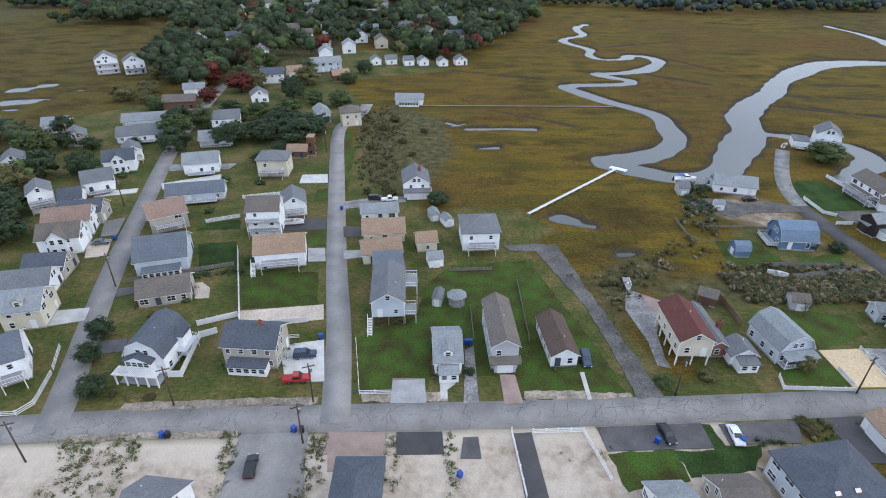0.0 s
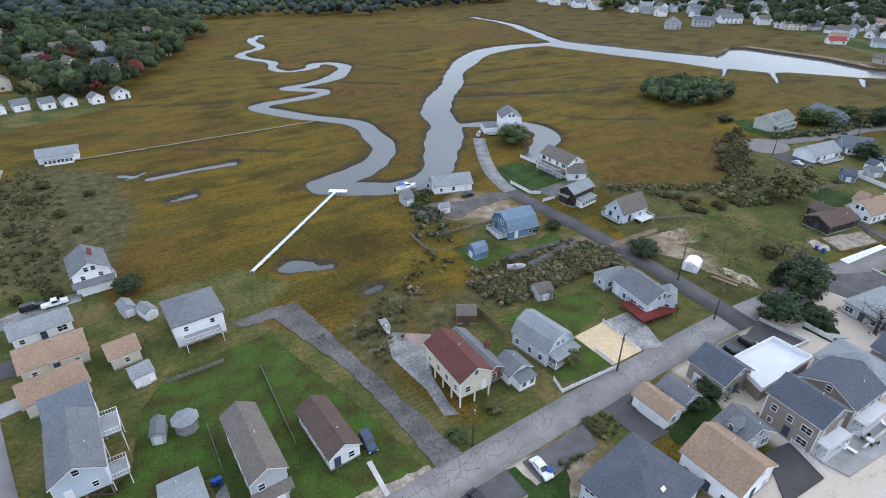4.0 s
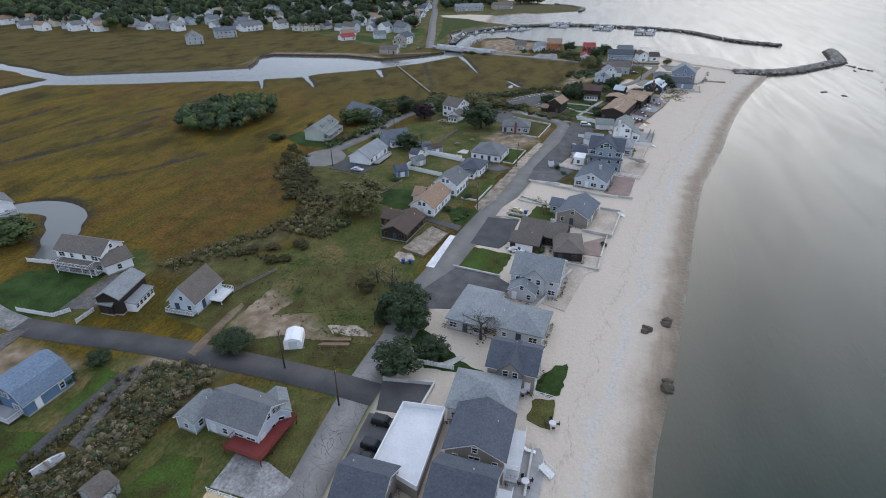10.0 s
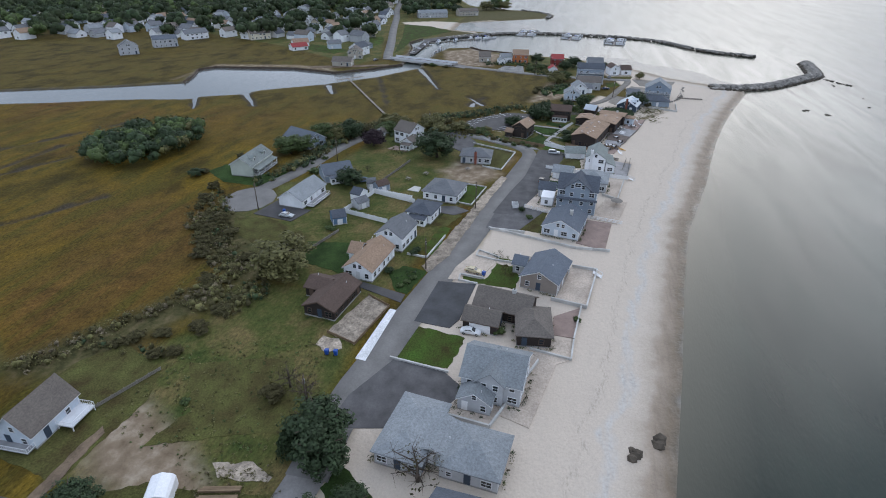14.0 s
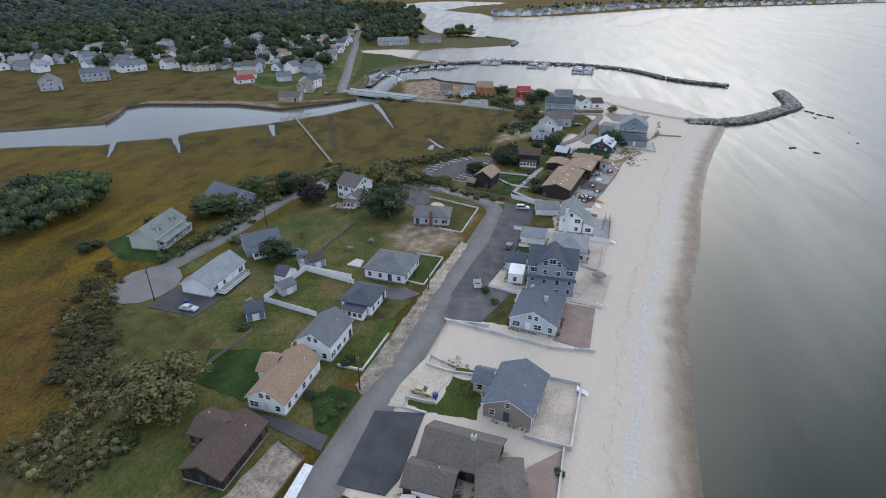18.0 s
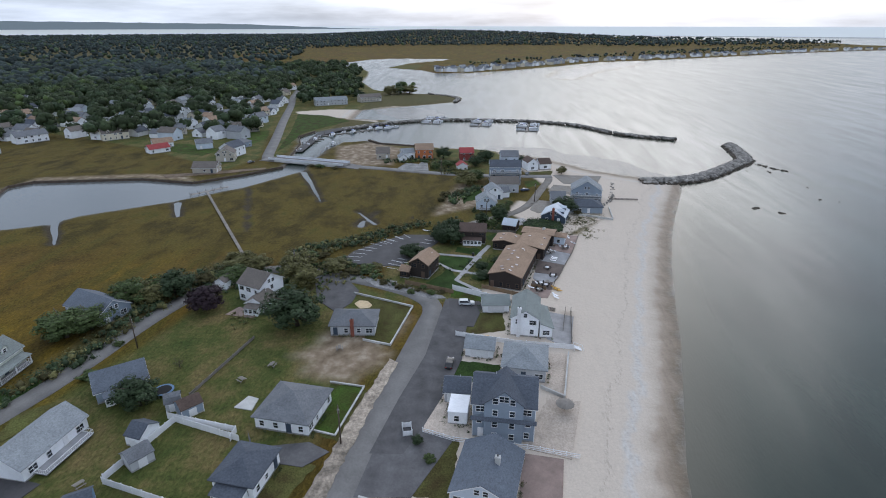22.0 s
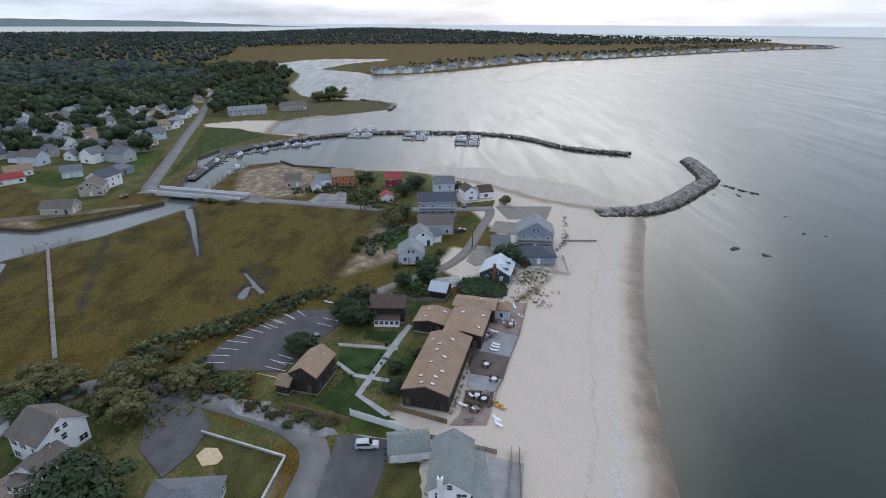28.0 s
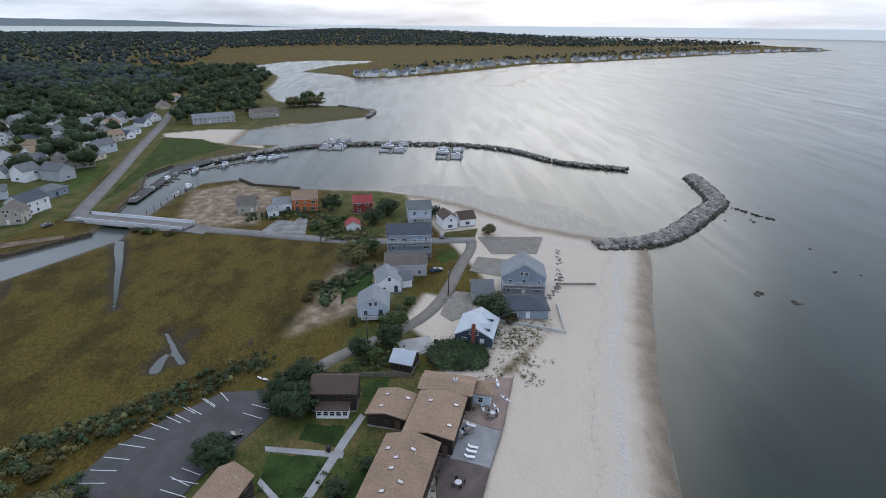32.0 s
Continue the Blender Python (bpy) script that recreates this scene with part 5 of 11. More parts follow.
def lump_mesh(n):
    """Corners and quads of a rounded lump: a cube cut n times each way, blown up to a ball."""
    index, v, f = {}, [], []
    for axis in range(3):
        for side in (-1, 1):
            for i in range(n):
                for j in range(n):
                    quad = []
                    for a, b in ((i, j), (i + 1, j), (i + 1, j + 1), (i, j + 1)):
                        p = [0.0, 0.0, 0.0]
                        p[axis], p[(axis + 1) % 3], p[(axis + 2) % 3] = side, 2 * a / n - 1, 2 * b / n - 1
                        p = tuple(p)
                        if p not in index:
                            index[p] = len(v)
                            v.append(np.array(p) / math.sqrt(sum(c * c for c in p)))
                        quad.append(index[p])
                    f.append(quad if side > 0 else quad[::-1])
    return np.array(v), np.array(f)


def crown_points(rng, clumps, each, rx, rz, cz, lump=0.42):
    """Leaf places in lumps over an uneven crown."""
    u = rng.normal(size=(clumps, 3))
    u /= np.linalg.norm(u, axis=1)[:, None]
    u[:, 2] = np.where(u[:, 2] < -0.86, -u[:, 2] * 0.4, u[:, 2])
    r = rng.uniform(0.35, 0.95, (clumps, 1))
    c = u * r * np.array([rx, rx, rz]) + np.array([0, 0, cz])
    q = rng.normal(size=(clumps, each, 3))
    q /= np.linalg.norm(q, axis=2)[:, :, None]
    q *= rng.uniform(0.55, 1.0, (clumps, each, 1)) * rng.uniform(0.7, 1.25, (clumps, 1, 1)) * lump * np.array([rx, rx, rz * 0.8])
    out = q / (np.linalg.norm(q, axis=2)[:, :, None] + 1e-9) + 0.6 * u[:, None, :]
    return (c[:, None, :] + q).reshape(-1, 3), out.reshape(-1, 3)


TREES = {}
TREE_WORDS = dict(oak="leafy green broadleaf tree", dark="dense dark green broadleaf tree", olive="broad olive-green autumn tree", purple="round dark purple-leaved tree", red="reddish autumn maple tree", cedar="narrow dark evergreen cedar",
                  shrub="low rounded green shrub", brushy="shaggy olive-brown bush", bare="grey tree with almost bare twigs", palm="small garden palm with drooping fronds")


def tree_template(kind, variant):
    rng = np.random.default_rng(variant * 17 + sum(map(ord, kind)))
    ob = new("shrub" if kind in ("shrub", "brushy") else "tree")
    tagged(ob, TREE_WORDS[kind] + " with uneven crown", "shrub" if kind in ("shrub", "brushy") else "tree")
    leaf = dict(oak="leaf_green", dark="leaf_dark", olive="leaf_olive", purple="leaf_purple", red="leaf_red", cedar="leaf_dark", shrub="leaf_green", brushy="leaf_brush", bare="leaf_brush", palm="leaf_olive")[kind]
    s, out = Shape(), None
    if kind == "cedar":
        s.tube((0, 0, 0), (0, 0, 0.9), 0.03, 0.006)
        h = rng.uniform(0.08, 1.0, 900)
        a, r = rng.uniform(0, 6.283, 900), 0.5 * (1.02 - h) ** 0.8 * rng.uniform(0.3, 1, 900)
        pts = np.stack([r * np.cos(a), r * np.sin(a), h], -1)
        size = 0.05
    elif kind in ("shrub", "brushy"):
        for k in range(4):
            a = k * 1.7
            s.tube((0, 0, -0.05), (0.35 * math.cos(a), 0.35 * math.sin(a), 0.6), 0.03, 0.01, 5)
        (pts, out), size = crown_points(rng, 34, 80, 0.46, 0.46, 0.4, 0.3), 0.042
        pts, out = pts[pts[:, 2] > 0.02], out[pts[:, 2] > 0.02]
    elif kind == "palm":
        s.tube((0, 0, 0), (0.03, 0, 0.7), 0.03, 0.02)
        pts = []
        for k in range(14):
            a = k * 0.449
            for t in np.linspace(0.05, 1, 16):
                pts += [(0.5 * t * math.cos(a) + rng.normal() * 0.02, 0.5 * t * math.sin(a) + rng.normal() * 0.02, 0.75 + 0.25 * t - 0.55 * t * t)] * 2
        pts, size = np.array(pts), 0.05
    else:
        s.tube((0, 0, -0.02), (0.01, 0, 0.24), 0.034, 0.024).tube((0.01, 0, 0.22), (0.0, 0.02, 0.7), 0.024, 0.008)
        for k in range(9):
            a, zz = k * 2.4 + rng.uniform(-0.3, 0.3), 0.22 + 0.05 * k
            e = rng.uniform(0.24, 0.4)
            tip = (e * math.cos(a), e * math.sin(a), zz + rng.uniform(0.12, 0.26))
            s.tube((0, 0, zz), tip, 0.014, 0.005, 5)
            if kind == "bare":
                for j in range(14):
                    t = rng.uniform(0.3, 1)
                    q = np.array(tip) * t + np.array([0, 0, zz * (1 - t)])
                    s.tube(q, q + rng.normal(size=3) * 0.11 + np.array([0, 0, 0.06]), 0.004, 0.0015, 4)
        n = 8 if kind == "bare" else 84
        (pts, out), size = crown_points(rng, n, 76 if n > 8 else 10, 0.43, 0.46, 0.5, 0.25), 0.027
    part("trunk", s, "bark", ob, smooth=True)
    v, q = leaf_cards(pts, size, rng, 0.35, out)
    me = quick_mesh("crown", v, q)
    me.materials.append(MATS[leaf])
    part("crown", me, leaf, ob)
    ob.location = (0, 0, -500)
    return ob


def tree(x, y, h, r, kind):
    """h: height, r: crown radius in metres."""
    rng = random.Random(int(x * 13 + y * 7))
    if kind == "brushy":
        h, r = 0.75 * h, 0.72 * r
    elif kind in ("oak", "dark", "olive", "purple", "red"):
        h, r = 1.12 * h, 1.2 * r
    key = (kind, rng.randrange(3 if kind in ("oak", "dark", "olive", "brushy", "shrub") else 1))
    spread = 0.43 if kind not in ("cedar", "palm") else 0.5
    m = pose(x, y, 0, 0, 0, rng.uniform(0, 360)) @ Matrix.Diagonal((r / spread, r / spread, h, 1))
    if key not in TREES:
        TREES[key] = tree_template(*key)
        TREES[key].matrix_basis = m
        return TREES[key]
    t = TREES[key]
    keep = t.matrix_basis.copy()
    t.matrix_basis = Matrix.Identity(4)
    ob = copy_thing(t, m)
    t.matrix_basis = keep
    return ob


def fence(pts, h=1.1, kind="white"):
    """Posts and panels along a line."""
    mat = dict(white="trim", wood="wood", grey="wood_grey", rail="trim", stone="concrete")[kind]
    name = "low_wall" if kind == "stone" else "fence"
    x0, y0 = pts[0]
    ob = thing(name, x0, y0, 0, {"white": "white panel garden fence on square posts", "wood": "brown wooden board garden fence", "grey": "weathered grey wooden garden fence", "rail": "white post-and-rail garden fence", "stone": "low pale concrete garden wall"}[kind], "wall" if kind == "stone" else "fence")
    for (ax, ay), (bx, by) in zip(pts[:-1], pts[1:]):
        run = math.hypot(bx - ax, by - ay)
        n = max(1, round(run / (2.4 if kind != "stone" else 6.0)))
        ang, step = math.degrees(math.atan2(by - ay, bx - ax)), run / n
        key = ("fence", kind, round(step, 1), h)
        if key not in WINDOW:
            p, st = Shape(), round(step, 1) + 0.05
            if kind == "stone":
                p.box(0, st, -0.14, 0.14, -0.1, h).box(-0.02, st + 0.02, -0.18, 0.18, h, h + 0.06)
            elif kind == "rail":
                p.grid_frame([0, 0.06, st - 0.06, st], [0.1, 0.1 + h * 0.14, h * 0.46, h * 0.6, h * 0.86, h], -0.025, 0.025, lambda i, j: i == 1 and j % 2)
            else:
                n_p = max(2, int(st / 0.3))
                p.grid_frame([st * (k + q) / n_p for k in range(n_p) for q in (0.0, 0.8)] + [st], [0.05, 0.14, h - 0.1, h], -0.03, 0.03, lambda i, j: j == 1 and i % 2 and h < 1.3)
            WINDOW[key] = p.mesh("panel", mat), Shape().box(-0.07, 0.07, -0.07, 0.07, -0.1, h + 0.08).box(-0.09, 0.09, -0.09, 0.09, h + 0.08, h + 0.13).mesh("post", mat)
        panel, post = WINDOW[key]
        for i in range(n):
            m = pose(ax - x0 + (bx - ax) * i / n, ay - y0 + (by - ay) * i / n, 0, 0, 0, ang)
            part("panel", panel, mat, ob).matrix_basis = m
            if kind != "stone":
                part("post", post, mat, ob).matrix_basis = m
    return ob


def gazebo(x, y):
    ob = thing("gazebo", x, y, 0, "octagonal grey garden gazebo with a pale shingled roof", "gazebo")
    ring = [(2.0 * math.cos(i * math.pi / 4 + 0.39), 2.0 * math.sin(i * math.pi / 4 + 0.39)) for i in range(8)]
    part("floor_deck", Shape().prism(ring, "z", -0.05, 0.3), "deck_grey", ob)
    s = Shape()
    s.add([(a * 1.2, b * 1.2, 2.4) for a, b in ring] + [(a * 1.2, b * 1.2, 2.5) for a, b in ring] + [(0, 0, 3.5)], [tuple(range(8))[::-1]] + [(i, (i + 1) % 8, 8 + (i + 1) % 8, 8 + i) for i in range(8)] + [(8 + i, 8 + (i + 1) % 8, 16) for i in range(8)])
    part("roof", s, "roof_lightgrey", ob)
    s = Shape()
    rail(s, ring + ring[:1], 0.3, 0.9)
    part("railing", s, "wood_grey", ob)
    for a, b in ring:
        part("post", Shape().box(a - 0.07, a + 0.07, b - 0.07, b + 0.07, 0.3, 2.42), "wood_grey", ob)
    return ob


TEMPLATE = {}


def repeat(key, make, m):
    """The first of a kind is built, the others are copies of it."""
    if key not in TEMPLATE:
        ob = make()
        ob.matrix_basis = m
        TEMPLATE[key] = ob
        return ob
    t = TEMPLATE[key]
    keep = t.matrix_basis.copy()
    t.matrix_basis = Matrix.Identity(4)
    ob = copy_thing(t, m)
    t.matrix_basis = keep
    return ob


CAR_SHAPES = dict(saloon=([(-2.3, 0.35), (-2.3, 0.75), (-1.75, 0.95), (-1.15, 1.38), (0.25, 1.42), (1.0, 0.98), (2.1, 0.82), (2.3, 0.6), (2.3, 0.35)], 0.88, [(-1.5, 1.0), (-1.08, 1.32), (0.2, 1.36), (0.8, 1.0)]),
                  suv=([(-2.3, 0.4), (-2.35, 1.05), (-2.05, 1.72), (0.35, 1.76), (1.05, 1.15), (2.2, 1.02), (2.35, 0.75), (2.35, 0.4)], 0.95, [(-2.0, 1.1), (-1.85, 1.62), (0.3, 1.66), (0.85, 1.15)]),
                  pickup=([(-2.7, 0.5), (-2.7, 1.05), (-0.75, 1.05), (-0.6, 1.78), (0.55, 1.78), (1.1, 1.15), (2.5, 1.08), (2.65, 0.8), (2.65, 0.45)], 0.96, [(-0.55, 1.12), (-0.48, 1.66), (0.5, 1.66), (0.9, 1.15)]))


def car(x, y, ang, kind, color):
    profile, half, glass = CAR_SHAPES[kind]

    def make():
        ob = thing("car", 0, 0, 0, dict(saloon="low {} saloon car", suv="tall {} sport utility car", pickup="{} pickup truck")[kind].format(dict(navy="dark blue", gold="pale gold").get(color, color)) + " parked on its drive", "car")
        s = Shape().prism(profile, "y", -half, half)
        me = s.mesh("body", "paint_" + color)
        bm = bmesh.new()
        bm.from_mesh(me)
        for v in bm.verts:
            if v.co.z > 1.0:
                v.co.y *= 0.84
        bmesh.ops.bevel(bm, geom=bm.edges[:], offset=0.07, segments=2, affect="EDGES")
        bm.to_mesh(me)
        bm.free()
        body = part("body", me, "", ob)
        for side in (-1, 1):
            part("side_window", Shape().prism([(a, b) for a, b in glass], "y", side * half * 0.905 - 0.03, side * half * 0.905 + 0.03), "glass", body)
        a, b = profile[-5 if kind == "saloon" else -5], profile[-4]
        top = [p for p in profile if p[1] > 1.3]
        f0, f1 = top[-1], profile[profile.index(top[-1]) + 1]
        part("windscreen", Shape().add([(f0[0] + 0.1, -half * 0.7, f0[1]), (f0[0] + 0.1, half * 0.7, f0[1]), (f1[0] + 0.02, half * 0.76, f1[1] + 0.05), (f1[0] + 0.02, -half * 0.76, f1[1] + 0.05)], [(0, 1, 2, 3)]), "glass", body)
        wheel = Shape().tube((0, -0.12, 0), (0, 0.12, 0), 0.34, sides=14).mesh("wheel", "rubber")
        rim = Shape().tube((0, -0.13, 0), (0, 0.13, 0), 0.2, sides=10).mesh("rim", "steel")
        for wx in (-1.4, 1.45):
            for side in (-1, 1):
                wh = part("wheel", wheel, "", ob)
                wh.location = (wx, side * (half - 0.1), 0.34)
                part("rim", rim, "", wh)
        for side in (-1, 1):
            part("headlight", Shape().box(profile[-1][0] - 0.08, profile[-1][0] + 0.01, side * half * 0.72 - 0.17, side * half * 0.72 + 0.17, 0.62, 0.75), "canvas_white", ob)
            part("tail_light", Shape().box(profile[0][0] - 0.01, profile[0][0] + 0.08, side * half * 0.75 - 0.13, side * half * 0.75 + 0.13, 0.66, 0.8), "plastic_red", ob)
        return ob

    return repeat(("car", kind, color), make, pose(x, y, 0.1, 0, 0, ang))


def boat(x, y, ang, length, kind, z):
    def make():
        ob = thing("boat", 0, 0, 0, "white motor cruiser with a low cabin" if kind == "cabin" else "small open white boat with an outboard motor", "boat")
        n, rows = 9, []
        for i in range(n):
            t = i / (n - 1)
            b = 0.17 * (1 - max(0, (t - 0.45) / 0.55) ** 2.2) + 0.002
            rows.append([(t - 0.5, -b, 0.16 + 0.04 * t), (t - 0.5, -b * 0.7, 0.0), (t - 0.5, b * 0.7, 0.0), (t - 0.5, b, 0.16 + 0.04 * t)])
        s = Shape()
        s.add([p for r in rows for p in r], [(4 * i + j, 4 * i + 4 + j, 4 * i + 5 + j, 4 * i + 1 + j) for i in range(n - 1) for j in range(3)] + [(0, 1, 2, 3)])
        part("hull", s, "canvas_white", ob)
        inner = Shape()
        inner.add([(r[k][0], r[k][1] * 0.88, 0.13 if kind == "open" else 0.165) for r in rows for k in (0, 3)], [(2 * i, 2 * i + 2, 2 * i + 3, 2 * i + 1) for i in range(n - 1)])
        part("cockpit_floor", inner, "deck_grey" if kind == "open" else "canvas_white", ob)
        if kind == "cabin":
            part("cabin", Shape().prism([(-0.12, 0.16), (-0.1, 0.31), (0.1, 0.31), (0.26, 0.19), (0.27, 0.16)], "y", -0.11, 0.11), "canvas_white", ob)
            part("windscreen", Shape().prism([(-0.09, 0.24), (-0.085, 0.29), (0.115, 0.29), (0.17, 0.25)], "y", -0.113, 0.113), "glass", ob)
            part("canopy", Shape().box(-0.3, -0.08, -0.12, 0.12, 0.32, 0.335), "plastic_blue" if length > 7.5 else "canvas_white", ob)
        else:
            part("bench", Shape().box(-0.1, -0.03, -0.14, 0.14, 0.13, 0.17), "wood", ob)
            part("console", Shape().box(0.03, 0.1, -0.05, 0.05, 0.13, 0.24), "deck_white", ob)
        part("outboard_motor", Shape().box(-0.55, -0.5, -0.03, 0.03, 0.05, 0.24), "plastic_black", ob)
        if z > 0.2:
            part("trailer", Shape().box(-0.4, 0.6, -0.02, 0.02, -0.06, -0.02), "steel", ob)
        return ob

    return repeat(("boat", kind, length > 7.5, z > 0.2), make, pose(x, y, z if z <= 0.2 else 0.55, 0, 0, ang) @ Matrix.Scale(length, 4))


def utility_pole(x, y, lean):
    def make():
        ob = thing("utility_pole", 0, 0, 0, "dark wooden utility pole with a crossarm", "pole", "poles along the streets")
        part("pole", Shape().tube((0, 0, -0.3), (0, 0, 9.5), 0.17, 0.11), "wood_pole", ob, smooth=True)
        part("crossarm", Shape().box(-1.1, 1.1, -0.06, 0.06, 8.7, 8.85), "wood_pole", ob)
        for k in (-1.0, -0.35, 0.35, 1.0):
            part("insulator", Shape().tube((k, 0, 8.85), (k, 0, 9.02), 0.05, 0.03), "plastic_black", ob)
        part("transformer", Shape().tube((0.32, 0, 7.4), (0.32, 0, 8.3), 0.22), "steel", ob)
        return ob

    return repeat("pole", make, pose(x, y, 0, 0, max(-3, min(3, lean)), 20))


def bin_(x, y, color):
    def make():
        ob = thing("wheelie_bin", 0, 0, 0, f"{color} plastic wheelie bin at the kerb", "bin")
        part("body", Shape().add([(-0.27, -0.3, 0.06), (0.27, -0.3, 0.06), (0.27, 0.25, 0.06), (-0.27, 0.25, 0.06), (-0.33, -0.36, 1.0), (0.33, -0.36, 1.0), (0.33, 0.36, 1.0), (-0.33, 0.36, 1.0)], [(3, 2, 1, 0), (4, 5, 6, 7), (0, 1, 5, 4), (1, 2, 6, 5), (2, 3, 7, 6), (3, 0, 4, 7)]), "plastic_" + color, ob)
        part("lid", Shape().prism([(-0.4, 1.0), (-0.38, 1.08), (0.3, 1.14), (0.4, 1.02)], "x", -0.35, 0.35), "plastic_" + color, ob)
        for k in (-0.28, 0.28):
            part("wheel", Shape().tube((k - 0.04, 0.33, 0.12), (k + 0.04, 0.33, 0.12), 0.12, sides=10), "rubber", ob)
        return ob

    return repeat(("bin", color), make, pose(x, y, 0.1, 0, 0, (x * 37) % 90) @ Matrix.Scale(1.15, 4))


def kayak(x, y, ang, color):
    def make():
        ob = thing("kayak", 0, 0, 0, f"{color} plastic kayak lying on the sand", "kayak")
        s, n = Shape(), 11
        ring = []
        for i in range(n):
            t = i / (n - 1) * 2 - 1
            b = 0.38 * (1 - abs(t) ** 2.2) + 0.01
            ring.append([(1.7 * t, b * math.cos(a), 0.17 + 0.16 * math.sin(a) * (1 - 0.5 * abs(t)) + 0.1 * t * t) for a in [k * math.pi / 4 for k in range(8)]])
        s.add([p for r in ring for p in r], [(8 * i + j, 8 * i + 8 + j, 8 * i + 8 + (j + 1) % 8, 8 * i + (j + 1) % 8) for i in range(n - 1) for j in range(8)])
        part("hull", s, "canvas_white" if color == "white" else "plastic_yellow", ob, smooth=True)
        part("seat", Shape().box(-0.35, 0.2, -0.2, 0.2, 0.3, 0.36), "plastic_black", ob)
        return ob

    return repeat(("kayak", color), make, pose(x, y, 0.12, 0, 0, ang))


def lounger(x, y, ang):
    def make():
        ob = thing("sun_lounger", 0, 0, 0, "white plastic sun lounger with raised back", "lounger", "loungers on the beach decks")
        part("seat", Shape().box(-0.6, 0.95, -0.32, 0.32, 0.3, 0.36), "canvas_white", ob)
        part("backrest", Shape().add([(-0.6, -0.32, 0.3), (-0.6, 0.32, 0.3), (-1.1, 0.32, 0.72), (-1.1, -0.32, 0.72), (-0.6, -0.32, 0.36), (-0.6, 0.32, 0.36), (-1.12, 0.32, 0.78), (-1.12, -0.32, 0.78)], [(0, 1, 2, 3), (7, 6, 5, 4), (0, 4, 5, 1), (1, 5, 6, 2), (2, 6, 7, 3), (3, 7, 4, 0)]), "canvas_white", ob)
        for a in (-0.5, 0.8):
            for b in (-0.28, 0.28):
                part("leg", Shape().box(a - 0.03, a + 0.03, b - 0.03, b + 0.03, 0, 0.3), "canvas_white", ob)
        return ob

    return repeat("lounger", make, pose(x, y, 0.24, 0, 0, ang))


def picnic_table(x, y, ang):
    def make():
        ob = thing("picnic_table", 0, 0, 0, "weathered wooden picnic table with two benches", "table")
        part("tabletop", Shape().box(-0.9, 0.9, -0.38, 0.38, 0.7, 0.76), "wood_grey", ob)
        for k in (-0.72, 0.72):
            part("bench", Shape().box(-0.9, 0.9, k - 0.14, k + 0.14, 0.42, 0.47), "wood_grey", ob)
        for k in (-0.65, 0.65):
            part("trestle", Shape().prism([(-0.8, 0), (-0.7, 0), (-0.2, 0.7), (0.2, 0.7), (0.7, 0), (0.8, 0), (0.35, 0.7), (-0.35, 0.7)][:4] + [(0.8, 0), (0.7, 0), (0.1, 0.6), (-0.1, 0.6)], "x", k - 0.04, k + 0.04), "wood_grey", ob)
        return ob

    return repeat("picnic", make, pose(x, y, 0.2, 0, 0, ang))


def garden_table(x, y):
    """A round table and four chairs, each a thing of its own."""
    def table():
        ob = thing("garden_table", 0, 0, 0, "round grey patio table on one foot", "table", "tables on the beach decks", 0.2)
        part("tabletop", Shape().tube((0, 0, 0.7), (0, 0, 0.75), 0.65, sides=16), "deck_white", ob)
        part("foot", Shape().tube((0, 0, 0), (0, 0, 0.7), 0.05, sides=8), "steel", ob)
        return ob

    def chair():
        ob = thing("garden_chair", 0, 0, 0, "dark patio chair drawn up to a table", "chair", "chairs on the beach decks", 0.2)
        part("seat", Shape().box(-0.25, 0.25, -0.25, 0.25, 0.4, 0.46), "plastic_black", ob)
        part("backrest", Shape().box(-0.28, -0.23, -0.25, 0.25, 0.46, 0.95), "plastic_black", ob)
        leg = Shape().box(-0.02, 0.02, -0.02, 0.02, 0, 0.4).mesh("leg", "plastic_black")
        for a in (-0.22, 0.22):
            for b in (-0.22, 0.22):
                part("leg", leg, "", ob).location = (a, b, 0)
        return ob

    repeat("garden_table", table, pose(x, y, 0.2))
    for k in range(4):
        a = 90 * k + (x * 17) % 60
        repeat("garden_chair", chair, pose(x - 1.0 * math.cos(radians(a)), y - 1.0 * math.sin(radians(a)), 0.2, 0, 0, a))


def tent(x, y, ang):
    ob = thing("shelter_tent", x, y, ang, "white canvas storage shelter with a peaked roof", "tent")
    part("cover", Shape().prism([(-1.9, 0), (-1.9, 1.9), (-1.5, 2.4), (0, 2.9), (1.5, 2.4), (1.9, 1.9), (1.9, 0)], "y", -2.2, 2.2), "canvas_white", ob)
    part("door_flap", Shape().box(-0.9, 0.9, -2.24, -2.21, 0.05, 2.1), "deck_white", ob)


def straw_parasol(x, y):
    ob = thing("parasol", x, y, 0, "round straw beach parasol on a wooden pole", "parasol")
    part("pole", Shape().tube((0, 0, 0), (0, 0, 2.6), 0.06), "wood", ob)
    ring = [(math.cos(i * 0.524), math.sin(i * 0.524)) for i in range(12)]
    s = Shape().add([(2.0 * a, 2.0 * b, 1.75 + 0.08 * (i % 2)) for i, (a, b) in enumerate(ring)] + [(1.0 * a, 1.0 * b, 2.4) for a, b in ring] + [(0, 0, 2.75)], [(i, (i + 1) % 12, 12 + (i + 1) % 12, 12 + i) for i in range(12)] + [(12 + i, 12 + (i + 1) % 12, 24) for i in range(12)])
    part("thatch", s, "wood_grey", ob)


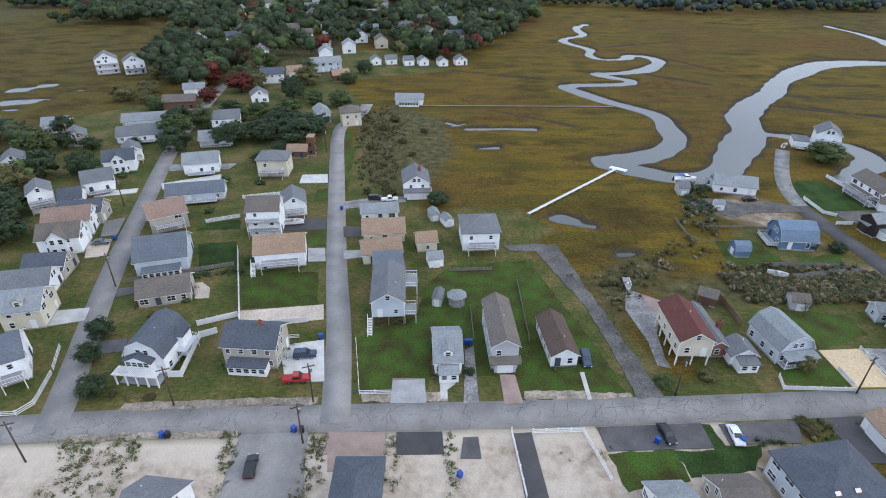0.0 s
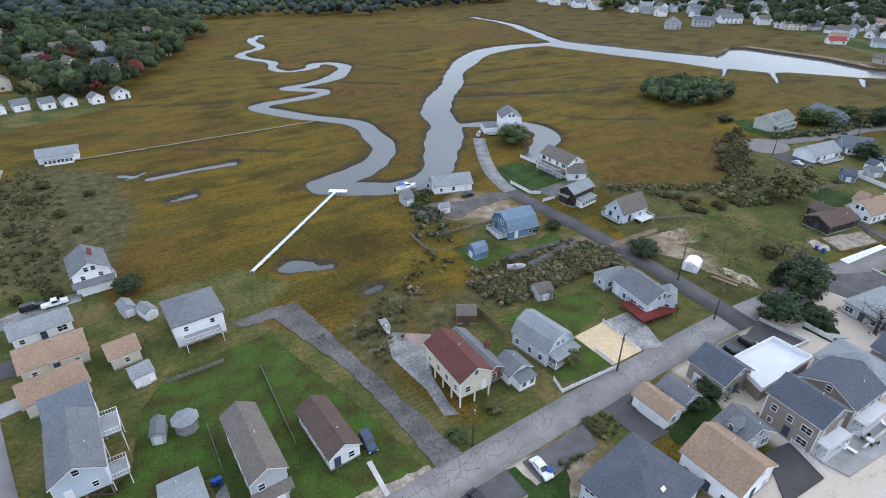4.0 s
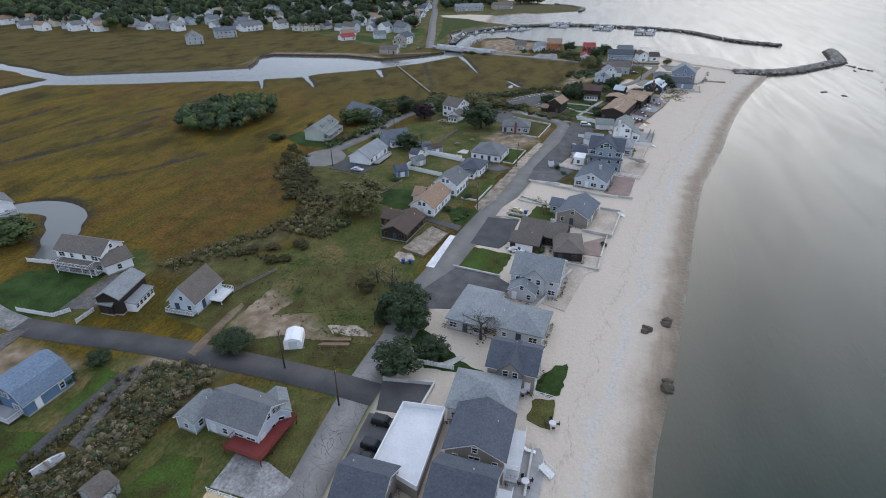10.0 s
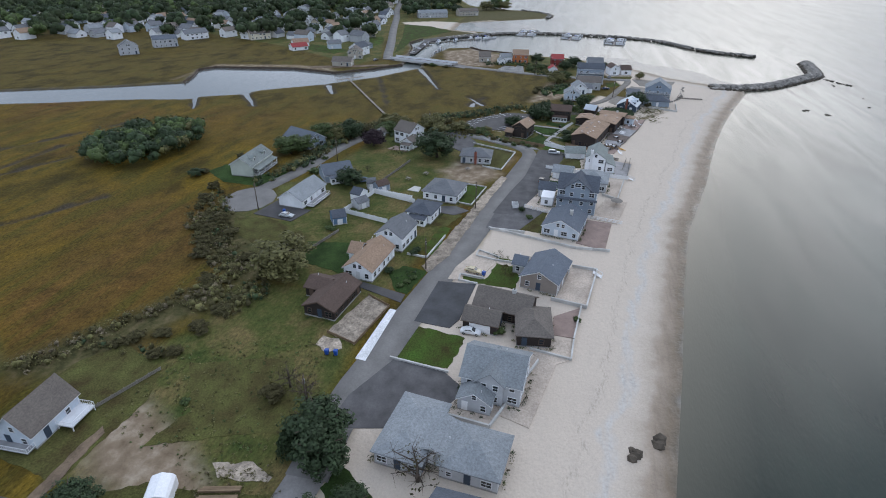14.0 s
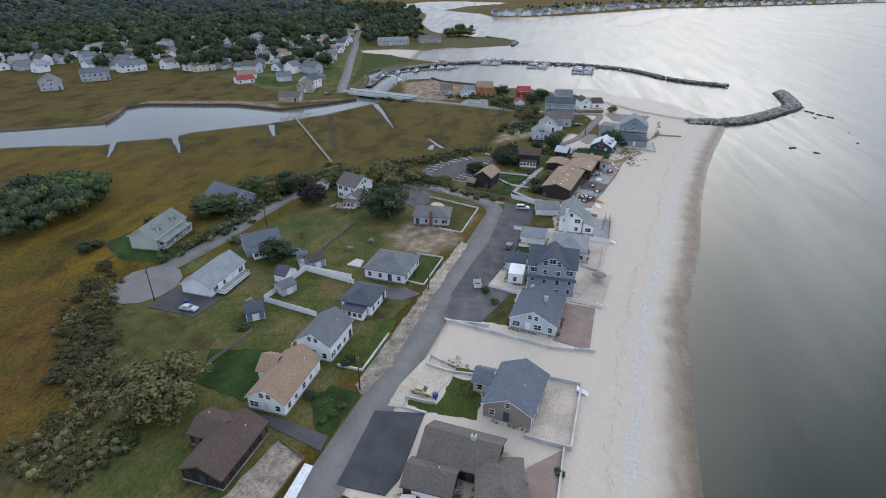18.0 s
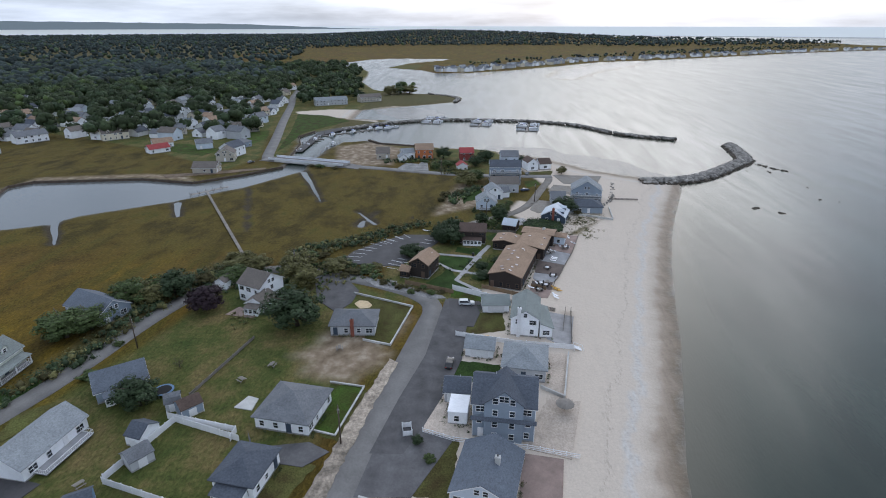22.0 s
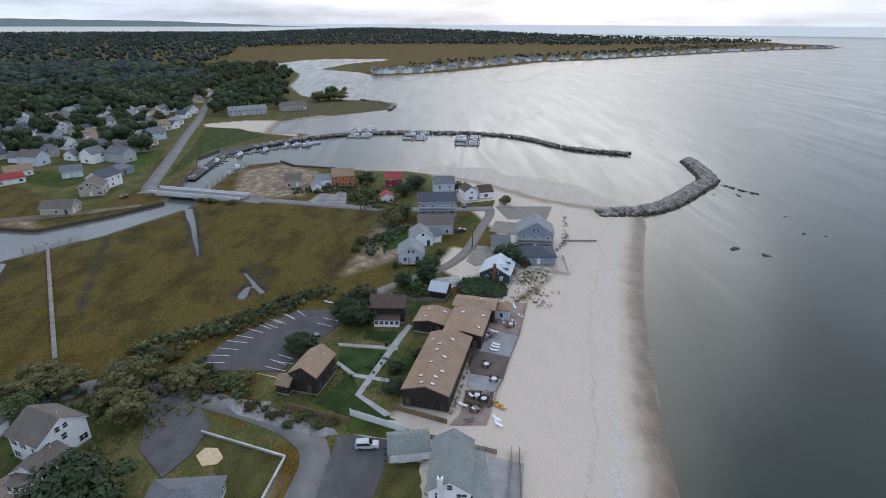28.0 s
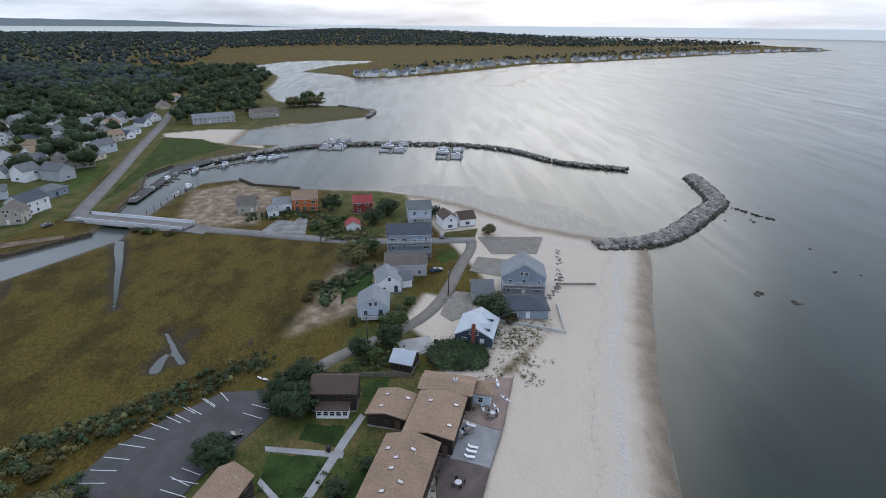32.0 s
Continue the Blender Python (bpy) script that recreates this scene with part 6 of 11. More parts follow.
def kiosk(x, y, ang):
    ob = thing("bin_store", x, y, ang, "white lattice bin enclosure with a grey lid", "enclosure")
    for k, box in enumerate(((-1.3, 1.3, -0.9, -0.85), (-1.3, 1.3, 0.85, 0.9), (-1.3, -1.25, -0.85, 0.85), (1.25, 1.3, -0.85, 0.85))):
        part("panel", Shape().box(*box, 0, 1.3), "trim", ob)
    for a in (-1.3, 1.3):
        for b in (-0.9, 0.9):
            part("post", Shape().box(a - 0.08, a + 0.08, b - 0.08, b + 0.08, 0, 1.5), "trim", ob)


def trampoline(x, y):
    ob = thing("trampoline", x, y, 0, "round garden trampoline with a blue padded rim", "trampoline")
    ring = [(math.cos(i * 0.3927), math.sin(i * 0.3927)) for i in range(16)]
    part("mat", Shape().prism([(1.7 * a, 1.7 * b) for a, b in ring], "z", 0.8, 0.84), "rubber", ob)
    s = Shape().add([(1.7 * a, 1.7 * b, 0.85) for a, b in ring] + [(2.2 * a, 2.2 * b, 0.85) for a, b in ring] + [(2.2 * a, 2.2 * b, 0.78) for a, b in ring] + [(1.7 * a, 1.7 * b, 0.78) for a, b in ring],
                    [(16 * k + i, 16 * k + (i + 1) % 16, 16 * ((k + 1) % 4) + (i + 1) % 16, 16 * ((k + 1) % 4) + i) for k in range(4) for i in range(16)])
    part("rim_pad", s, "wall_blue", ob)
    for i in range(0, 16, 4):
        part("leg", Shape().tube((2.1 * ring[i][0], 2.1 * ring[i][1], 0), (2.1 * ring[i][0], 2.1 * ring[i][1], 0.8), 0.04), "steel", ob)


def log_stack(x, y, ang):
    for k in range(2):
        ob = thing("timber_stack", x + 1.6 * k, y + 0.3 * k, ang, "stack of squared timbers lying on grass", "timber")
        for j in range(3):
            for i in range(2):
                part("beam", Shape().box(-3.4 + 0.3 * j, 3.2, -0.45 + 0.3 * j, -0.18 + 0.3 * j, 0.28 * i, 0.28 * i + 0.26), "wood", ob)


def stone_mesh(rng, r, flat=0.75):
    """One rough boulder of about a dozen corners."""
    g = 1.618
    ico = np.array([(-1, g, 0), (1, g, 0), (-1, -g, 0), (1, -g, 0), (0, -1, g), (0, 1, g), (0, -1, -g), (0, 1, -g), (g, 0, -1), (g, 0, 1), (-g, 0, -1), (-g, 0, 1)]) / 1.9
    f = [(0, 11, 5), (0, 5, 1), (0, 1, 7), (0, 7, 10), (0, 10, 11), (1, 5, 9), (5, 11, 4), (11, 10, 2), (10, 7, 6), (7, 1, 8), (3, 9, 4), (3, 4, 2), (3, 2, 6), (3, 6, 8), (3, 8, 9), (4, 9, 5), (2, 4, 11), (6, 2, 10), (8, 6, 7), (9, 8, 1)]
    return ico * rng.uniform(0.7, 1.25, (12, 1)) * r * np.array([1.2, 1, flat]), f


def sea_rock(x, y):
    rng = np.random.default_rng(int(abs(x * 3 + y * 5)))
    s = Shape()
    big = 1.35 if (394 < x < 404 and y < -90) or (x < 160) else 0.9
    for _ in range(1 if big < 1 else 4):
        v, f = stone_mesh(rng, big * rng.uniform(0.5, 1), 0.6)
        s.add(v + np.array([*rng.normal(0, big * 0.5, 2), -0.45]), f)
    ob = new("boulder", s.mesh("boulder", "rock_dark"))
    ob.location = (x, y, -0.1 if x < 160 else -0.4)
    tagged(ob, "dark weedy boulder standing in shallow water", "rock")


def marina_dock(x, y, ang):
    ob = thing("floating_dock", x, y, ang, "floating timber dock with mooring piles", "dock", "docks of the marina")
    part("walkway", Shape().box(0, 34, -0.9, 0.9, -0.65, -0.25), "wood_grey", ob)
    for i in range(5):
        for side in (-1, 1):
            part("finger", Shape().box(3 + 7 * i, 3.9 + 7 * i, side * 0.9 if side > 0 else -7.5, 7.5 if side > 0 else -0.9, -0.65, -0.3), "wood_grey", ob)
            part("mooring_post", Shape().tube((3.4 + 7 * i, side * 7.6, -3), (3.4 + 7 * i, side * 7.6, 2.2), 0.16), "wood_pole", ob)
    c, s_ = math.cos(radians(ang)), math.sin(radians(ang))
    for i in range(5):
        for side in (-1, 1):
            u, v = 6.2 + 7 * i, side * 5.0
            if (i * 2 + side + int(x)) % 5:
                boat(x + u * c - v * s_, y + u * s_ + v * c, ang + 90 * side, 7 + (i % 3), "cabin" if i % 4 else "open", -0.75)


def pontoon(x0, y0, x1, y1):
    ang, run = math.degrees(math.atan2(y1 - y0, x1 - x0)), math.hypot(x1 - x0, y1 - y0)
    ob = thing("pontoon", x0, y0, ang, "narrow floating pontoon along the harbour wall", "pontoon")
    part("walkway", Shape().box(0, run, -0.8, 0.8, -0.65, -0.25), "wood_grey", ob)
    for i in range(int(run / 6)):
        part("mooring_post", Shape().tube((3 + 6 * i, 1.0, -3), (3 + 6 * i, 1.0, 2.0), 0.15), "wood_pole", ob)
        part("finger", Shape().box(2.5 + 6 * i, 3.2 + 6 * i, -5, -0.8, -0.62, -0.3), "wood_grey", ob)


def bay_line(x0, y0, x1, y1):
    ang, run = math.degrees(math.atan2(y1 - y0, x1 - x0)), math.hypot(x1 - x0, y1 - y0)
    ob = new("bay_line", Shape().box(0, run, -0.06, 0.06, -0.01, 0.012).mesh("bay_line", "canvas_white"))
    ob.matrix_basis = pose(x0, y0, 0.19, 0, 0, ang)
    tagged(ob, "white painted parking bay line on dark asphalt", "marking", "lines of the parking lot", "structure")


def beach_steps(x, y, ang):
    ob = thing("beach_steps", x, y, ang, "white wooden steps from the terrace to the beach", "steps")
    for i in range(6):
        part("tread", Shape().box(0.4 * i, 0.4 * i + 0.42, -0.7, 0.7, 0.75 - 0.17 * i, 0.82 - 0.17 * i), "trim", ob)
    for side in (-0.75, 0.75):
        part("handrail", Shape().tube((0, side, 1.7), (2.5, side, 0.7), 0.05, sides=5), "trim", ob)
        part("post", Shape().box(2.35, 2.45, side - 0.05, side + 0.05, -0.4, 0.75), "trim", ob)
        part("post", Shape().box(0, 0.1, side - 0.05, side + 0.05, -0.1, 1.75), "trim", ob)


def roof_terrace(pts, z):
    ob = thing("roof_terrace", *pts[0], 0, "white flat roof terrace with a solid white parapet", "terrace")
    p = [(a - pts[0][0], b - pts[0][1]) for a, b in pts]
    a = sum(x0 * y1 - x1 * y0 for (x0, y0), (x1, y1) in zip(p, p[1:] + p[:1]))
    part("storey", Shape().prism(p if a > 0 else p[::-1], "z", 0, z), "wall_taupe", ob)
    mid = (sum(q[0] for q in p) / 4, sum(q[1] for q in p) / 4)
    top = [(mid[0] + (x - mid[0]) * 1.02, mid[1] + (y - mid[1]) * 1.02) for x, y in p]
    part("terrace_floor", Shape().prism(top if a > 0 else top[::-1], "z", z, z + 0.12), "deck_white", ob)
    for (ax, ay), (bx, by) in zip(top, top[1:] + top[:1]):
        run, ang = math.hypot(bx - ax, by - ay), math.degrees(math.atan2(by - ay, bx - ax))
        w = part("parapet", Shape().box(0, run, -0.08, 0.08, z, z + 1.05), "trim", ob)
        w.matrix_basis = pose(ax, ay, 0, 0, 0, ang)


# ---- roads ----
ribbon("road_front", "asphalt", [(-170, 58), (-120, 62.5), (-92, 65.9), (-65, 68.6), (-20, 69.2), (31, 69.9), (80, 71.6), (110, 72), (122, 71.2), (133, 70)], 6.4, 0.100, "worn grey asphalt street with dark crack repairs")
ribbon("road_west", "asphalt", [(-70, 67), (-72.5, 78), (-79.5, 102.5), (-85.5, 126), (-91, 152), (-98, 183), (-103.8, 212), (-108, 254), (-112, 300)], 5.6, 0.106, "grey asphalt side street between houses")
ribbon("road_middle", "asphalt", [(-20.6, 68), (-23.5, 95), (-27.4, 117), (-36.4, 182.8), (-42, 224), (-39, 236), (-34, 246), (-33, 262)], 5.4, 0.110, "grey asphalt street running to the marsh")
ribbon("road_creek", "asphalt_dark", [(113, 68), (114.3, 80), (114.8, 95), (114.9, 121), (113.4, 138), (112.6, 153)], 6.0, 0.112, "dark resurfaced asphalt street towards the creek")
ribbon("road_creek_end", "gravel", [(112.8, 150), (115, 164), (122, 180), (135, 202)], 5.0, 0.105, "pale gravel lane to the creek houses")
ribbon("road_beach", "asphalt_mid", [(131, 70), (150, 69.9), (160, 68.1), (176, 65.6), (195, 62), (222, 57), (249, 52.4), (279, 47.4), (293, 45)], 7.4, 0.115, "long grey asphalt street behind the beach houses")
ribbon("road_loop", "asphalt_mid", [(280, 47.2), (296.7, 45.2), (304, 51), (309.5, 61), (314, 72.3), (319, 84), (321, 99), (315, 112), (300, 119.5), (281.6, 124.7), (259.2, 127.8), (240, 133), (228, 138)], 5.8, 0.120, "grey asphalt loop street beside the marsh")
ribbon("road_lane", "asphalt_worn", [(352, 49), (360, 44.5), (365, 41), (369.2, 37.1), (375.7, 29), (382.7, 20.1), (390.6, 13.6), (403.1, 8), (424.8, 1.9), (440.3, -3.6), (448, -4)], 4.0, 0.105, "narrow worn asphalt lane among dunes")
ribbon("road_cross", "asphalt_mid", [(449, -6), (448.5, 12), (448.4, 38), (452.5, 58), (460, 86), (466, 110)], 6.2, 0.110, "grey asphalt street towards the bridge")
ribbon("road_town", "asphalt_mid", [(476, 150), (478, 160), (484, 164), (545, 179), (626, 201), (720, 224), (774, 241), (900, 270)], 7.0, 0.110, "straight grey street into the wooded town")
pad("cul_de_sac", "asphalt_mid", [(229 + 10 * math.cos(i * 0.5236), 134 + 8.5 * math.sin(i * 0.5236)) for i in range(12)], 0.126, "grey asphalt turning circle by the marsh")

# houses west of the middle street
house(-58.2, 85.9, -7, 9, 11, 4.6, 'y', 'white', 'slate', feat='pergola chimneyless', gam=1)
house(-38.8, 86.3, -5, 11.9, 9, 5.4, 'x', 'beige', 'slate', feat='sunroom chimney')
house(-65.5, 107.3, 15, 12.6, 9, 2.8, 'x', 'beige', 'greybrown')
house(-71.6, 122, 15, 13, 13, 4.4, 'x', 'paleblue', 'greyblue', feat='sunroom')
house(-79, 142.4, 29, 10.7, 10, 5, 'x', 'beige', 'brown', feat='deck')
house(-77.2, 160.7, 12, 18.4, 8, 2.8, 'x', 'paleblue', 'greyblue')
house(-83, 182.7, 14, 12.3, 9, 4, 'x', 'white', 'lightgrey', feat='deck')
house(-57.1, 180.4, -0, 11, 9, 6, 'hip', 'cream', 'grey', feat='deck')
house(-52.3, 195.9, 0, 7.7, 6, 2.8, 'x', 'brownwall', 'tan')
house(-47.5, 197.7, 0, 2.9, 4, 7, 'flat', 'brownwall', 'tan')
house(-49.7, 139.1, 4, 9.3, 9, 8, 'x', 'white', 'greybrown', feat='balcony')
house(-44.6, 150.9, 14, 7.5, 9, 4.5, 'y', 'white', 'grey', feat='deck')
house(-42.2, 123.3, 9, 13.3, 10, 4.5, 'x', 'white', 'tan', feat='deck stairs')
house(-85.1, 82.9, 31, 5.6, 11, 5.5, 'x', 'white', 'greyblue', feat='deck')
house(-91.6, 99, 11, 9.1, 10, 5, 'x', 'cream', 'lightgrey', feat='dormer')
house(-97.3, 109.2, 11, 11.2, 10, 3.5, 'x', 'white', 'grey')
house(-97.9, 117.4, 6, 9.9, 9, 3, 'x', 'beige', 'slate')
house(-100.9, 129.5, 12, 10.7, 9, 5, 'x', 'white', 'greybrown')
house(-103.9, 138.7, 14, 12.5, 9, 5, 'x', 'white', 'brown', feat='deck')
house(-104, 145.6, 8, 12.2, 8, 4, 'x', 'beige', 'slate')
house(-120.5, 153, 33, 6.8, 8, 6.5, 'y', 'white', 'grey', feat='balcony')
house(-113.6, 156.3, 20, 6.6, 8, 3, 'x', 'white', 'slate', feat='sunroom')
house(-111, 167.4, 27, 9.3, 9, 4, 'x', 'white', 'grey')
house(-111.5, 183.8, 19, 10.5, 9, 4.5, 'x', 'white', 'slate')
house(-111.5, 192.9, 32, 6.1, 8, 4.5, 'y', 'white', 'grey')
house(-117.8, 213.7, 13, 17.3, 9, 3, 'x', 'white', 'grey')
house(-123.4, 231.3, 14, 18.5, 8, 3, 'x', 'beige', 'lightgrey')
house(-157, 225.4, 16, 10.2, 8, 3, 'x', 'white', 'lightgrey')
house(-140.2, 209, 29, 7.6, 8, 4, 'y', 'beige', 'grey')
house(-146.8, 182, 30, 6.8, 8, 5, 'y', 'white', 'grey')
house(-182.9, 321.1, 26, 12, 9, 8, 'y', 'white', 'grey', feat='balcony')
house(-168.1, 321.3, 28, 11.4, 9, 7, 'y', 'white', 'grey', feat='porch')
house(-127.4, 298.3, 24, 5.8, 7, 5, 'x', 'white', 'grey')
house(-119.2, 276.9, 17, 10.4, 7, 4, 'x', 'white', 'lightgrey')
house(-117.9, 255.4, 10, 15, 8, 4, 'x', 'brownwall', 'greybrown')
house(-87.8, 226.3, 14, 11.9, 9, 5.5, 'x', 'white', 'grey')
house(-86.7, 209.6, 11, 13.1, 8, 3, 'x', 'white', 'lightgrey')
house(-87, 302.4, 12, 12.5, 9, 5, 'x', 'white', 'slate')
house(-77.5, 313.1, 26, 8.7, 8, 4, 'x', 'cream', 'tan')
house(-62.6, 328.3, 18, 18.1, 8, 5.5, 'x', 'paleblue', 'lightgrey')
house(-84.8, 266.3, 20, 8.3, 8, 4, 'y', 'white', 'grey')
house(-50.1, 236.9, 21, 6.4, 9, 5, 'y', 'paleblue', 'lightgrey')
house(-37.3, 233.4, 15, 8.7, 9, 6, 'hip', 'cream', 'greybrown', feat='dormer')
house(-12.8, 263.1, -3, 14, 7, 3, 'x', 'white', 'lightgrey', feat='sunroom')
house(-35.5, 344.5, 15, 6.2, 7, 3.4, 'y', 'white', 'grey')
house(-26.4, 346.1, 14, 6.9, 7, 3.4, 'x', 'white', 'grey')
house(-15.8, 343.4, 15, 6.2, 7, 3.4, 'x', 'white', 'grey')
house(-7, 343.6, 15, 6.3, 7, 3.4, 'y', 'white', 'grey')
house(4.6, 342.4, 15, 6, 7, 3.4, 'y', 'white', 'grey')
house(15.6, 345.6, 12, 7.8, 7, 3.4, 'y', 'white', 'grey')
house(51.4, 447.6, 2, 8.7, 7, 3, 'x', 'white', 'lightgrey')
house(-51.8, 307.6, 22, 10, 8, 3.5, 'x', 'brownwall', 'tan')
house(-103, 338.7, 18, 4.8, 7, 4, 'x', 'white', 'grey')

# houses east of the middle street
house(-8.1, 164.4, 5, 8.7, 11, 5.4, 'y', 'white', 'grey', feat='lean chimney')
house(-18.6, 146.9, 8, 11.6, 6, 2.8, 'x', 'white', 'lightgrey')
house(-16.5, 135.4, 5, 12.2, 9, 3, 'x', 'cream', 'tan', feat='deck')
house(-4.7, 129.2, 8, 5.7, 6, 3, 'x', 'cream', 'tan')
house(-16.5, 124.5, 11, 10.9, 8, 3.1, 'x', 'cream', 'tan')
house(-13.8, 113, 7, 8.4, 9, 6, 'flat', 'paleblue', 'greyblue', feat='deck')
house(-13, 101.7, 2, 7.9, 15, 6.8, 'y', 'paleblue', 'grey', base=2.6, feat='sidedeck2 stairs braces')
house(-1.8, 104, -12, 2.1, 4, 2.2, 'y', 'greywall', 'grey', feat='shed')
gazebo(2.5, 103.3)
house(-0.4, 85.3, 2, 5.9, 12, 3.3, 'x', 'white', 'lightgrey', feat='sunroom dormer')
house(10.7, 88.8, 2, 6, 17, 6.2, 'y', 'greywall', 'greybrown', feat='garage lean')
house(22.6, 88, 4, 6.1, 14, 3.2, 'y', 'white', 'brown2')
house(9.8, 131.8, 3, 10.7, 11, 5.6, 'hip', 'white', 'grey', feat='deck')
house(-2.4, 145.6, 14, 2.8, 4, 2.2, 'y', 'greywall', 'lightgrey', feat='shed')
house(1.4, 141.9, 22, 2.7, 4, 2.2, 'y', 'white', 'lightgrey', feat='shed')
house(-2.4, 120.4, 12, 3.7, 4, 2.6, 'x', 'white', 'lightgrey', feat='shed')
house(48.9, 88.0, -1, 7.6, 14, 6.5, 'y', 'cream', 'redbrown', base=2.5)
house(54.9, 90.8, 1, 5, 15, 3, 'y', 'brick', 'grey', feat='chimneyend')
house(59.2, 84, 1, 6.1, 5, 2.7, 'y', 'white', 'grey', feat='sunroom')
house(69.4, 87.2, 8, 8.8, 10.5, 3.6, 'y', 'paleblue', 'lightgrey', gam=1, feat='porch', pitch=0.86)
house(61.5, 103.5, -31, 4.1, 4, 2.4, 'x', 'brownwall', 'greybrown', feat='shed')
house(81.8, 101.4, -12, 3.8, 4, 2.4, 'x', 'greywall', 'greybrown', feat='shed')
house(100.7, 87.6, -97, 12.5, 9, 3.8, 'x', 'paleblue', 'grey', feat='reddeck')
house(99.5, 96.6, -98, 4.4, 7, 3, 'y', 'paleblue', 'grey2')
house(104, 83, -53, 3.3, 6, 3.4, 'y', 'paleblue', 'grey2')
house(97, 130.9, -96, 10, 10, 3.1, 'y', 'blue', 'bluegrey', gam=1, feat='greydeck', pitch=0.8)
house(79.6, 124.8, -92, 4.1, 4, 2, 'y', 'blue', 'bluegrey', gam=1, feat='shed')
house(131.7, 120.4, -89, 7.6, 11, 3.2, 'y', 'paleblue', 'greybrown', feat='balcony sidedeck', pitch=1.1)
house(126.7, 136.6, 9, 11, 6, 4.6, 'x', 'dark', 'lightgrey', feat='sunroom')
house(124.1, 136.8, -89, 3.9, 6, 3, 'x', 'dark', 'lightgrey')
house(139.8, 157.9, -89, 14.6, 8, 5.4, 'x', 'white', 'greybrown', feat='deck porch')
house(139.6, 150.8, -27, 6.7, 7, 3, 'x', 'white', 'greybrown')
house(152.1, 204.2, -26, 8.8, 10, 7, 'y', 'white', 'grey', feat='balcony')
house(143.9, 207, -22, 5.9, 8, 3, 'flat', 'white', 'grey', feat='garage deck')
house(97.2, 165.4, -16, 13.9, 8, 3, 'x', 'white', 'lightgrey')
house(92.8, 169.2, -63, 3.9, 6, 2.6, 'y', 'paleblue', 'lightgrey')
house(79.2, 163.1, -8, 3.3, 5, 2.8, 'x', 'greywall', 'grey', feat='shed')
house(86.1, 151.6, -15, 3, 3, 2.2, 'x', 'white', 'lightgrey', feat='shed')

# houses between the front street and the beach
house(-14.8, 50.6, -1, 7.8, 14, 4.5, 'hip', 'greywall', 'slate')
house(-44, 49.7, -8, 7.7, 10, 4, 'x', 'white', 'grey')
house(32, 48.7, 1, 6.2, 10, 3, 'x', 'white', 'lightgrey')
house(42.5, 50.1, 1, 7.5, 9, 3, 'x', 'beige', 'greybrown')
house(57.7, 51.8, 8, 15, 13, 5, 'hip', 'paleblue', 'slate', feat='dormer skylight')
house(75.1, 62.4, -88, 8, 5, 3, 'x', 'white', 'tan', feat='garage')
house(73.2, 47.7, -88, 10.9, 11, 4.5, 'x', 'white', 'tan')
house(82.1, 50.7, -98, 6.1, 9, 3.4, 'x', 'greywall', 'grey', feat='dormer')
house(80.8, 62.3, -91, 6.2, 5, 2.8, 'x', 'greywall', 'grey')
house(91.7, 61.6, -92, 8.6, 9, 4.2, 'x', 'taupe', 'slate', feat='garage')
house(93.5, 46.8, -93, 10.3, 9, 6.6, 'x', 'taupe', 'slate', feat='balconyend')
house(104.6, 46.5, -91, 10.9, 11, 5.6, 'y', 'taupe', 'slate', feat='balconyend', pitch=0.5)
house(115.4, 47.9, -90, 13, 11, 3.4, 'hip', 'white', 'lightgrey', feat='chimney')
house(125.7, 43.7, -94, 10.5, 10, 4.6, 'x', 'taupe', 'slate', feat='crossgable')
house(142.6, 55.2, -98, 8.6, 14.4, 3, 'hip', 'greywall', 'lightgrey', pitch=0.42)
house(141.6, 50.4, -98, 8, 7.5, 2.9, 'y', 'greywall', 'lightgrey', pitch=0.36)
house(139.9, 43.8, -97, 10.2, 9.6, 3.1, 'hip', 'greywall', 'lightgrey', feat='chimneygrey', pitch=0.45)
house(159.7, 42.9, -96, 11.9, 11, 5, 'x', 'greywall', 'grey2', feat='crossgable')
house(154.3, 45.6, -96, 6.5, 7, 3, 'y', 'greywall', 'grey2')
house(184.3, 43.8, -100, 13.4, 9, 3, 'x', 'dark', 'greybrown', feat='chimneygrey')
house(177.6, 36.9, -84, 7.6, 11, 3, 'hip', 'dark', 'greybrown')
house(177.7, 48.1, -97, 8.2, 6, 2.8, 'x', 'dark', 'greybrown', feat='garage')
house(200.5, 35.2, -104, 10, 13, 3.4, 'y', 'taupe', 'greyblue', pitch=0.5)
house(204.1, 41.8, -101, 3.3, 5, 2.8, 'x', 'greywall', 'greyblue')
house(230.6, 31, -102, 11.2, 13, 3.2, 'y', 'paleblue', 'greyblue', feat='chimneygrey chimney', pitch=0.5)
house(247.5, 27.5, -95, 12.7, 11, 8.2, 'x', 'bluegrey2', 'slate', feat='bigcross')
house(248.9, 36.8, -95, 4.1, 6, 3, 'flat', 'white', 'whiteroof')
house(255.8, 37.3, -92, 5.5, 6, 3, 'x', 'greywall', 'slate')
house(267.3, 21.8, -97, 10.3, 11, 3.4, 'hip', 'greywall', 'lightgrey')
house(273.8, 32.3, -97, 7.2, 6, 2.7, 'x', 'white', 'lightgrey', feat='garage')
house(288, 20.2, -96, 7.5, 13, 5.4, 'y', 'white', 'greygreen', feat='chimneywhite')
house(287.1, 15.5, -88, 3.4, 12, 3, 'lean', 'white', 'greygreen')
house(297.1, 28.2, -84, 7.8, 6, 2.6, 'x', 'white', 'greygreen', feat='garage')

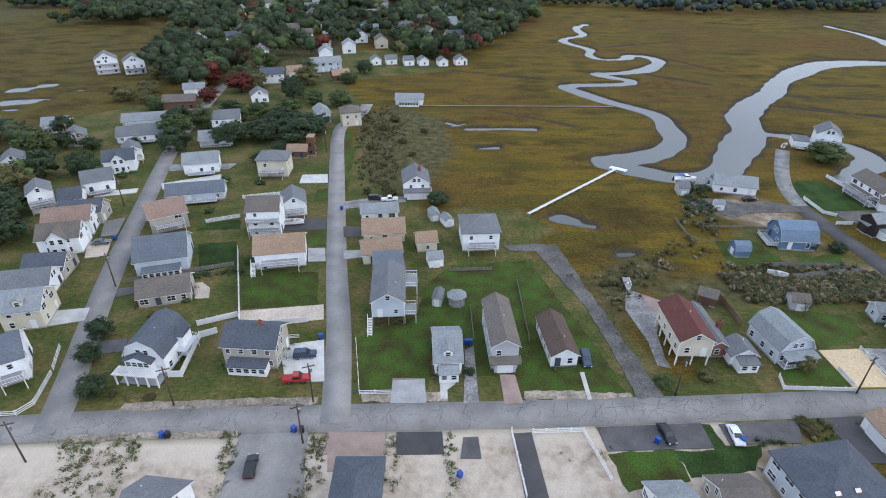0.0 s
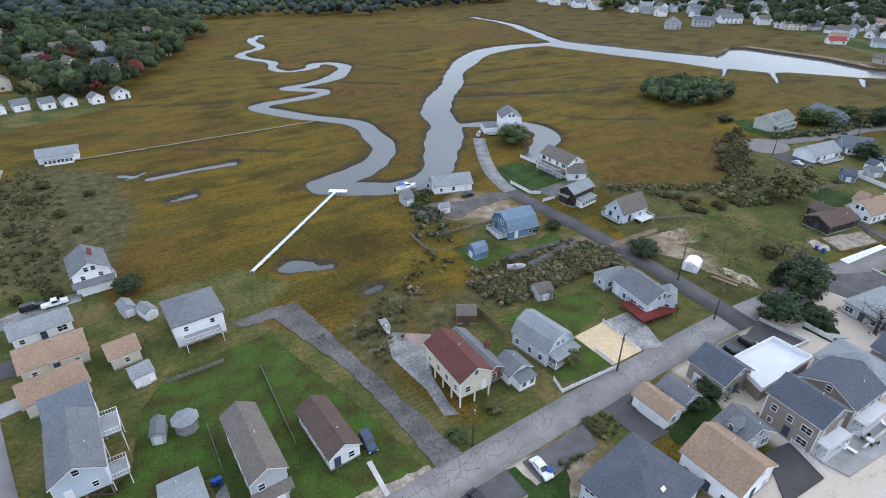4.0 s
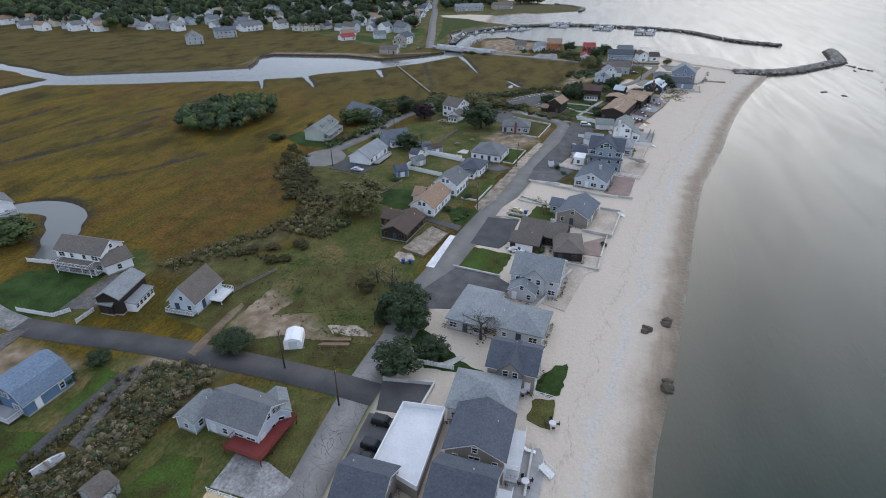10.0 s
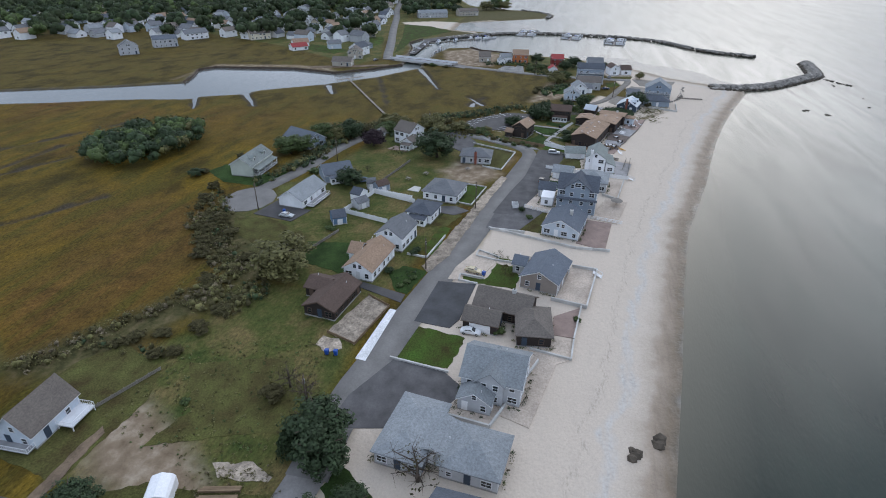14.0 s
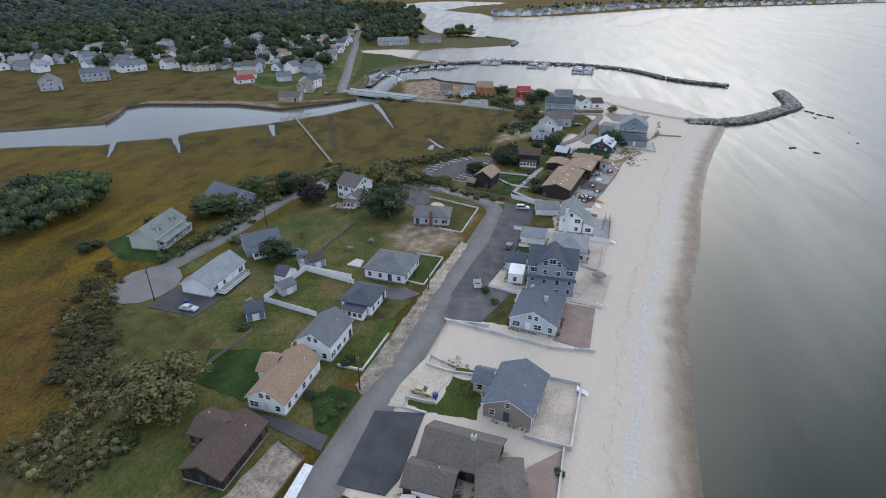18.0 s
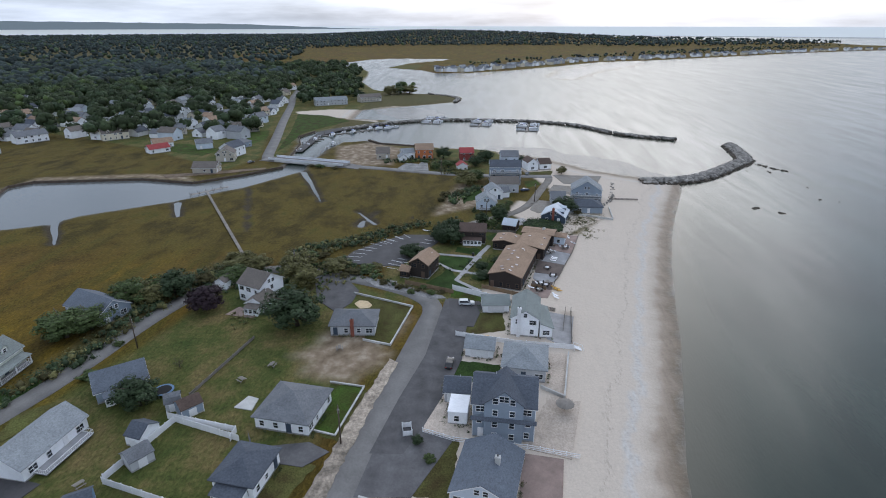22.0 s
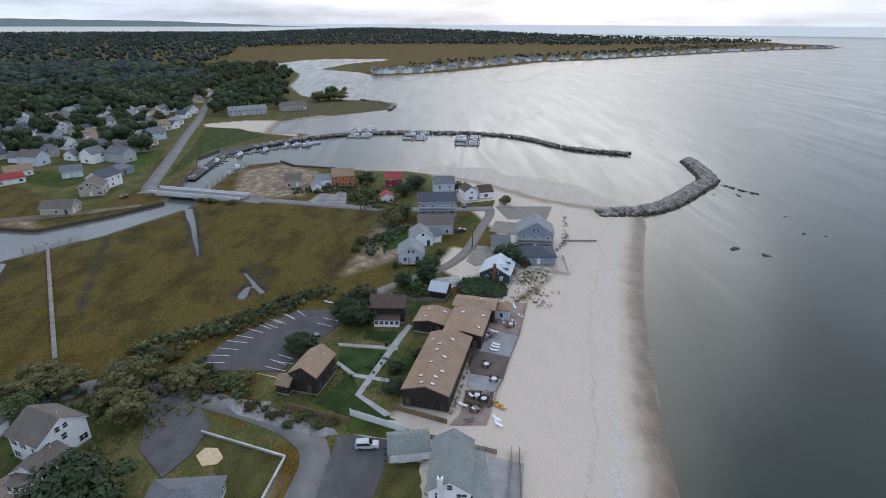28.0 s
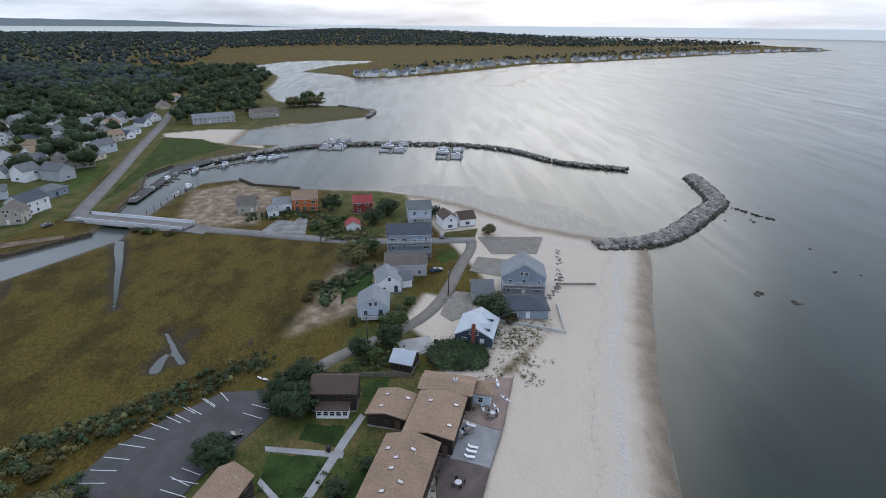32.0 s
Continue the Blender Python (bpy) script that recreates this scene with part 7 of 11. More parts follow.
# houses between the beach street and the marsh
house(178.6, 84.2, -98, 8.2, 13.6, 2.8, 'y', 'dark', 'brown2', pitch=0.45)
house(182.6, 88.5, -98, 6, 6.5, 2.8, 'x', 'dark', 'brown2', pitch=0.45)
house(196.7, 81.1, -97, 8.3, 15, 3.2, 'y', 'white', 'tan', feat='chimneyless')
house(200.3, 85.6, -94, 3.1, 6, 3.2, 'x', 'white', 'tan')
house(211.6, 78.0, -99, 8.4, 11, 4.4, 'y', 'white', 'grey', feat='stairs')
house(229.4, 74.2, -99, 8.2, 9.6, 3.2, 'hip', 'white', 'slate', feat='sunroom chimney')
house(247.2, 71.2, -99, 12.2, 12, 3, 'hip', 'white', 'grey')
house(283.6, 66.1, -87, 12.2, 9, 3, 'hip', 'greywall', 'grey', feat='chimneyred')
house(300.1, 97.9, -115, 9, 10, 5.6, 'x', 'white', 'greybrown')
house(293.6, 95.7, -100, 6, 7, 2.8, 'y', 'white', 'greybrown', feat='sunroom')
house(254.6, 146.6, -0, 16.2, 9, 4.4, 'x', 'greygreenwall', 'greygreen', feat='porch dormer')
house(286.6, 140, -114, 15.8, 10, 3.2, 'x', 'bluegrey2', 'greyblue')
house(233.5, 116.8, -7, 15.7, 9, 3, 'x', 'white', 'lightgrey', feat='greydeck')
house(254.1, 113.2, -52, 10.7, 9, 3, 'x', 'bluegrey2', 'greyblue', feat='sunroom')
house(220.2, 99.2, -56, 4.1, 5, 2.4, 'x', 'blue', 'slate', feat='shed')
house(238, 98.7, -104, 3.6, 5, 2.4, 'x', 'white', 'slate', feat='shed')
house(232, 96.2, -35, 4.3, 4, 2.2, 'x', 'greywall', 'grey', feat='shed')
house(246.7, 93.7, -42, 4.4, 4, 2.4, 'x', 'bluegrey2', 'brown2', feat='shed')
house(247.8, 97.7, -63, 3, 3, 2.2, 'x', 'greywall', 'grey', gam=1, feat='shed')
house(306.6, 111.7, -104, 3.9, 6, 2.6, 'y', 'white', 'greybrown', feat='shed')

# resort and the houses by the inlet
house(321.2, 21.6, -106, 10.6, 25.2, 4.7, 'y', 'dark', 'tan', feat='skylights', pitch=0.3)
house(340.4, 13.6, -106, 10.2, 13.6, 4.3, 'y', 'dark', 'tan', feat='skylight', pitch=0.16)
house(345.4, 22.8, -106, 8.6, 8.6, 3.3, 'y', 'dark', 'tan', feat='skylight', pitch=0.2)
house(350.4, 10.6, -106, 12, 6.6, 4.6, 'x', 'dark', 'tan', feat='chimneygrey chimney', pitch=0.2)
house(350.2, 2.8, -106, 4.2, 4.4, 3.2, 'hip', 'paleblue', 'tan', pitch=0.5)
house(320.7, 50.9, -107, 6.9, 10, 5, 'y', 'dark', 'tan')
house(317.6, 56.4, -107, 3.1, 4, 2.6, 'x', 'dark', 'tan')
house(350.7, 35.2, -93, 10, 7, 5, 'x', 'dark', 'brown2', feat='sunroom')
house(377.6, 1.1, -107, 10.2, 11, 3.2, 'y', 'navy', 'metal', feat='chimneyred dormer', pitch=0.55)
house(364, 20.3, -110, 5.4, 6, 2.8, 'x', 'dark', 'metal')
house(390.5, -12.6, -92, 16.2, 9, 3, 'hip', 'bluegrey2', 'slate')
house(406.7, -16.5, -97, 14, 10, 6.2, 'y', 'bluegrey2', 'lightgrey', feat='balcony')
house(401.6, -2.9, -92, 6.7, 9, 2.8, 'x', 'greywall', 'grey')
house(393, 29.9, -88, 9.3, 9, 3.6, 'y', 'paleblue', 'lightgrey', feat='deck')
house(408.1, 26.4, -80, 7.8, 9, 4, 'y', 'white', 'lightgrey')
house(410.1, 21.2, -71, 3.4, 6, 3, 'x', 'white', 'grey')
house(420.3, 20.9, -87, 14.3, 9, 4.5, 'x', 'greywall', 'greybrown')
house(436.3, 19.9, -88, 16.4, 9, 9, 'x', 'bluegrey2', 'slate', feat='balcony')
house(473.9, 16, -84, 10.3, 9, 6, 'x', 'paleblue', 'grey', feat='deck')
house(464.8, 4.5, -73, 6.4, 9, 5, 'y', 'white', 'brown2')
house(468.2, -3.2, -74, 7, 8, 3.4, 'x', 'white', 'brown2')
house(490.4, 67, -83, 11.1, 9, 6, 'x', 'orange', 'tan')
house(486.8, 41.1, -81, 8.5, 8, 5, 'x', 'redwall', 'redroof')
house(462.9, 43, -79, 5.9, 6, 2.6, 'y', 'white', 'redroof', feat='garage')
house(480.3, 79.2, -73, 4.7, 7, 3, 'y', 'white', 'lightgrey')
house(488.6, 77.2, -68, 7.9, 7, 4, 'x', 'white', 'lightgrey')
house(489.1, 92.3, -81, 8.3, 10, 3.6, 'x', 'beige', 'greybrown')

# houses over the bridge
house(447.4, 184.2, -85, 13.6, 9, 3.2, 'x', 'beige', 'greybrown')
house(475.8, 185.4, -76, 10.8, 10, 5, 'y', 'beige', 'greybrown')
house(488.8, 186.9, -12, 13.8, 10, 6, 'x', 'white', 'slate')
house(512, 245.2, -51, 12.9, 9, 3.2, 'x', 'white', 'tan')
house(509, 215, -57, 10.3, 8, 4, 'x', 'paleblue', 'grey')
house(513.6, 192.5, -21, 12.9, 9, 3.5, 'hip', 'bluegrey2', 'grey')
house(557.7, 259.3, -66, 14.5, 9, 5, 'x', 'beige', 'grey')
house(566.9, 230.7, -59, 9.3, 8, 4, 'x', 'white', 'slate')
house(570.3, 212.3, -57, 20.9, 9, 5, 'x', 'beige', 'greybrown', feat='dormer')
house(625.4, 307.5, -49, 16.1, 9, 4.5, 'x', 'cream', 'grey')
house(632.9, 295.3, -31, 12.9, 9, 6, 'y', 'white', 'grey')
house(634.8, 278.7, -32, 13.2, 8, 4.5, 'x', 'white', 'slate')
house(637.7, 254.6, -23, 19.8, 9, 4.5, 'x', 'beige', 'grey')
house(643.3, 231.4, -35, 22.7, 10, 5, 'x', 'cream', 'tan')
house(730.9, 237.9, -13, 13.8, 7, 4, 'y', 'white', 'grey')
house(726.1, 185.3, -62, 34.5, 10, 5, 'x', 'greywall', 'grey2')
house(755, 150.7, -55, 25.4, 10, 5, 'x', 'beige', 'greybrown')
house(445.9, 349.9, -47, 13.4, 9, 6, 'y', 'greywall', 'grey')
house(481.2, 345.2, -44, 18.4, 9, 6, 'x', 'greywall', 'greyblue')
house(521.7, 345.7, -32, 20.8, 10, 5, 'x', 'white', 'grey')
house(525.9, 376.3, -29, 10.4, 8, 4, 'y', 'white', 'grey')
house(536, 294, -43, 17.9, 10, 5, 'x', 'cream', 'greybrown', feat='dormer')
house(495.2, 239, -40, 13.2, 8, 3, 'x', 'white', 'redroof')

# lots, drives and lawns
pad('driveway', 'concrete', [(-35.2, 88.9), (-26.2, 90.6), (-24.2, 78.3), (-31.7, 78.2)], 0.1245, 'pale concrete driveway beside a street')
pad('driveway', 'sand_lot', [(-46.9, 100.8), (-28.3, 103.0), (-27.4, 97.5), (-45.2, 94.8)], 0.125, 'beige gravel strip behind a white fence')
pad('lawn', 'lawn', [(-50.7, 115.8), (-32.1, 117.0), (-29.6, 103.4), (-46.7, 101.6)], 0.0464, 'trimmed green lawn inside a white fence')
pad('driveway', 'asphalt_old', [(-73.6, 90.6), (-67.8, 91.5), (-66.4, 87.5), (-71.6, 86.6)], 0.1255, 'old asphalt drive beside a house')
pad('driveway', 'concrete', [(-89.8, 101.1), (-81.1, 102.4), (-79.9, 97.7), (-86.8, 95.8)], 0.126, 'concrete drive beside a yellow house')
pad('driveway', 'asphalt_old', [(-78.5, 109.8), (-74.6, 110.7), (-73.9, 107.9), (-77.1, 106.1)], 0.1265, 'old asphalt drive beside a ranch house')
pad('patio', 'sand_lot', [(-61.3, 112.0), (-59.3, 112.4), (-56.6, 110.0), (-55.5, 105.9), (-58.6, 105.5)], 0.127, 'sandy patio beside a ranch house')
pad('driveway', 'asphalt_dark', [(-47.2, 145.3), (-34.5, 146.0), (-33.3, 138.7), (-45.6, 138.1)], 0.1275, 'dark asphalt drive with a parked boat')
pad('driveway', 'concrete', [(-47.6, 177.8), (-38.9, 178.3), (-37.8, 171.2), (-47.2, 170.7)], 0.128, 'pale concrete drive')
pad('driveway', 'gravel', [(-30.6, 156.6), (-23.4, 159.0), (-10.9, 160.6), (-11.1, 156.5), (-21.3, 155.0), (-30.1, 152.6)], 0.1285, 'gravel drive beside a white house')
pad('driveway', 'gravel', [(-96.6, 186.9), (-72.9, 188.0), (-74.3, 182.8), (-94.2, 180.8)], 0.129, 'gravel drive between houses')
pad('gravel_drive', 'gravel_dark', [(16.1, 129.6), (25.8, 130.2), (31.2, 129.5), (33.0, 119.3), (34.6, 107.8), (36.1, 100), (37.3, 91), (38.8, 82.3), (40.4, 73.2), (35.2, 73.1), (34.4, 82.3), (33.7, 91), (32.5, 100), (30.6, 107.8), (27.3, 118), (25, 126.2), (18.5, 126.4)], 0.1305, 'worn pale gravel lane along the marsh')
pad('driveway', 'paver', [(9.9, 79.7), (12.9, 79.6), (13.5, 72.1), (10.0, 72.1)], 0.13, 'red-brown paved drive of a tall house')
pad('driveway', 'paver_grey', [(-11.0, 78.4), (-4.8, 78.6), (-4.5, 72.5), (-11.2, 72.5)], 0.1305, 'grey-brown parking patch')
pad('driveway', 'gravel', [(3.6, 87.0), (5.4, 88.4), (5.3, 72.4), (2.4, 72.3)], 0.131, 'gravel drive beside a cottage')
pad('path', 'concrete', [(25.9, 80.1), (26.8, 80.1), (26.5, 72.9), (25.7, 72.8)], 0.1315, 'narrow concrete garden path')
pad('path', 'concrete', [(-1.9, 77.4), (1.2, 78.5), (1.1, 77.3), (-0.5, 75.9), (-0.5, 73.6), (-1.8, 73.6)], 0.132, 'curved concrete path')
pad('gravel_drive', 'gravel', [(44.0, 108.7), (46.7, 106.7), (48.8, 99.0), (45.5, 91.6), (44.4, 83.4), (44.7, 80.9), (42.1, 81.9), (42.7, 89.2), (41.3, 100.5)], 0.1325, 'pale gravel yard beside a raised house')
pad('patio', 'paver', [(46.7, 106.7), (51.9, 102.8), (49.8, 98.3), (47.0, 100.8)], 0.133, 'pinkish paved patio')
pad('sand_lot', 'sand_yellow', [(86.6, 86.3), (86.7, 75.2), (77.9, 75.3), (77.7, 85.9)], 0.1335, 'yellow sand lot edged by white rails')
pad('gravel_lot', 'gravel', [(87.4, 86.4), (94.4, 86.1), (94.0, 79.9), (91.5, 73.8), (86.9, 74.9)], 0.134, 'grey gravel parking lot')
pad('driveway', 'gravel_dark', [(75.4, 157.1), (88.0, 145.5), (94.0, 148.1), (113.0, 149.4), (108.4, 155.5), (94.6, 155.1), (86.3, 158.6)], 0.1345, 'bare trodden yard beside the creek house')
pad('lawn', 'lawn_deep', [(113.3, 163.4), (117.7, 148.7), (138.8, 150.9), (135.3, 163.3), (131.4, 171.6), (124.0, 172.9)], 0.0468, 'deep green lawn by the lagoon')
pad('driveway', 'gravel_dark', [(120.4, 149.5), (135.5, 149.0), (138.2, 143.4), (122.1, 141.7)], 0.135, 'dark gravel drive')
pad('path', 'dirt', [(114.4, 110.5), (127.7, 110.5), (133.4, 109.9), (132.0, 108.3), (126.2, 108.3), (113.8, 108.5)], 0.1355, 'trodden sandy path')
pad('lawn', 'lawn', [(76.2, 131.7), (87.5, 131.0), (90.2, 119.6), (106.7, 125.2), (105.8, 119.6), (84.2, 117.0), (74.8, 118.9)], 0.0472, 'green lawn round a blue house')
pad('lawn', 'lawn', [(67.7, 98.7), (77.5, 100.5), (91.1, 97.6), (92.0, 91.2), (79.5, 86.3), (73.3, 85.1), (73.6, 94.3)], 0.0476, 'green back lawn of a grey house')
pad('lawn', 'lawn', [(78.8, 85.6), (78.6, 75.9), (65.8, 76.6), (65.5, 81.0), (74.0, 82.5)], 0.048, 'green front lawn with a white rail')
pad('lawn', 'lawn_dry', [(92.7, 80.2), (107.8, 82.3), (110.2, 76.4), (92.2, 74.6)], 0.0484, 'mown lawn with mower stripes')
pad('lawn', 'lawn_dry', [(132.0, 129.6), (147.3, 127.4), (154.4, 121.6), (149.2, 109.5), (141.4, 106.3), (121.4, 108.4), (124.7, 124.9)], 0.0488, 'green lawn round a steep-roofed house')
pad('lawn', 'lawn_dry', [(151.8, 104.7), (158.2, 84.7), (139.3, 75.9), (136.5, 86.7), (131.1, 100.1), (140.3, 97.0)], 0.0492, 'bright patchy meadow grass')
pad('gravel_lot', 'rubble', [(130.5, 86.3), (132.0, 80.2), (130.2, 75.2), (128.9, 75.9), (128.2, 83.8)], 0.06, 'grey gravel patch in a vacant lot')
pad('lawn', 'lawn_dry', [(120.3, 103.7), (124.9, 94.4), (125.2, 87.0), (126.7, 75.0), (120.9, 74.8), (118.4, 76.0), (116.5, 97.0)], 0.0496, 'weedy green verge of a vacant lot')
pad('lawn', 'lawn', [(-19.7, 90.9), (-16.8, 93.7), (-7.0, 98.5), (-3.8, 111.9), (2.1, 119.6), (22.2, 121.6), (27.5, 101.3), (32.3, 83.2), (33.5, 73.9), (26.8, 73.2), (14.0, 72.5), (13.3, 79.5), (5.0, 79.1), (3.4, 90.6), (-3.3, 90.7), (-3.9, 75.9), (-16.7, 74.9)], 0.05, 'broad mown green lawn round several houses')

# beach side lots
pad('driveway', 'asphalt', [(-36.7, 65.7), (-25.1, 66.1), (-23.6, 53.3), (-36.7, 53.5)], 0.1365, 'wide pale asphalt forecourt')
pad('driveway', 'paver', [(-21.4, 66.0), (-11.6, 65.9), (-11.1, 61.2), (-21.7, 61.4)], 0.137, 'pink paved forecourt')
pad('driveway', 'asphalt_dark', [(-9.7, 65.8), (-1.7, 65.8), (-1.5, 61.1), (-9.5, 61.1)], 0.1375, 'dark asphalt parking patch')
pad('driveway', 'asphalt_dark', [(10.7, 65.2), (13.9, 65.4), (14.6, 52.7), (10.9, 52.7)], 0.138, 'asphalt drive along a white fence')
pad('driveway', 'asphalt_old', [(25.7, 66.4), (44.6, 67.0), (44.6, 61.6), (26.2, 61.2)], 0.1385, 'old asphalt forecourt with parked car')
pad('lawn', 'lawn', [(26.2, 60.9), (37.6, 61.5), (38.0, 55.5), (27.2, 53.7)], 0.0504, 'small green front lawn')
pad('lawn', 'lawn_deep', [(37.7, 61.0), (44.6, 61.3), (44.5, 66.7), (46.2, 66.9), (46.9, 62.0), (53.3, 62.1), (49.6, 56.9), (38.5, 56.0)], 0.0508, 'deep green lawn between forecourts')
pad('driveway', 'asphalt_old', [(47.7, 66.7), (62.4, 67.2), (60.4, 62.4), (47.7, 62.2)], 0.139, 'asphalt forecourt with parked small car')
pad('driveway', 'asphalt_old', [(1.9, 64.5), (4.5, 64.6), (4.7, 60.1), (1.2, 60.2)], 0.1395, 'worn asphalt patch in sand')
pad('driveway', 'asphalt_dark', [(67.0, 67.7), (74.5, 68.2), (73.6, 58.0), (68.3, 58.1)], 0.14, 'dark asphalt forecourt of a long garage')
pad('lawn', 'lawn_deep', [(83.1, 61.9), (87.8, 60.2), (84.9, 53.6), (79.3, 54.5), (72.2, 55.3), (73.0, 57.6)], 0.0512, 'shaded green lawn between houses')
pad('patio', 'asphalt_dark', [(83.7, 46.7), (89.2, 45.6), (86.8, 38.7), (77.0, 39.3)], 0.1405, 'dark grey roof terrace edged by a white rail')
pad('driveway', 'asphalt_dark', [(117.1, 68.3), (118.4, 58.2), (110.1, 59.2), (109.5, 66.8)], 0.141, 'dark fenced parking lot')
pad('driveway', 'asphalt_old', [(108.5, 67.8), (108.2, 60.8), (97.1, 62.0), (97.5, 68.0)], 0.1415, 'asphalt parking in front of a terrace')
pad('patio', 'paver_grey', [(106.9, 41.7), (108.3, 36.8), (105.2, 35.5), (90.7, 36.7), (89.5, 40.9)], 0.142, 'pale concrete beach terrace')
pad('lawn', 'lawn_dry', [(120.0, 39.1), (120.3, 35.3), (112.9, 35.7), (114.0, 40.1)], 0.0516, 'small dry lawn behind the beach wall')
pad('lawn', 'lawn_deep', [(122.3, 40.5), (130.1, 36.1), (131.3, 33.6), (122.2, 34.3), (120.8, 36.4)], 0.052, 'narrow deep green lawn strip')
pad('lawn', 'lawn', [(-39.5, 226.0), (-36.6, 227.0), (-31.6, 194.4), (-31.1, 173.3), (-30.0, 163.0), (-32.4, 162.5), (-34.2, 190.0)], 0.0528, 'green roadside verge beside the marsh')
pad('lawn', 'lawn', [(-31.5, 386.0), (-25.8, 426.0), (2.4, 430.0), (22.1, 391.4), (-2.7, 368.0)], 0.0532, 'open green field between trees')
pad('lawn', 'lawn', [(545.3, 215.7), (568.7, 215.5), (576.9, 196.2), (560.4, 190.0), (544.8, 186.0), (524.1, 188.9)], 0.0536, 'green lawns between town houses')
pad('lawn', 'lawn', [(518.2, 220.1), (505.1, 201.9), (486.2, 206.0), (500.0, 238.9), (522.0, 240.0)], 0.054, 'green lawn at the edge of the town')
pad('lawn', 'lawn', [(661.8, 199.3), (653.9, 169.8), (625.4, 143.5), (604.5, 152.0), (568.1, 166.5), (523.7, 163.3), (499.6, 163.5), (576.8, 178.2)], 0.0544, 'mown green bank beside the harbour road')
pad('lawn', 'lawn_deep', [(129.7, 67.0), (135.3, 65.8), (129.3, 57.7), (126.4, 54.9), (123.7, 47.6), (122.7, 61.4)], 0.0524, 'shaded deep green lawn under trees')
pad('path', 'concrete', [(124.0, 59.5), (128.1, 55.3), (127.7, 54.3), (123.9, 57.0)], 0.1425, 'curved pale garden path')
pad('driveway', 'asphalt_old', [(161.8, 64.5), (161.3, 54.3), (155.3, 47.1), (152.5, 44.4), (145.8, 52.3), (143.6, 61.9), (141.5, 71.2), (150.2, 69.9)], 0.143, 'wide asphalt forecourt')
pad('lawn', 'lawn', [(174.3, 63.1), (172.3, 51.1), (161.6, 52.8), (162.4, 65.4)], 0.0528, 'square front lawn with low walls')
pad('driveway', 'asphalt_black', [(193.4, 61.8), (194.2, 52.2), (178.6, 53.6), (175.0, 55.2), (175.7, 63.6)], 0.1435, 'black sealed parking lot with dark bands')
pad('patio', 'paver', [(184.5, 32.5), (189.3, 26.5), (177.3, 27.7), (177.6, 32.8)], 0.144, 'patterned stone beach patio')
pad('patio', 'sand_lot', [(171.3, 37.5), (176.3, 32.3), (176.3, 27.9), (170.0, 28.2), (166.6, 32.9)], 0.1445, 'sandy beach yard behind a wall')
pad('patio', 'sand_lot', [(149.4, 51.9), (147.9, 42.6), (154.9, 41.2), (167.7, 35.1), (168.6, 42.1)], 0.145, 'sandy beach yard behind a low wall')
pad('lawn', 'lawn_dry', [(238.8, 44.0), (242.7, 36.3), (226.1, 37.7), (227.5, 45.7)], 0.0532, 'green fenced front garden')
pad('driveway', 'asphalt_old', [(244.3, 51.9), (252.9, 45.2), (242.6, 37.1), (226.6, 44.3), (226.1, 54.3)], 0.1455, 'asphalt parking verge')
pad('patio', 'sand_lot', [(254.5, 42.6), (258.9, 39.8), (241.1, 36.0), (243.6, 43.9)], 0.146, 'sandy forecourt')
pad('lawn', 'lawn_deep', [(269.4, 37.7), (268.1, 27.4), (260.2, 28.8), (260.8, 39.1)], 0.0536, 'small deep green lawn')
pad('lawn', 'lawn_dry', [(292.3, 38.6), (295.6, 26.4), (284.4, 25.4), (281.0, 38.8)], 0.054, 'green front lawn with stone edge')
pad('patio', 'paver_grey', [(295.4, 12.7), (293.2, 6.2), (276.3, 9.6), (280.9, 15.1)], 0.1465, 'paved beach yard behind a board fence')
pad('patio', 'sand_lot', [(273.8, 15.2), (273.3, 10.3), (256.2, 13.6), (260.5, 18.0)], 0.147, 'sandy beach yard behind a white wall')
pad('patio', 'sand_lot', [(253.5, 18.8), (255.4, 10.5), (237.6, 15.1), (240.1, 23.3)], 0.1475, 'sandy terrace with a straw parasol')
pad('driveway', 'sand_lot', [(211.8, 54.7), (208.8, 48.0), (205.9, 48.5), (199.7, 51.1), (197.2, 56.4), (195.1, 56.7), (195.0, 59.7), (201.3, 58.8)], 0.148, 'pale concrete drive with a parked car')
pad('lawn', 'lawn', [(211.2, 53.7), (208.8, 48.0), (208.3, 41.3), (206.9, 41.4), (207.0, 48.6), (208.8, 53.7)], 0.0544, 'narrow planted strip between white walls')
pad('lawn', 'lawn', [(205.9, 48.5), (205.0, 44.4), (200.9, 42.0), (194.3, 42.1), (194.7, 51.7), (196.0, 56.1), (197.6, 56.1), (197.0, 50.2), (203.4, 48.8)], 0.0548, 'green lawn with a palm')
pad('patio', 'sand_lot', [(208.2, 28.7), (207.4, 22.2), (189.7, 25.1), (191.4, 33.3), (196.6, 31.0)], 0.1485, 'pale sandy beach patio behind a white wall')
pad('patio', 'paver', [(238.6, 24.1), (237.5, 16.6), (219.6, 19.4), (222.2, 27.5), (228.5, 25.5)], 0.149, 'brown paved beach yard')
pad('patio', 'sand_lot', [(239.8, 23.0), (237.6, 15.1), (255.7, 12.1), (256.6, 17.7), (253.4, 18.4)], 0.1495, 'pale concrete beach terrace with a straw parasol')
pad('driveway', 'asphalt_old', [(301.8, 42.7), (299.1, 35.4), (270.1, 36.8), (257.2, 39.9), (244.9, 43.9), (236.9, 47.0), (236.7, 53.5), (253.8, 50.1), (271.2, 45.9)], 0.15, 'asphalt forecourt beside the street')
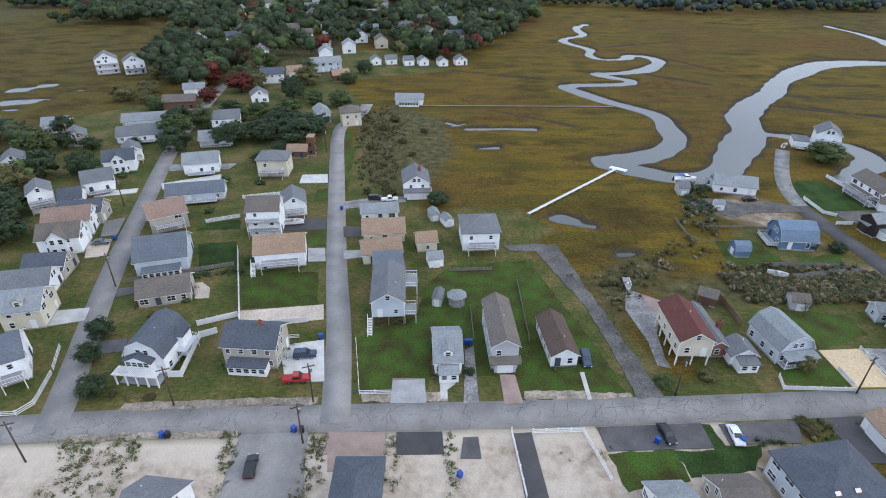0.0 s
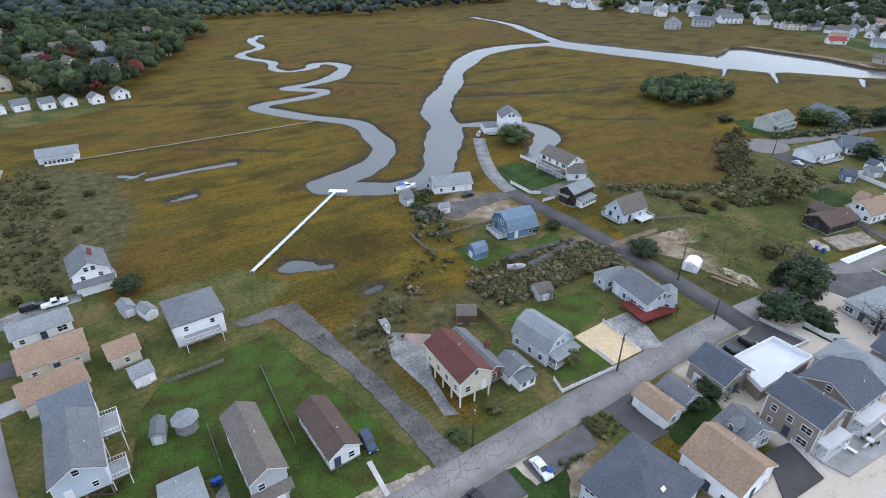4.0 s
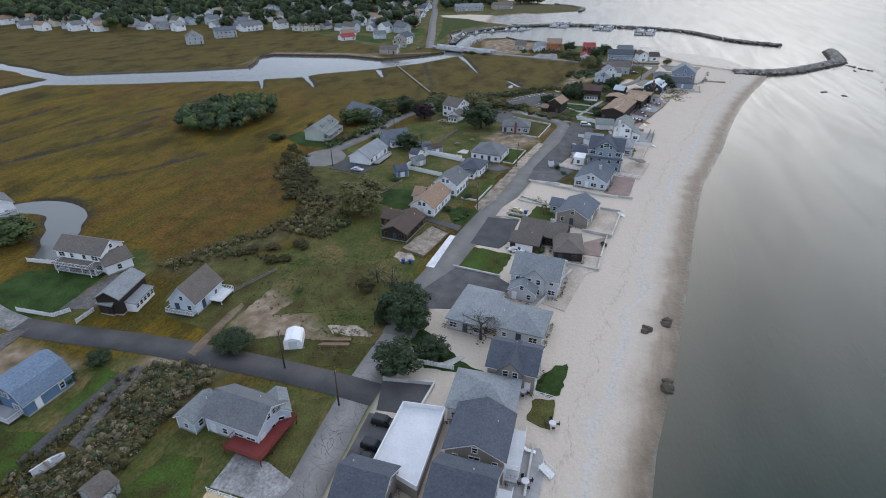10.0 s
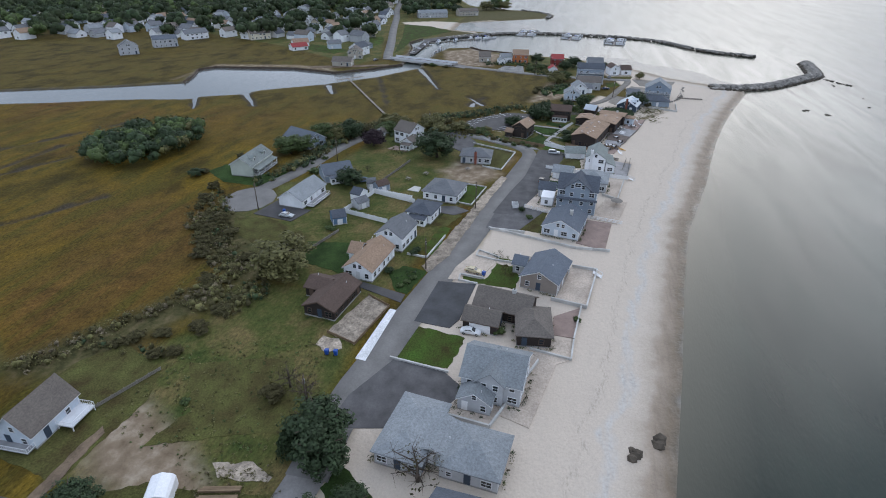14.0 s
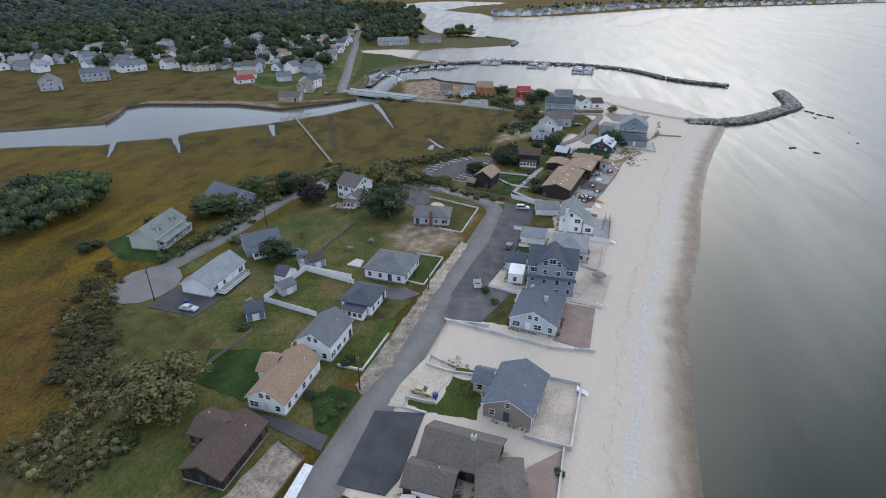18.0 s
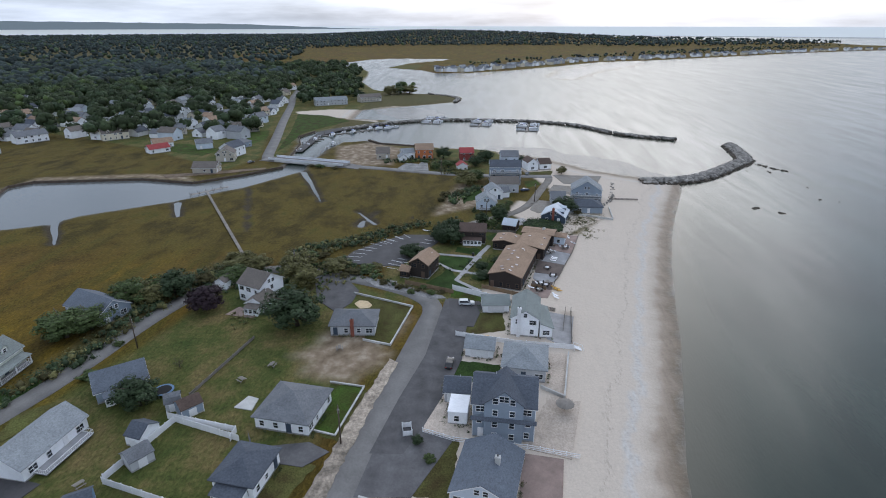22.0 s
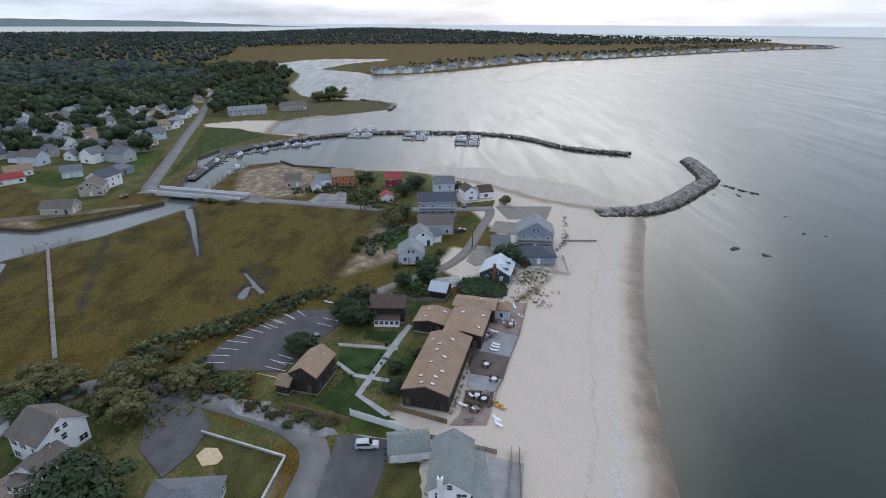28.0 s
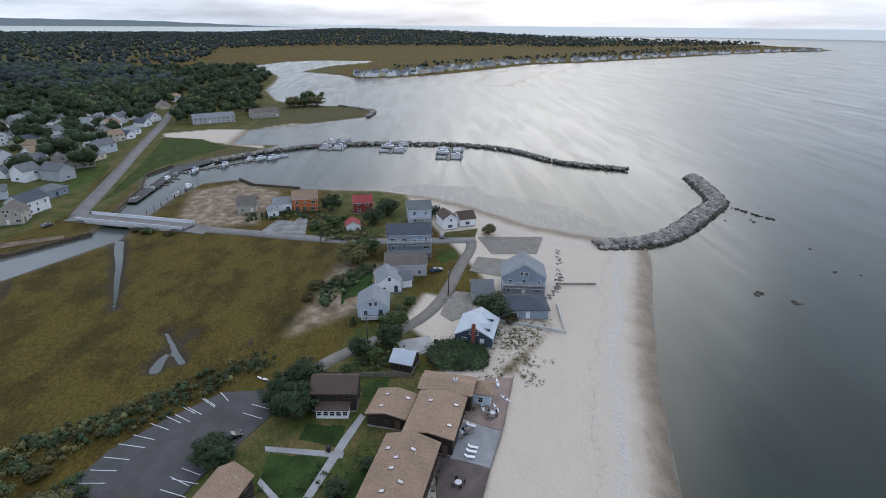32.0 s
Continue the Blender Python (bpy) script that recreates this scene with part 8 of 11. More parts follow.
pad('patio', 'sand_lot', [(152.3, 44.3), (170.1, 35.5), (168.2, 31.2), (149.4, 35.6)], 0.1505, 'pale concrete yard behind a sea wall')
pad('driveway', 'gravel_dark', [(108.1, 118.1), (108.4, 115.7), (96.9, 114.0), (88.0, 111.9), (88.4, 114.5), (97.5, 116.8)], 0.151, 'stony unpaved lane between reeds')
pad('driveway', 'asphalt_dark', [(105.6, 119.6), (105.8, 117.9), (92.3, 118.0), (83.2, 118.1), (83.4, 120.2), (93.2, 120.3)], 0.1515, 'narrow dark track beside reeds')

pad('driveway', 'paver_grey', [(-36.6, 128.4), (-31.9, 128.4), (-30.8, 121.8), (-35.3, 121.5)], 0.1690, 'paved strip in front of a house')
pad('driveway', 'gravel', [(-30.5, 155.4), (-16.3, 159.0), (-15.7, 155.0), (-30.0, 151.5)], 0.1695, 'pale gravel drive with parked cars')
pad('driveway', 'concrete', [(-92.9, 170.4), (-75.5, 178.3), (-74.0, 173.6), (-90.5, 165.9)], 0.1700, 'long concrete drive between gardens')
pad('driveway', 'concrete', [(-111.2, 163.8), (-98.7, 166.8), (-97.9, 163.4), (-109.7, 160.1)], 0.1705, 'pale drive beside a white house')
pad('driveway', 'sand_lot', [(-97.0, 131.8), (-91.0, 133.0), (-88.5, 124.7), (-93.5, 123.7)], 0.1710, 'sandy parking spot beside a street')
pad('driveway', 'asphalt_mid', [(-98.3, 144.2), (-93.4, 146.3), (-91.0, 136.1), (-95.0, 134.9)], 0.1715, 'asphalt parking spot with cars')
pad('driveway', 'asphalt_dark', [(-28.6, 140.4), (-23.3, 140.4), (-22.7, 134.4), (-27.7, 134.2)], 0.1720, 'dark asphalt parking spot')
pad('driveway', 'paver_grey', [(-26.8, 126.9), (-21.7, 127.4), (-20.5, 123.9), (-26.2, 122.6)], 0.1725, 'grey drive beside a house')
pad('lawn', 'lawn_deep', [(-123.8, 181.8), (-107.2, 183.8), (-105.8, 178.8), (-121.3, 176.9)], 0.0692, 'green garden behind a hedge')
pad('lawn', 'lawn', [(-40.8, 166.3), (-36.8, 166.7), (-35.5, 158.2), (-40.0, 157.4)], 0.0696, 'small green garden by the street')
pad('lawn', 'lawn', [(-38.4, 138.4), (-32.9, 139.1), (-31.4, 129.5), (-35.9, 129.0)], 0.0700, 'small green front lawn')
pad('lawn', 'lawn_deep', [(-66.6, 131.0), (-56.9, 132.2), (-53.1, 120.1), (-61.7, 117.0)], 0.0704, 'fenced green back garden')
pad('lawn', 'lawn_deep', [(-67.1, 143.0), (-59.6, 145.4), (-57.9, 139.5), (-70.4, 138.6)], 0.0708, 'green back garden')
pad('rubble_verge', 'rubble', [(-60, 73.2), (-40, 74.0), (-24.6, 74.4), (-24.6, 72.6), (-45, 71.9), (-60.5, 71.3)], 0.1045, 'sandy stony verge along a street')
pad('rubble_verge', 'rubble', [(-16.8, 75.6), (-11.2, 75.2), (-11.2, 72.9), (-16.5, 73.0)], 0.105, 'sandy stony verge along a street')
pad('rubble_verge', 'rubble', [(-4.8, 75.4), (-0.8, 75.2), (-0.6, 73.0), (-4.8, 73.0)], 0.1055, 'sandy stony verge along a street')
pad('rubble_verge', 'rubble', [(14.0, 75.0), (22, 75.4), (34.4, 74.2), (34.4, 73.1), (14.0, 73.0)], 0.106, 'stony verge along a street')
pad('rubble_verge', 'rubble', [(-66, 66.2), (-37, 66.6), (-37, 65.4), (-66, 64.4)], 0.1065, 'trodden sandy verge along a street')
pad('driveway', 'asphalt_worn', [(-11.1, 79.0), (-4.8, 78.9), (-4.8, 72.7), (-11.2, 72.7)], 0.1085, 'grey asphalt parking spot edged with stones')
pad('driveway', 'paver', [(-21.7, 66.1), (-11.8, 65.9), (-11.0, 58.0), (-20.5, 58.0)], 0.1095, 'pinkish paved forecourt before a grey house')

# inland side of the beach street
pad('pebble_strip', 'pebble_white', [(160.5, 72.3), (179.1, 70.4), (178.8, 68.7), (160.2, 70.0)], 0.152, 'strip of bright white pebbles by the street')
pad('patio', 'rubble', [(167.7, 81.5), (164.9, 74.2), (179.8, 71.0), (183.2, 77.1)], 0.1525, 'sandy front garden with stones and planters')
pad('rubble_patch', 'rubble', [(163.0, 82.0), (166.0, 81.4), (165.8, 78.0), (162.9, 76.2), (161.1, 78.9)], 0.153, 'pile of pale stones on grass')
pad('driveway', 'asphalt_dark', [(188.8, 85.4), (188.6, 79.6), (185.6, 68.5), (182.1, 68.6), (186.1, 79.8)], 0.1535, 'dark asphalt drive')
pad('lawn', 'lawn_deep', [(195.8, 97.6), (207.6, 93.0), (207.2, 82.5), (192.4, 87.7)], 0.0552, 'deep green lawn behind a house')
pad('lawn', 'lawn_deep', [(193.9, 75.0), (198.7, 72.6), (197.9, 65.8), (185.7, 67.9), (186.9, 71.4)], 0.0556, 'planted front garden with shrubs')
pad('lawn', 'lawn', [(208.6, 70.0), (224.1, 67.3), (223.2, 64.5), (205.7, 66.2)], 0.056, 'green front garden with white edge')
pad('lawn', 'lawn_dry', [(223.0, 72.5), (235.1, 68.3), (232.9, 62.9), (224.4, 65.9)], 0.0564, 'dry front lawn')
pad('driveway', 'asphalt_old', [(241.6, 79.2), (236.8, 76.2), (239.0, 65.8), (236.6, 61.2), (232.4, 65.2), (233.6, 75.3)], 0.154, 'grey gravel drive')
pad('lawn', 'lawn_dry', [(241.1, 64.5), (256.7, 64.0), (256.0, 57.6), (239.5, 60.1)], 0.0568, 'walled front lawn')
pad('rubble_verge', 'rubble', [(199.7, 67.6), (240.2, 60.2), (256.0, 57.6), (255.8, 54.8), (206.6, 61.8), (196.9, 65.5)], 0.1545, 'stony verge along the street')
pad('driveway', 'asphalt_dark', [(219.0, 127.1), (234.1, 123.3), (226.1, 113.9), (225.4, 110.5), (216.6, 113.3)], 0.155, 'dark asphalt parking drive')
pad('lawn', 'lawn_dry', [(206.1, 126.0), (214.8, 131.3), (217.6, 121.1), (209.6, 103.7), (195.6, 101.5), (197.4, 111.2)], 0.0572, 'broad dry lawn')
pad('lawn', 'lawn_dry', [(233.4, 127.6), (243.7, 130.0), (248.3, 122.4), (245.5, 119.2)], 0.0576, 'bright green grass island')
pad('lawn', 'lawn_deep', [(248.8, 161.8), (257.0, 158.7), (249.6, 135.4), (257.4, 132.9), (250.2, 132.2), (239.8, 134.3), (240.4, 150.0)], 0.058, 'dark lawn round a large house')
pad('lawn', 'lawn_deep', [(195.1, 100.0), (205.9, 102.8), (207.6, 92.2), (201.8, 83.3), (191.7, 87.7)], 0.0584, 'deep green fenced lawn')
pad('driveway', 'asphalt_old', [(320.2, 88.0), (314.6, 75.9), (305.7, 69.6), (297.5, 70.2), (291.4, 73.3), (298.8, 80.8)], 0.1555, 'old asphalt forecourt')
pad('lawn', 'lawn_dry', [(303.3, 70.5), (296.1, 52.1), (275.0, 55.4), (277.1, 62.4), (288.8, 61.9)], 0.0588, 'walled corner lawn')
pad('sand_circle', 'sand_yellow', [(296.9, 69.2), (299.1, 68.2), (298.9, 65.7), (296.4, 63.8), (294.6, 64.4), (294.2, 67.1)], 0.156, 'round sand patch in a lawn')
pad('lawn', 'lawn', [(258.2, 66.5), (257.5, 58.7), (241.5, 61.3), (243.0, 67.2)], 0.0592, 'walled front lawn beside a hipped house')
pad('patio', 'concrete', [(248.4, 84.9), (252.5, 83.3), (251.7, 80.7), (247.7, 80.7)], 0.1565, 'small concrete terrace with table')
pad('patio', 'paver', [(288.2, 104.2), (292.9, 102.1), (289.3, 93.9), (286.7, 96.1)], 0.157, 'pink paved terrace')
pad('rubble_verge', 'rubble', [(240.4, 60.5), (269.4, 54.5), (267.4, 52.3), (240.5, 57.0)], 0.1575, 'stony verge beside the street')

# resort
pad('parking_lot', 'asphalt_dark', [(325.6, 81.3), (336.9, 78.1), (345.8, 71.0), (355.1, 61.5), (355.6, 48.3), (351.1, 46.7), (344.9, 49.6), (337.5, 53.3), (328.8, 57.9), (324.7, 59.4)], 0.158, 'dark asphalt parking lot with white bay lines')
pad('driveway', 'gravel', [(314.8, 71.2), (313.1, 58.9), (307.9, 58.8), (304.0, 43.9), (302.2, 42.5), (301.5, 46.9), (308.9, 65.0)], 0.1585, 'pale gravel bed with grasses')
pad('lawn', 'lawn_deep', [(312.3, 49.5), (319.4, 44.9), (326.2, 43.2), (315.1, 39.3), (306.3, 31.2), (307.4, 40.8)], 0.0596, 'deep green lawn')
pad('lawn', 'lawn_deep', [(328.7, 46.3), (335.1, 46.5), (333.5, 34.0), (323.7, 37.5), (322.0, 42.6)], 0.06, 'deep green lawn')
pad('lawn', 'lawn_deep', [(339.1, 41.8), (343.5, 40.7), (342.4, 32.2), (336.2, 33.4)], 0.0604, 'deep green lawn')
pad('lawn', 'lawn_deep', [(328.3, 31.6), (333.2, 22.4), (318.9, 26.6), (314.9, 32.9), (317.0, 35.6)], 0.0608, 'planted green court')
pad('lawn', 'lawn_deep', [(356.2, 30.3), (359.6, 24.5), (353.6, 23.7), (351.1, 29.4)], 0.0612, 'deep green lawn')
pad('path', 'paver_grey', [(315.1, 40.8), (338.9, 32.8), (346.3, 29.7), (345.3, 28.5), (337.5, 31.3), (315.1, 39.3), (308.1, 31.9), (307.6, 33.7)], 0.159, 'pale concrete path in a Y shape')
pad('path', 'paver_grey', [(337.1, 47.8), (334.8, 31.9), (333.2, 32.0), (335.7, 47.3)], 0.1595, 'pale concrete path')
pad('path', 'paver_grey', [(328.7, 46.5), (323.3, 41.5), (320.9, 33.3), (319.5, 33.2), (322.0, 42.0), (327.5, 46.8)], 0.16, 'pale concrete path')
pad('lawn', 'lawn', [(308.3, 40.9), (303.6, 31.1), (300.6, 32.1), (303.0, 41.2)], 0.0616, 'narrow green strip behind a white fence')
pad('driveway', 'asphalt_dark', [(302.2, 41.9), (300.3, 30.9), (285.8, 34.2), (286.0, 40.2)], 0.1605, 'dark asphalt forecourt')
pad('lawn', 'lawn_dry', [(293.5, 35.4), (293.3, 27.4), (285.7, 28.2), (285.9, 38.2)], 0.062, 'walled green front lawn')
pad('parking_lot', 'asphalt_worn', [(397.0, 8.6), (404.5, 5.2), (402.9, -1.5), (390.2, 1.6), (385.5, 7.5), (390.0, 10.5)], 0.161, 'grey parking lot with timber edge')
pad('parking_lot', 'asphalt_worn', [(419.9, -0.6), (432.1, -4.9), (426.4, -24.4), (415.0, -10.6)], 0.1615, 'grey parking lot')
pad('parking_lot', 'asphalt_worn', [(452.1, -7.0), (451.4, -32.8), (434.1, -27.0), (434.6, -10.3)], 0.162, 'sandy asphalt beach lot')
pad('driveway', 'paver_grey', [(375.5, 23.0), (378.0, 14.0), (371.0, 12.7), (367.3, 19.9)], 0.1625, 'pale stone drive')
pad('lawn', 'lawn', [(438.0, 10.3), (440.5, 2.8), (432.3, 1.9), (425.9, 8.7)], 0.0624, 'small green lawn')
pad('lawn', 'lawn_deep', [(396.7, 39.7), (416.8, 43.0), (420.9, 32.1), (405.9, 31.1), (400.4, 39.3)], 0.0628, 'hedged dark lawn')
pad('lawn', 'lawn_dry', [(457.6, 6.2), (461.8, -8.0), (449.1, -5.6), (449.4, 5.5)], 0.0632, 'small lawn behind a wall')
pad('driveway', 'gravel', [(457.7, 80.4), (474.7, 76.5), (473.1, 69.0), (455.6, 70.0)], 0.163, 'pale gravel drive')
pad('driveway', 'gravel', [(459.4, 70.8), (478.2, 67.6), (475.8, 63.6), (457.2, 61.4)], 0.1635, 'pale gravel drive')
pad('gravel_lot', 'asphalt_dark', [(501.8, 151.7), (571.6, 155.7), (589.3, 144.6), (612.7, 119.2), (604.5, 116.6), (578.4, 141.4), (558.4, 149.5), (501.8, 147.2)], 0.164, 'grey quay road beside the marina')
pad('gravel_lot', 'dirt', [(438.9, 204.8), (443.1, 193.5), (449.0, 177.7), (458.4, 155.1), (455.0, 153.5), (444.2, 172.6), (437.1, 189.7), (433.1, 200.8)], 0.1645, 'bare earth bank above a bulkhead')
pad('deck_terrace', 'paver', [(358.3, 1.3), (358.1, -5.5), (339.6, -0.2), (341.7, 4.0), (344.8, 8.7), (347.4, 6.1), (350.6, 1.7)], 0.165, 'pink paved beach terrace with white kayaks')
pad('deck_terrace', 'deck_grey', [(342.8, 8.9), (341.4, 4.0), (339.3, -0.1), (329.4, 3.6), (331.1, 7.7), (332.5, 11.4)], 0.1655, 'weathered grey timber beach deck with loungers')
pad('deck_terrace', 'deck_brown', [(332.3, 11.7), (331.0, 7.8), (329.2, 3.8), (320.3, 6.6), (321.9, 11.2), (322.9, 14.2), (326.4, 14.2)], 0.166, 'dark brown stained beach deck')
pad('deck_terrace', 'deck_grey', [(322.5, 14.5), (321.7, 11.2), (320.2, 7.0), (316.4, 8.5), (315.4, 9.4), (316.3, 14.6), (318.3, 15.4)], 0.1665, 'grey timber beach deck with benches')
pad('deck_terrace', 'deck_brown', [(316.2, 15.8), (315.3, 9.4), (310.3, 10.3), (309.5, 12.2), (311.4, 16.5)], 0.167, 'dark timber beach deck with stacked chairs')
pad('deck_terrace', 'paver', [(310.5, 16.7), (311.0, 15.8), (309.5, 10.4), (304.3, 12.2), (304.5, 20.0), (307.6, 17.7)], 0.1675, 'pink paved terrace with tables')
pad('deck_terrace', 'deck_brown', [(335.7, 14.5), (335.2, 11.2), (330.4, 11.2), (326.8, 14.0), (330.5, 15.6)], 0.168, 'brown upper terrace')
fence([(358.1, -5.5), (339.6, -0.2), (329.4, 3.6), (320.3, 6.6), (316.4, 8.5), (310.3, 10.1)], 0.6, 'grey')
fence([(310.0, 31.9), (304.9, 20.4)], 1.3, 'wood')
fence([(311.6, 16.5), (309.5, 12.2)], 1.3, 'wood')

# fences and walls
fence([(-54.8, 127.0), (-45.1, 94.9)], 1.8, 'white')
fence([(-45.0, 94.6), (-30.8, 96.7)], 1.5, 'white')
fence([(-54.5, 95.6), (-46.6, 98.9)], 1.5, 'white')
fence([(-52.0, 79.9), (-52.5, 91.6), (-49.3, 93.1)], 1.7, 'white')
fence([(-54.6, 79.9), (-51.8, 79.9)], 1.7, 'white')
fence([(-80.6, 70.5), (-77.8, 70.7), (-76.1, 73.2), (-77.5, 81.1)], 1.1, 'rail')
fence([(-77.8, 82.2), (-80.2, 88.9)], 1.1, 'rail')
fence([(-19.4, 90.0), (-17.1, 74.9), (-11.2, 75.0)], 1.0, 'rail')
fence([(5.5, 101.5), (5.6, 90.6)], 0.9, 'grey')
fence([(17.8, 111.7), (17.3, 89.5)], 0.9, 'grey')
fence([(1.2, 116.9), (12.1, 117.4)], 0.9, 'grey')
fence([(10.4, 65.5), (11.1, 52.7)], 1.2, 'rail')
fence([(14.1, 65.2), (23.0, 65.4), (25.2, 55.5)], 1.1, 'rail')
fence([(65.0, 78.3), (64.1, 75.0), (77.9, 74.3)], 1.0, 'white')
fence([(86.7, 86.3), (86.0, 75.1)], 0.9, 'rail')
fence([(78.2, 75.5), (78.1, 80.2)], 1.0, 'white')
fence([(64.9, 105.9), (65.3, 94.3)], 1.6, 'wood')
fence([(117.2, 158.2), (117.4, 148.2), (120.3, 146.0)], 1.1, 'white')
fence([(116.9, 141.1), (121.8, 140.9)], 1.1, 'white')
fence([(135.7, 175.7), (136.7, 164.9), (142.1, 163.1)], 1.2, 'white')
fence([(-77.5, 112.6), (-53.8, 120.0)], 1.2, 'grey')
fence([(-68.7, 143.0), (-59.9, 146.5)], 1.2, 'white')
fence([(-62.7, 159.1), (-50.9, 162.0)], 1.2, 'white')
fence([(226.9, 99.7), (243.2, 95.1), (238.4, 79.6)], 1.6, 'white')
fence([(226.2, 99.4), (222.0, 84.1)], 1.6, 'white')
fence([(244.1, 97.1), (240.9, 81.2), (238.2, 81.3)], 1.6, 'white')
fence([(303.6, 70.6), (296.1, 51.9), (275.0, 55.3), (277.1, 62.7)], 0.5, 'stone')
fence([(251.6, 96.2), (276.3, 91.2)], 0.9, 'grey')
fence([(308.1, 40.9), (302.2, 28.5)], 1.8, 'white')
fence([(302.2, 28.5), (295.9, 11.0)], 1.2, 'grey')
fence([(311.5, 56.1), (305.6, 40.6)], 1.4, 'wood')
fence([(225.8, 53.3), (218.8, 27.6), (219.3, 18.2)], 0.7, 'stone')
fence([(208.2, 28.5), (207.4, 22.0), (189.6, 25.0), (191.2, 33.3)], 0.9, 'stone')
fence([(208.6, 48.0), (211.6, 54.1), (208.4, 54.4), (207.0, 48.6), (206.9, 43.8)], 0.5, 'stone')
fence([(197.1, 50.6), (197.9, 56.9), (195.0, 56.8), (194.2, 52.0)], 0.5, 'stone')
fence([(225.1, 52.7), (225.0, 42.5)], 0.8, 'stone')
fence([(162.3, 65.3), (160.5, 52.6)], 0.5, 'stone')
fence([(189.4, 26.2), (176.5, 27.9)], 0.8, 'stone')
fence([(176.3, 27.9), (169.7, 28.4), (171.4, 37.0)], 0.6, 'stone')
fence([(149.3, 52.4), (147.9, 42.6), (167.7, 35.1)], 0.8, 'stone')
fence([(281.0, 38.8), (277.5, 23.0), (276.3, 8.9)], 1.4, 'white')
fence([(243.4, 43.9), (241.1, 37.5), (239.9, 23.3), (237.9, 13.6)], 1.1, 'rail')
fence([(296.2, 6.6), (277.4, 9.1)], 1.3, 'grey')
fence([(273.9, 10.5), (256.1, 13.9), (259.5, 18.7)], 0.8, 'stone')
fence([(117.1, 68.3), (118.4, 58.2), (110.1, 59.2)], 0.9, 'stone')
fence([(120.9, 39.2), (120.3, 35.3)], 1.0, 'rail')
fence([(123.7, 63.8), (123.6, 55.6)], 1.2, 'white')
fence([(109.3, 61.7), (109.7, 54.3)], 1.2, 'white')
fence([(96.6, 61.8), (108.8, 61.6)], 1.2, 'white')
fence([(167.5, 81.3), (164.8, 74.0), (179.9, 70.8), (183.4, 77.1)], 0.7, 'wood')
fence([(205.1, 73.2), (204.3, 67.5), (217.8, 65.1)], 0.5, 'stone')
fence([(258.6, 66.6), (257.3, 58.5), (241.1, 61.2), (242.7, 67.4)], 0.35, 'stone')
fence([(296.5, 8.1), (285.2, 10.3)], 1.3, 'grey')
fence([(360.9, 41.5), (359.3, 18.5)], 1.2, 'grey')
fence([(386.3, -3.2), (378.1, -23.1), (394.5, -24.8)], 0.8, 'stone')
fence([(408.0, -28.0), (407.6, -40.9)], 0.8, 'grey')
fence([(133.0, 115.9), (148.8, 109.2)], 0.8, 'grey')
fence([(76.1, 139.4), (87.6, 139.2), (95.0, 138.1)], 0.8, 'grey')
fence([(89.2, 45.6), (87.2, 38.4)], 1.1, 'rail')
fence([(109.2, 38.0), (98.1, 38.2)], 0.7, 'stone')
fence([(200.8, 100.4), (213.8, 96.6)], 0.9, 'grey')
fence([(-34.5, 91.1), (-31.6, 91.4)], 1.0, 'rail')
fence([(69.8, 144.1), (69.7, 129.4)], 0.9, 'grey')

# trees and shrubs
tree(-73.2, 92.1, 4.5, 2.4, 'dark')
tree(-71.6, 84.6, 4.2, 2.2, 'dark')
tree(-66.7, 75.8, 4, 2.4, 'dark')
tree(-98.7, 200.2, 9, 5.5, 'dark')
tree(-121.7, 177.8, 8, 4.5, 'dark')
tree(-134.5, 176.9, 9, 5, 'dark')
tree(-138.3, 166.4, 8, 5, 'olive')
tree(-127.6, 146.8, 9, 6, 'dark')
tree(-119.7, 131.9, 9, 6, 'dark')
tree(-81.2, 207.5, 8, 5.5, 'dark')
tree(-68.9, 212.6, 8, 6, 'dark')
tree(-56.3, 211.4, 10, 8, 'dark')
tree(-50.1, 220.8, 8, 5, 'dark')
tree(-65.7, 228.5, 8, 6, 'dark')
tree(-116.9, 296.4, 8, 5, 'red')
tree(-107.7, 263.6, 7, 4, 'red')
tree(-107.7, 361.7, 8, 5, 'red')
tree(-116.1, 203.7, 4, 2.5, 'dark')
tree(-131.1, 201.9, 5, 3.5, 'dark')
tree(-141.6, 203.6, 6, 3, 'dark')
tree(-1, 154.9, 4, 3, 'dark')
tree(-16.4, 160.6, 5, 3, 'brushy')
tree(-23.7, 161.9, 4, 2, 'brushy')
tree(-64.1, 111.3, 2, 1.6, 'shrub')
tree(-65.7, 99.1, 1.5, 1.6, 'brushy')
tree(-60.4, 105, 1.2, 1.2, 'shrub')
tree(-61.5, 182.8, 2, 2.2, 'dark')
tree(-50.5, 121.4, 2, 1, 'shrub')
tree(-108.2, 228.2, 8, 5, 'dark')
tree(-84.4, 235.9, 7, 4, 'oak')
tree(-121.8, 318.1, 9, 6, 'olive')
tree(-139.9, 333.9, 9, 6, 'oak')
tree(-150.3, 307.6, 7, 4, 'olive')
tree(-143, 279.8, 6, 5, 'olive')
tree(-67.6, 297.2, 9, 6, 'olive')
tree(-69.6, 270.7, 8, 5, 'dark')
tree(-79.5, 214.6, 7, 4, 'oak')
tree(-114.8, 196.1, 3, 3, 'shrub')
tree(-63, 75.3, 1, 1.2, 'brushy')
tree(-55.9, 74.5, 1, 1.5, 'brushy')
tree(3.9, 80.1, 1.2, 1, 'dark')
tree(0.5, 79.2, 1.2, 1.2, 'dark')
tree(81.2, 97.5, 5, 1.5, 'bare')
tree(5.5, 128.1, 1.2, 1, 'shrub')
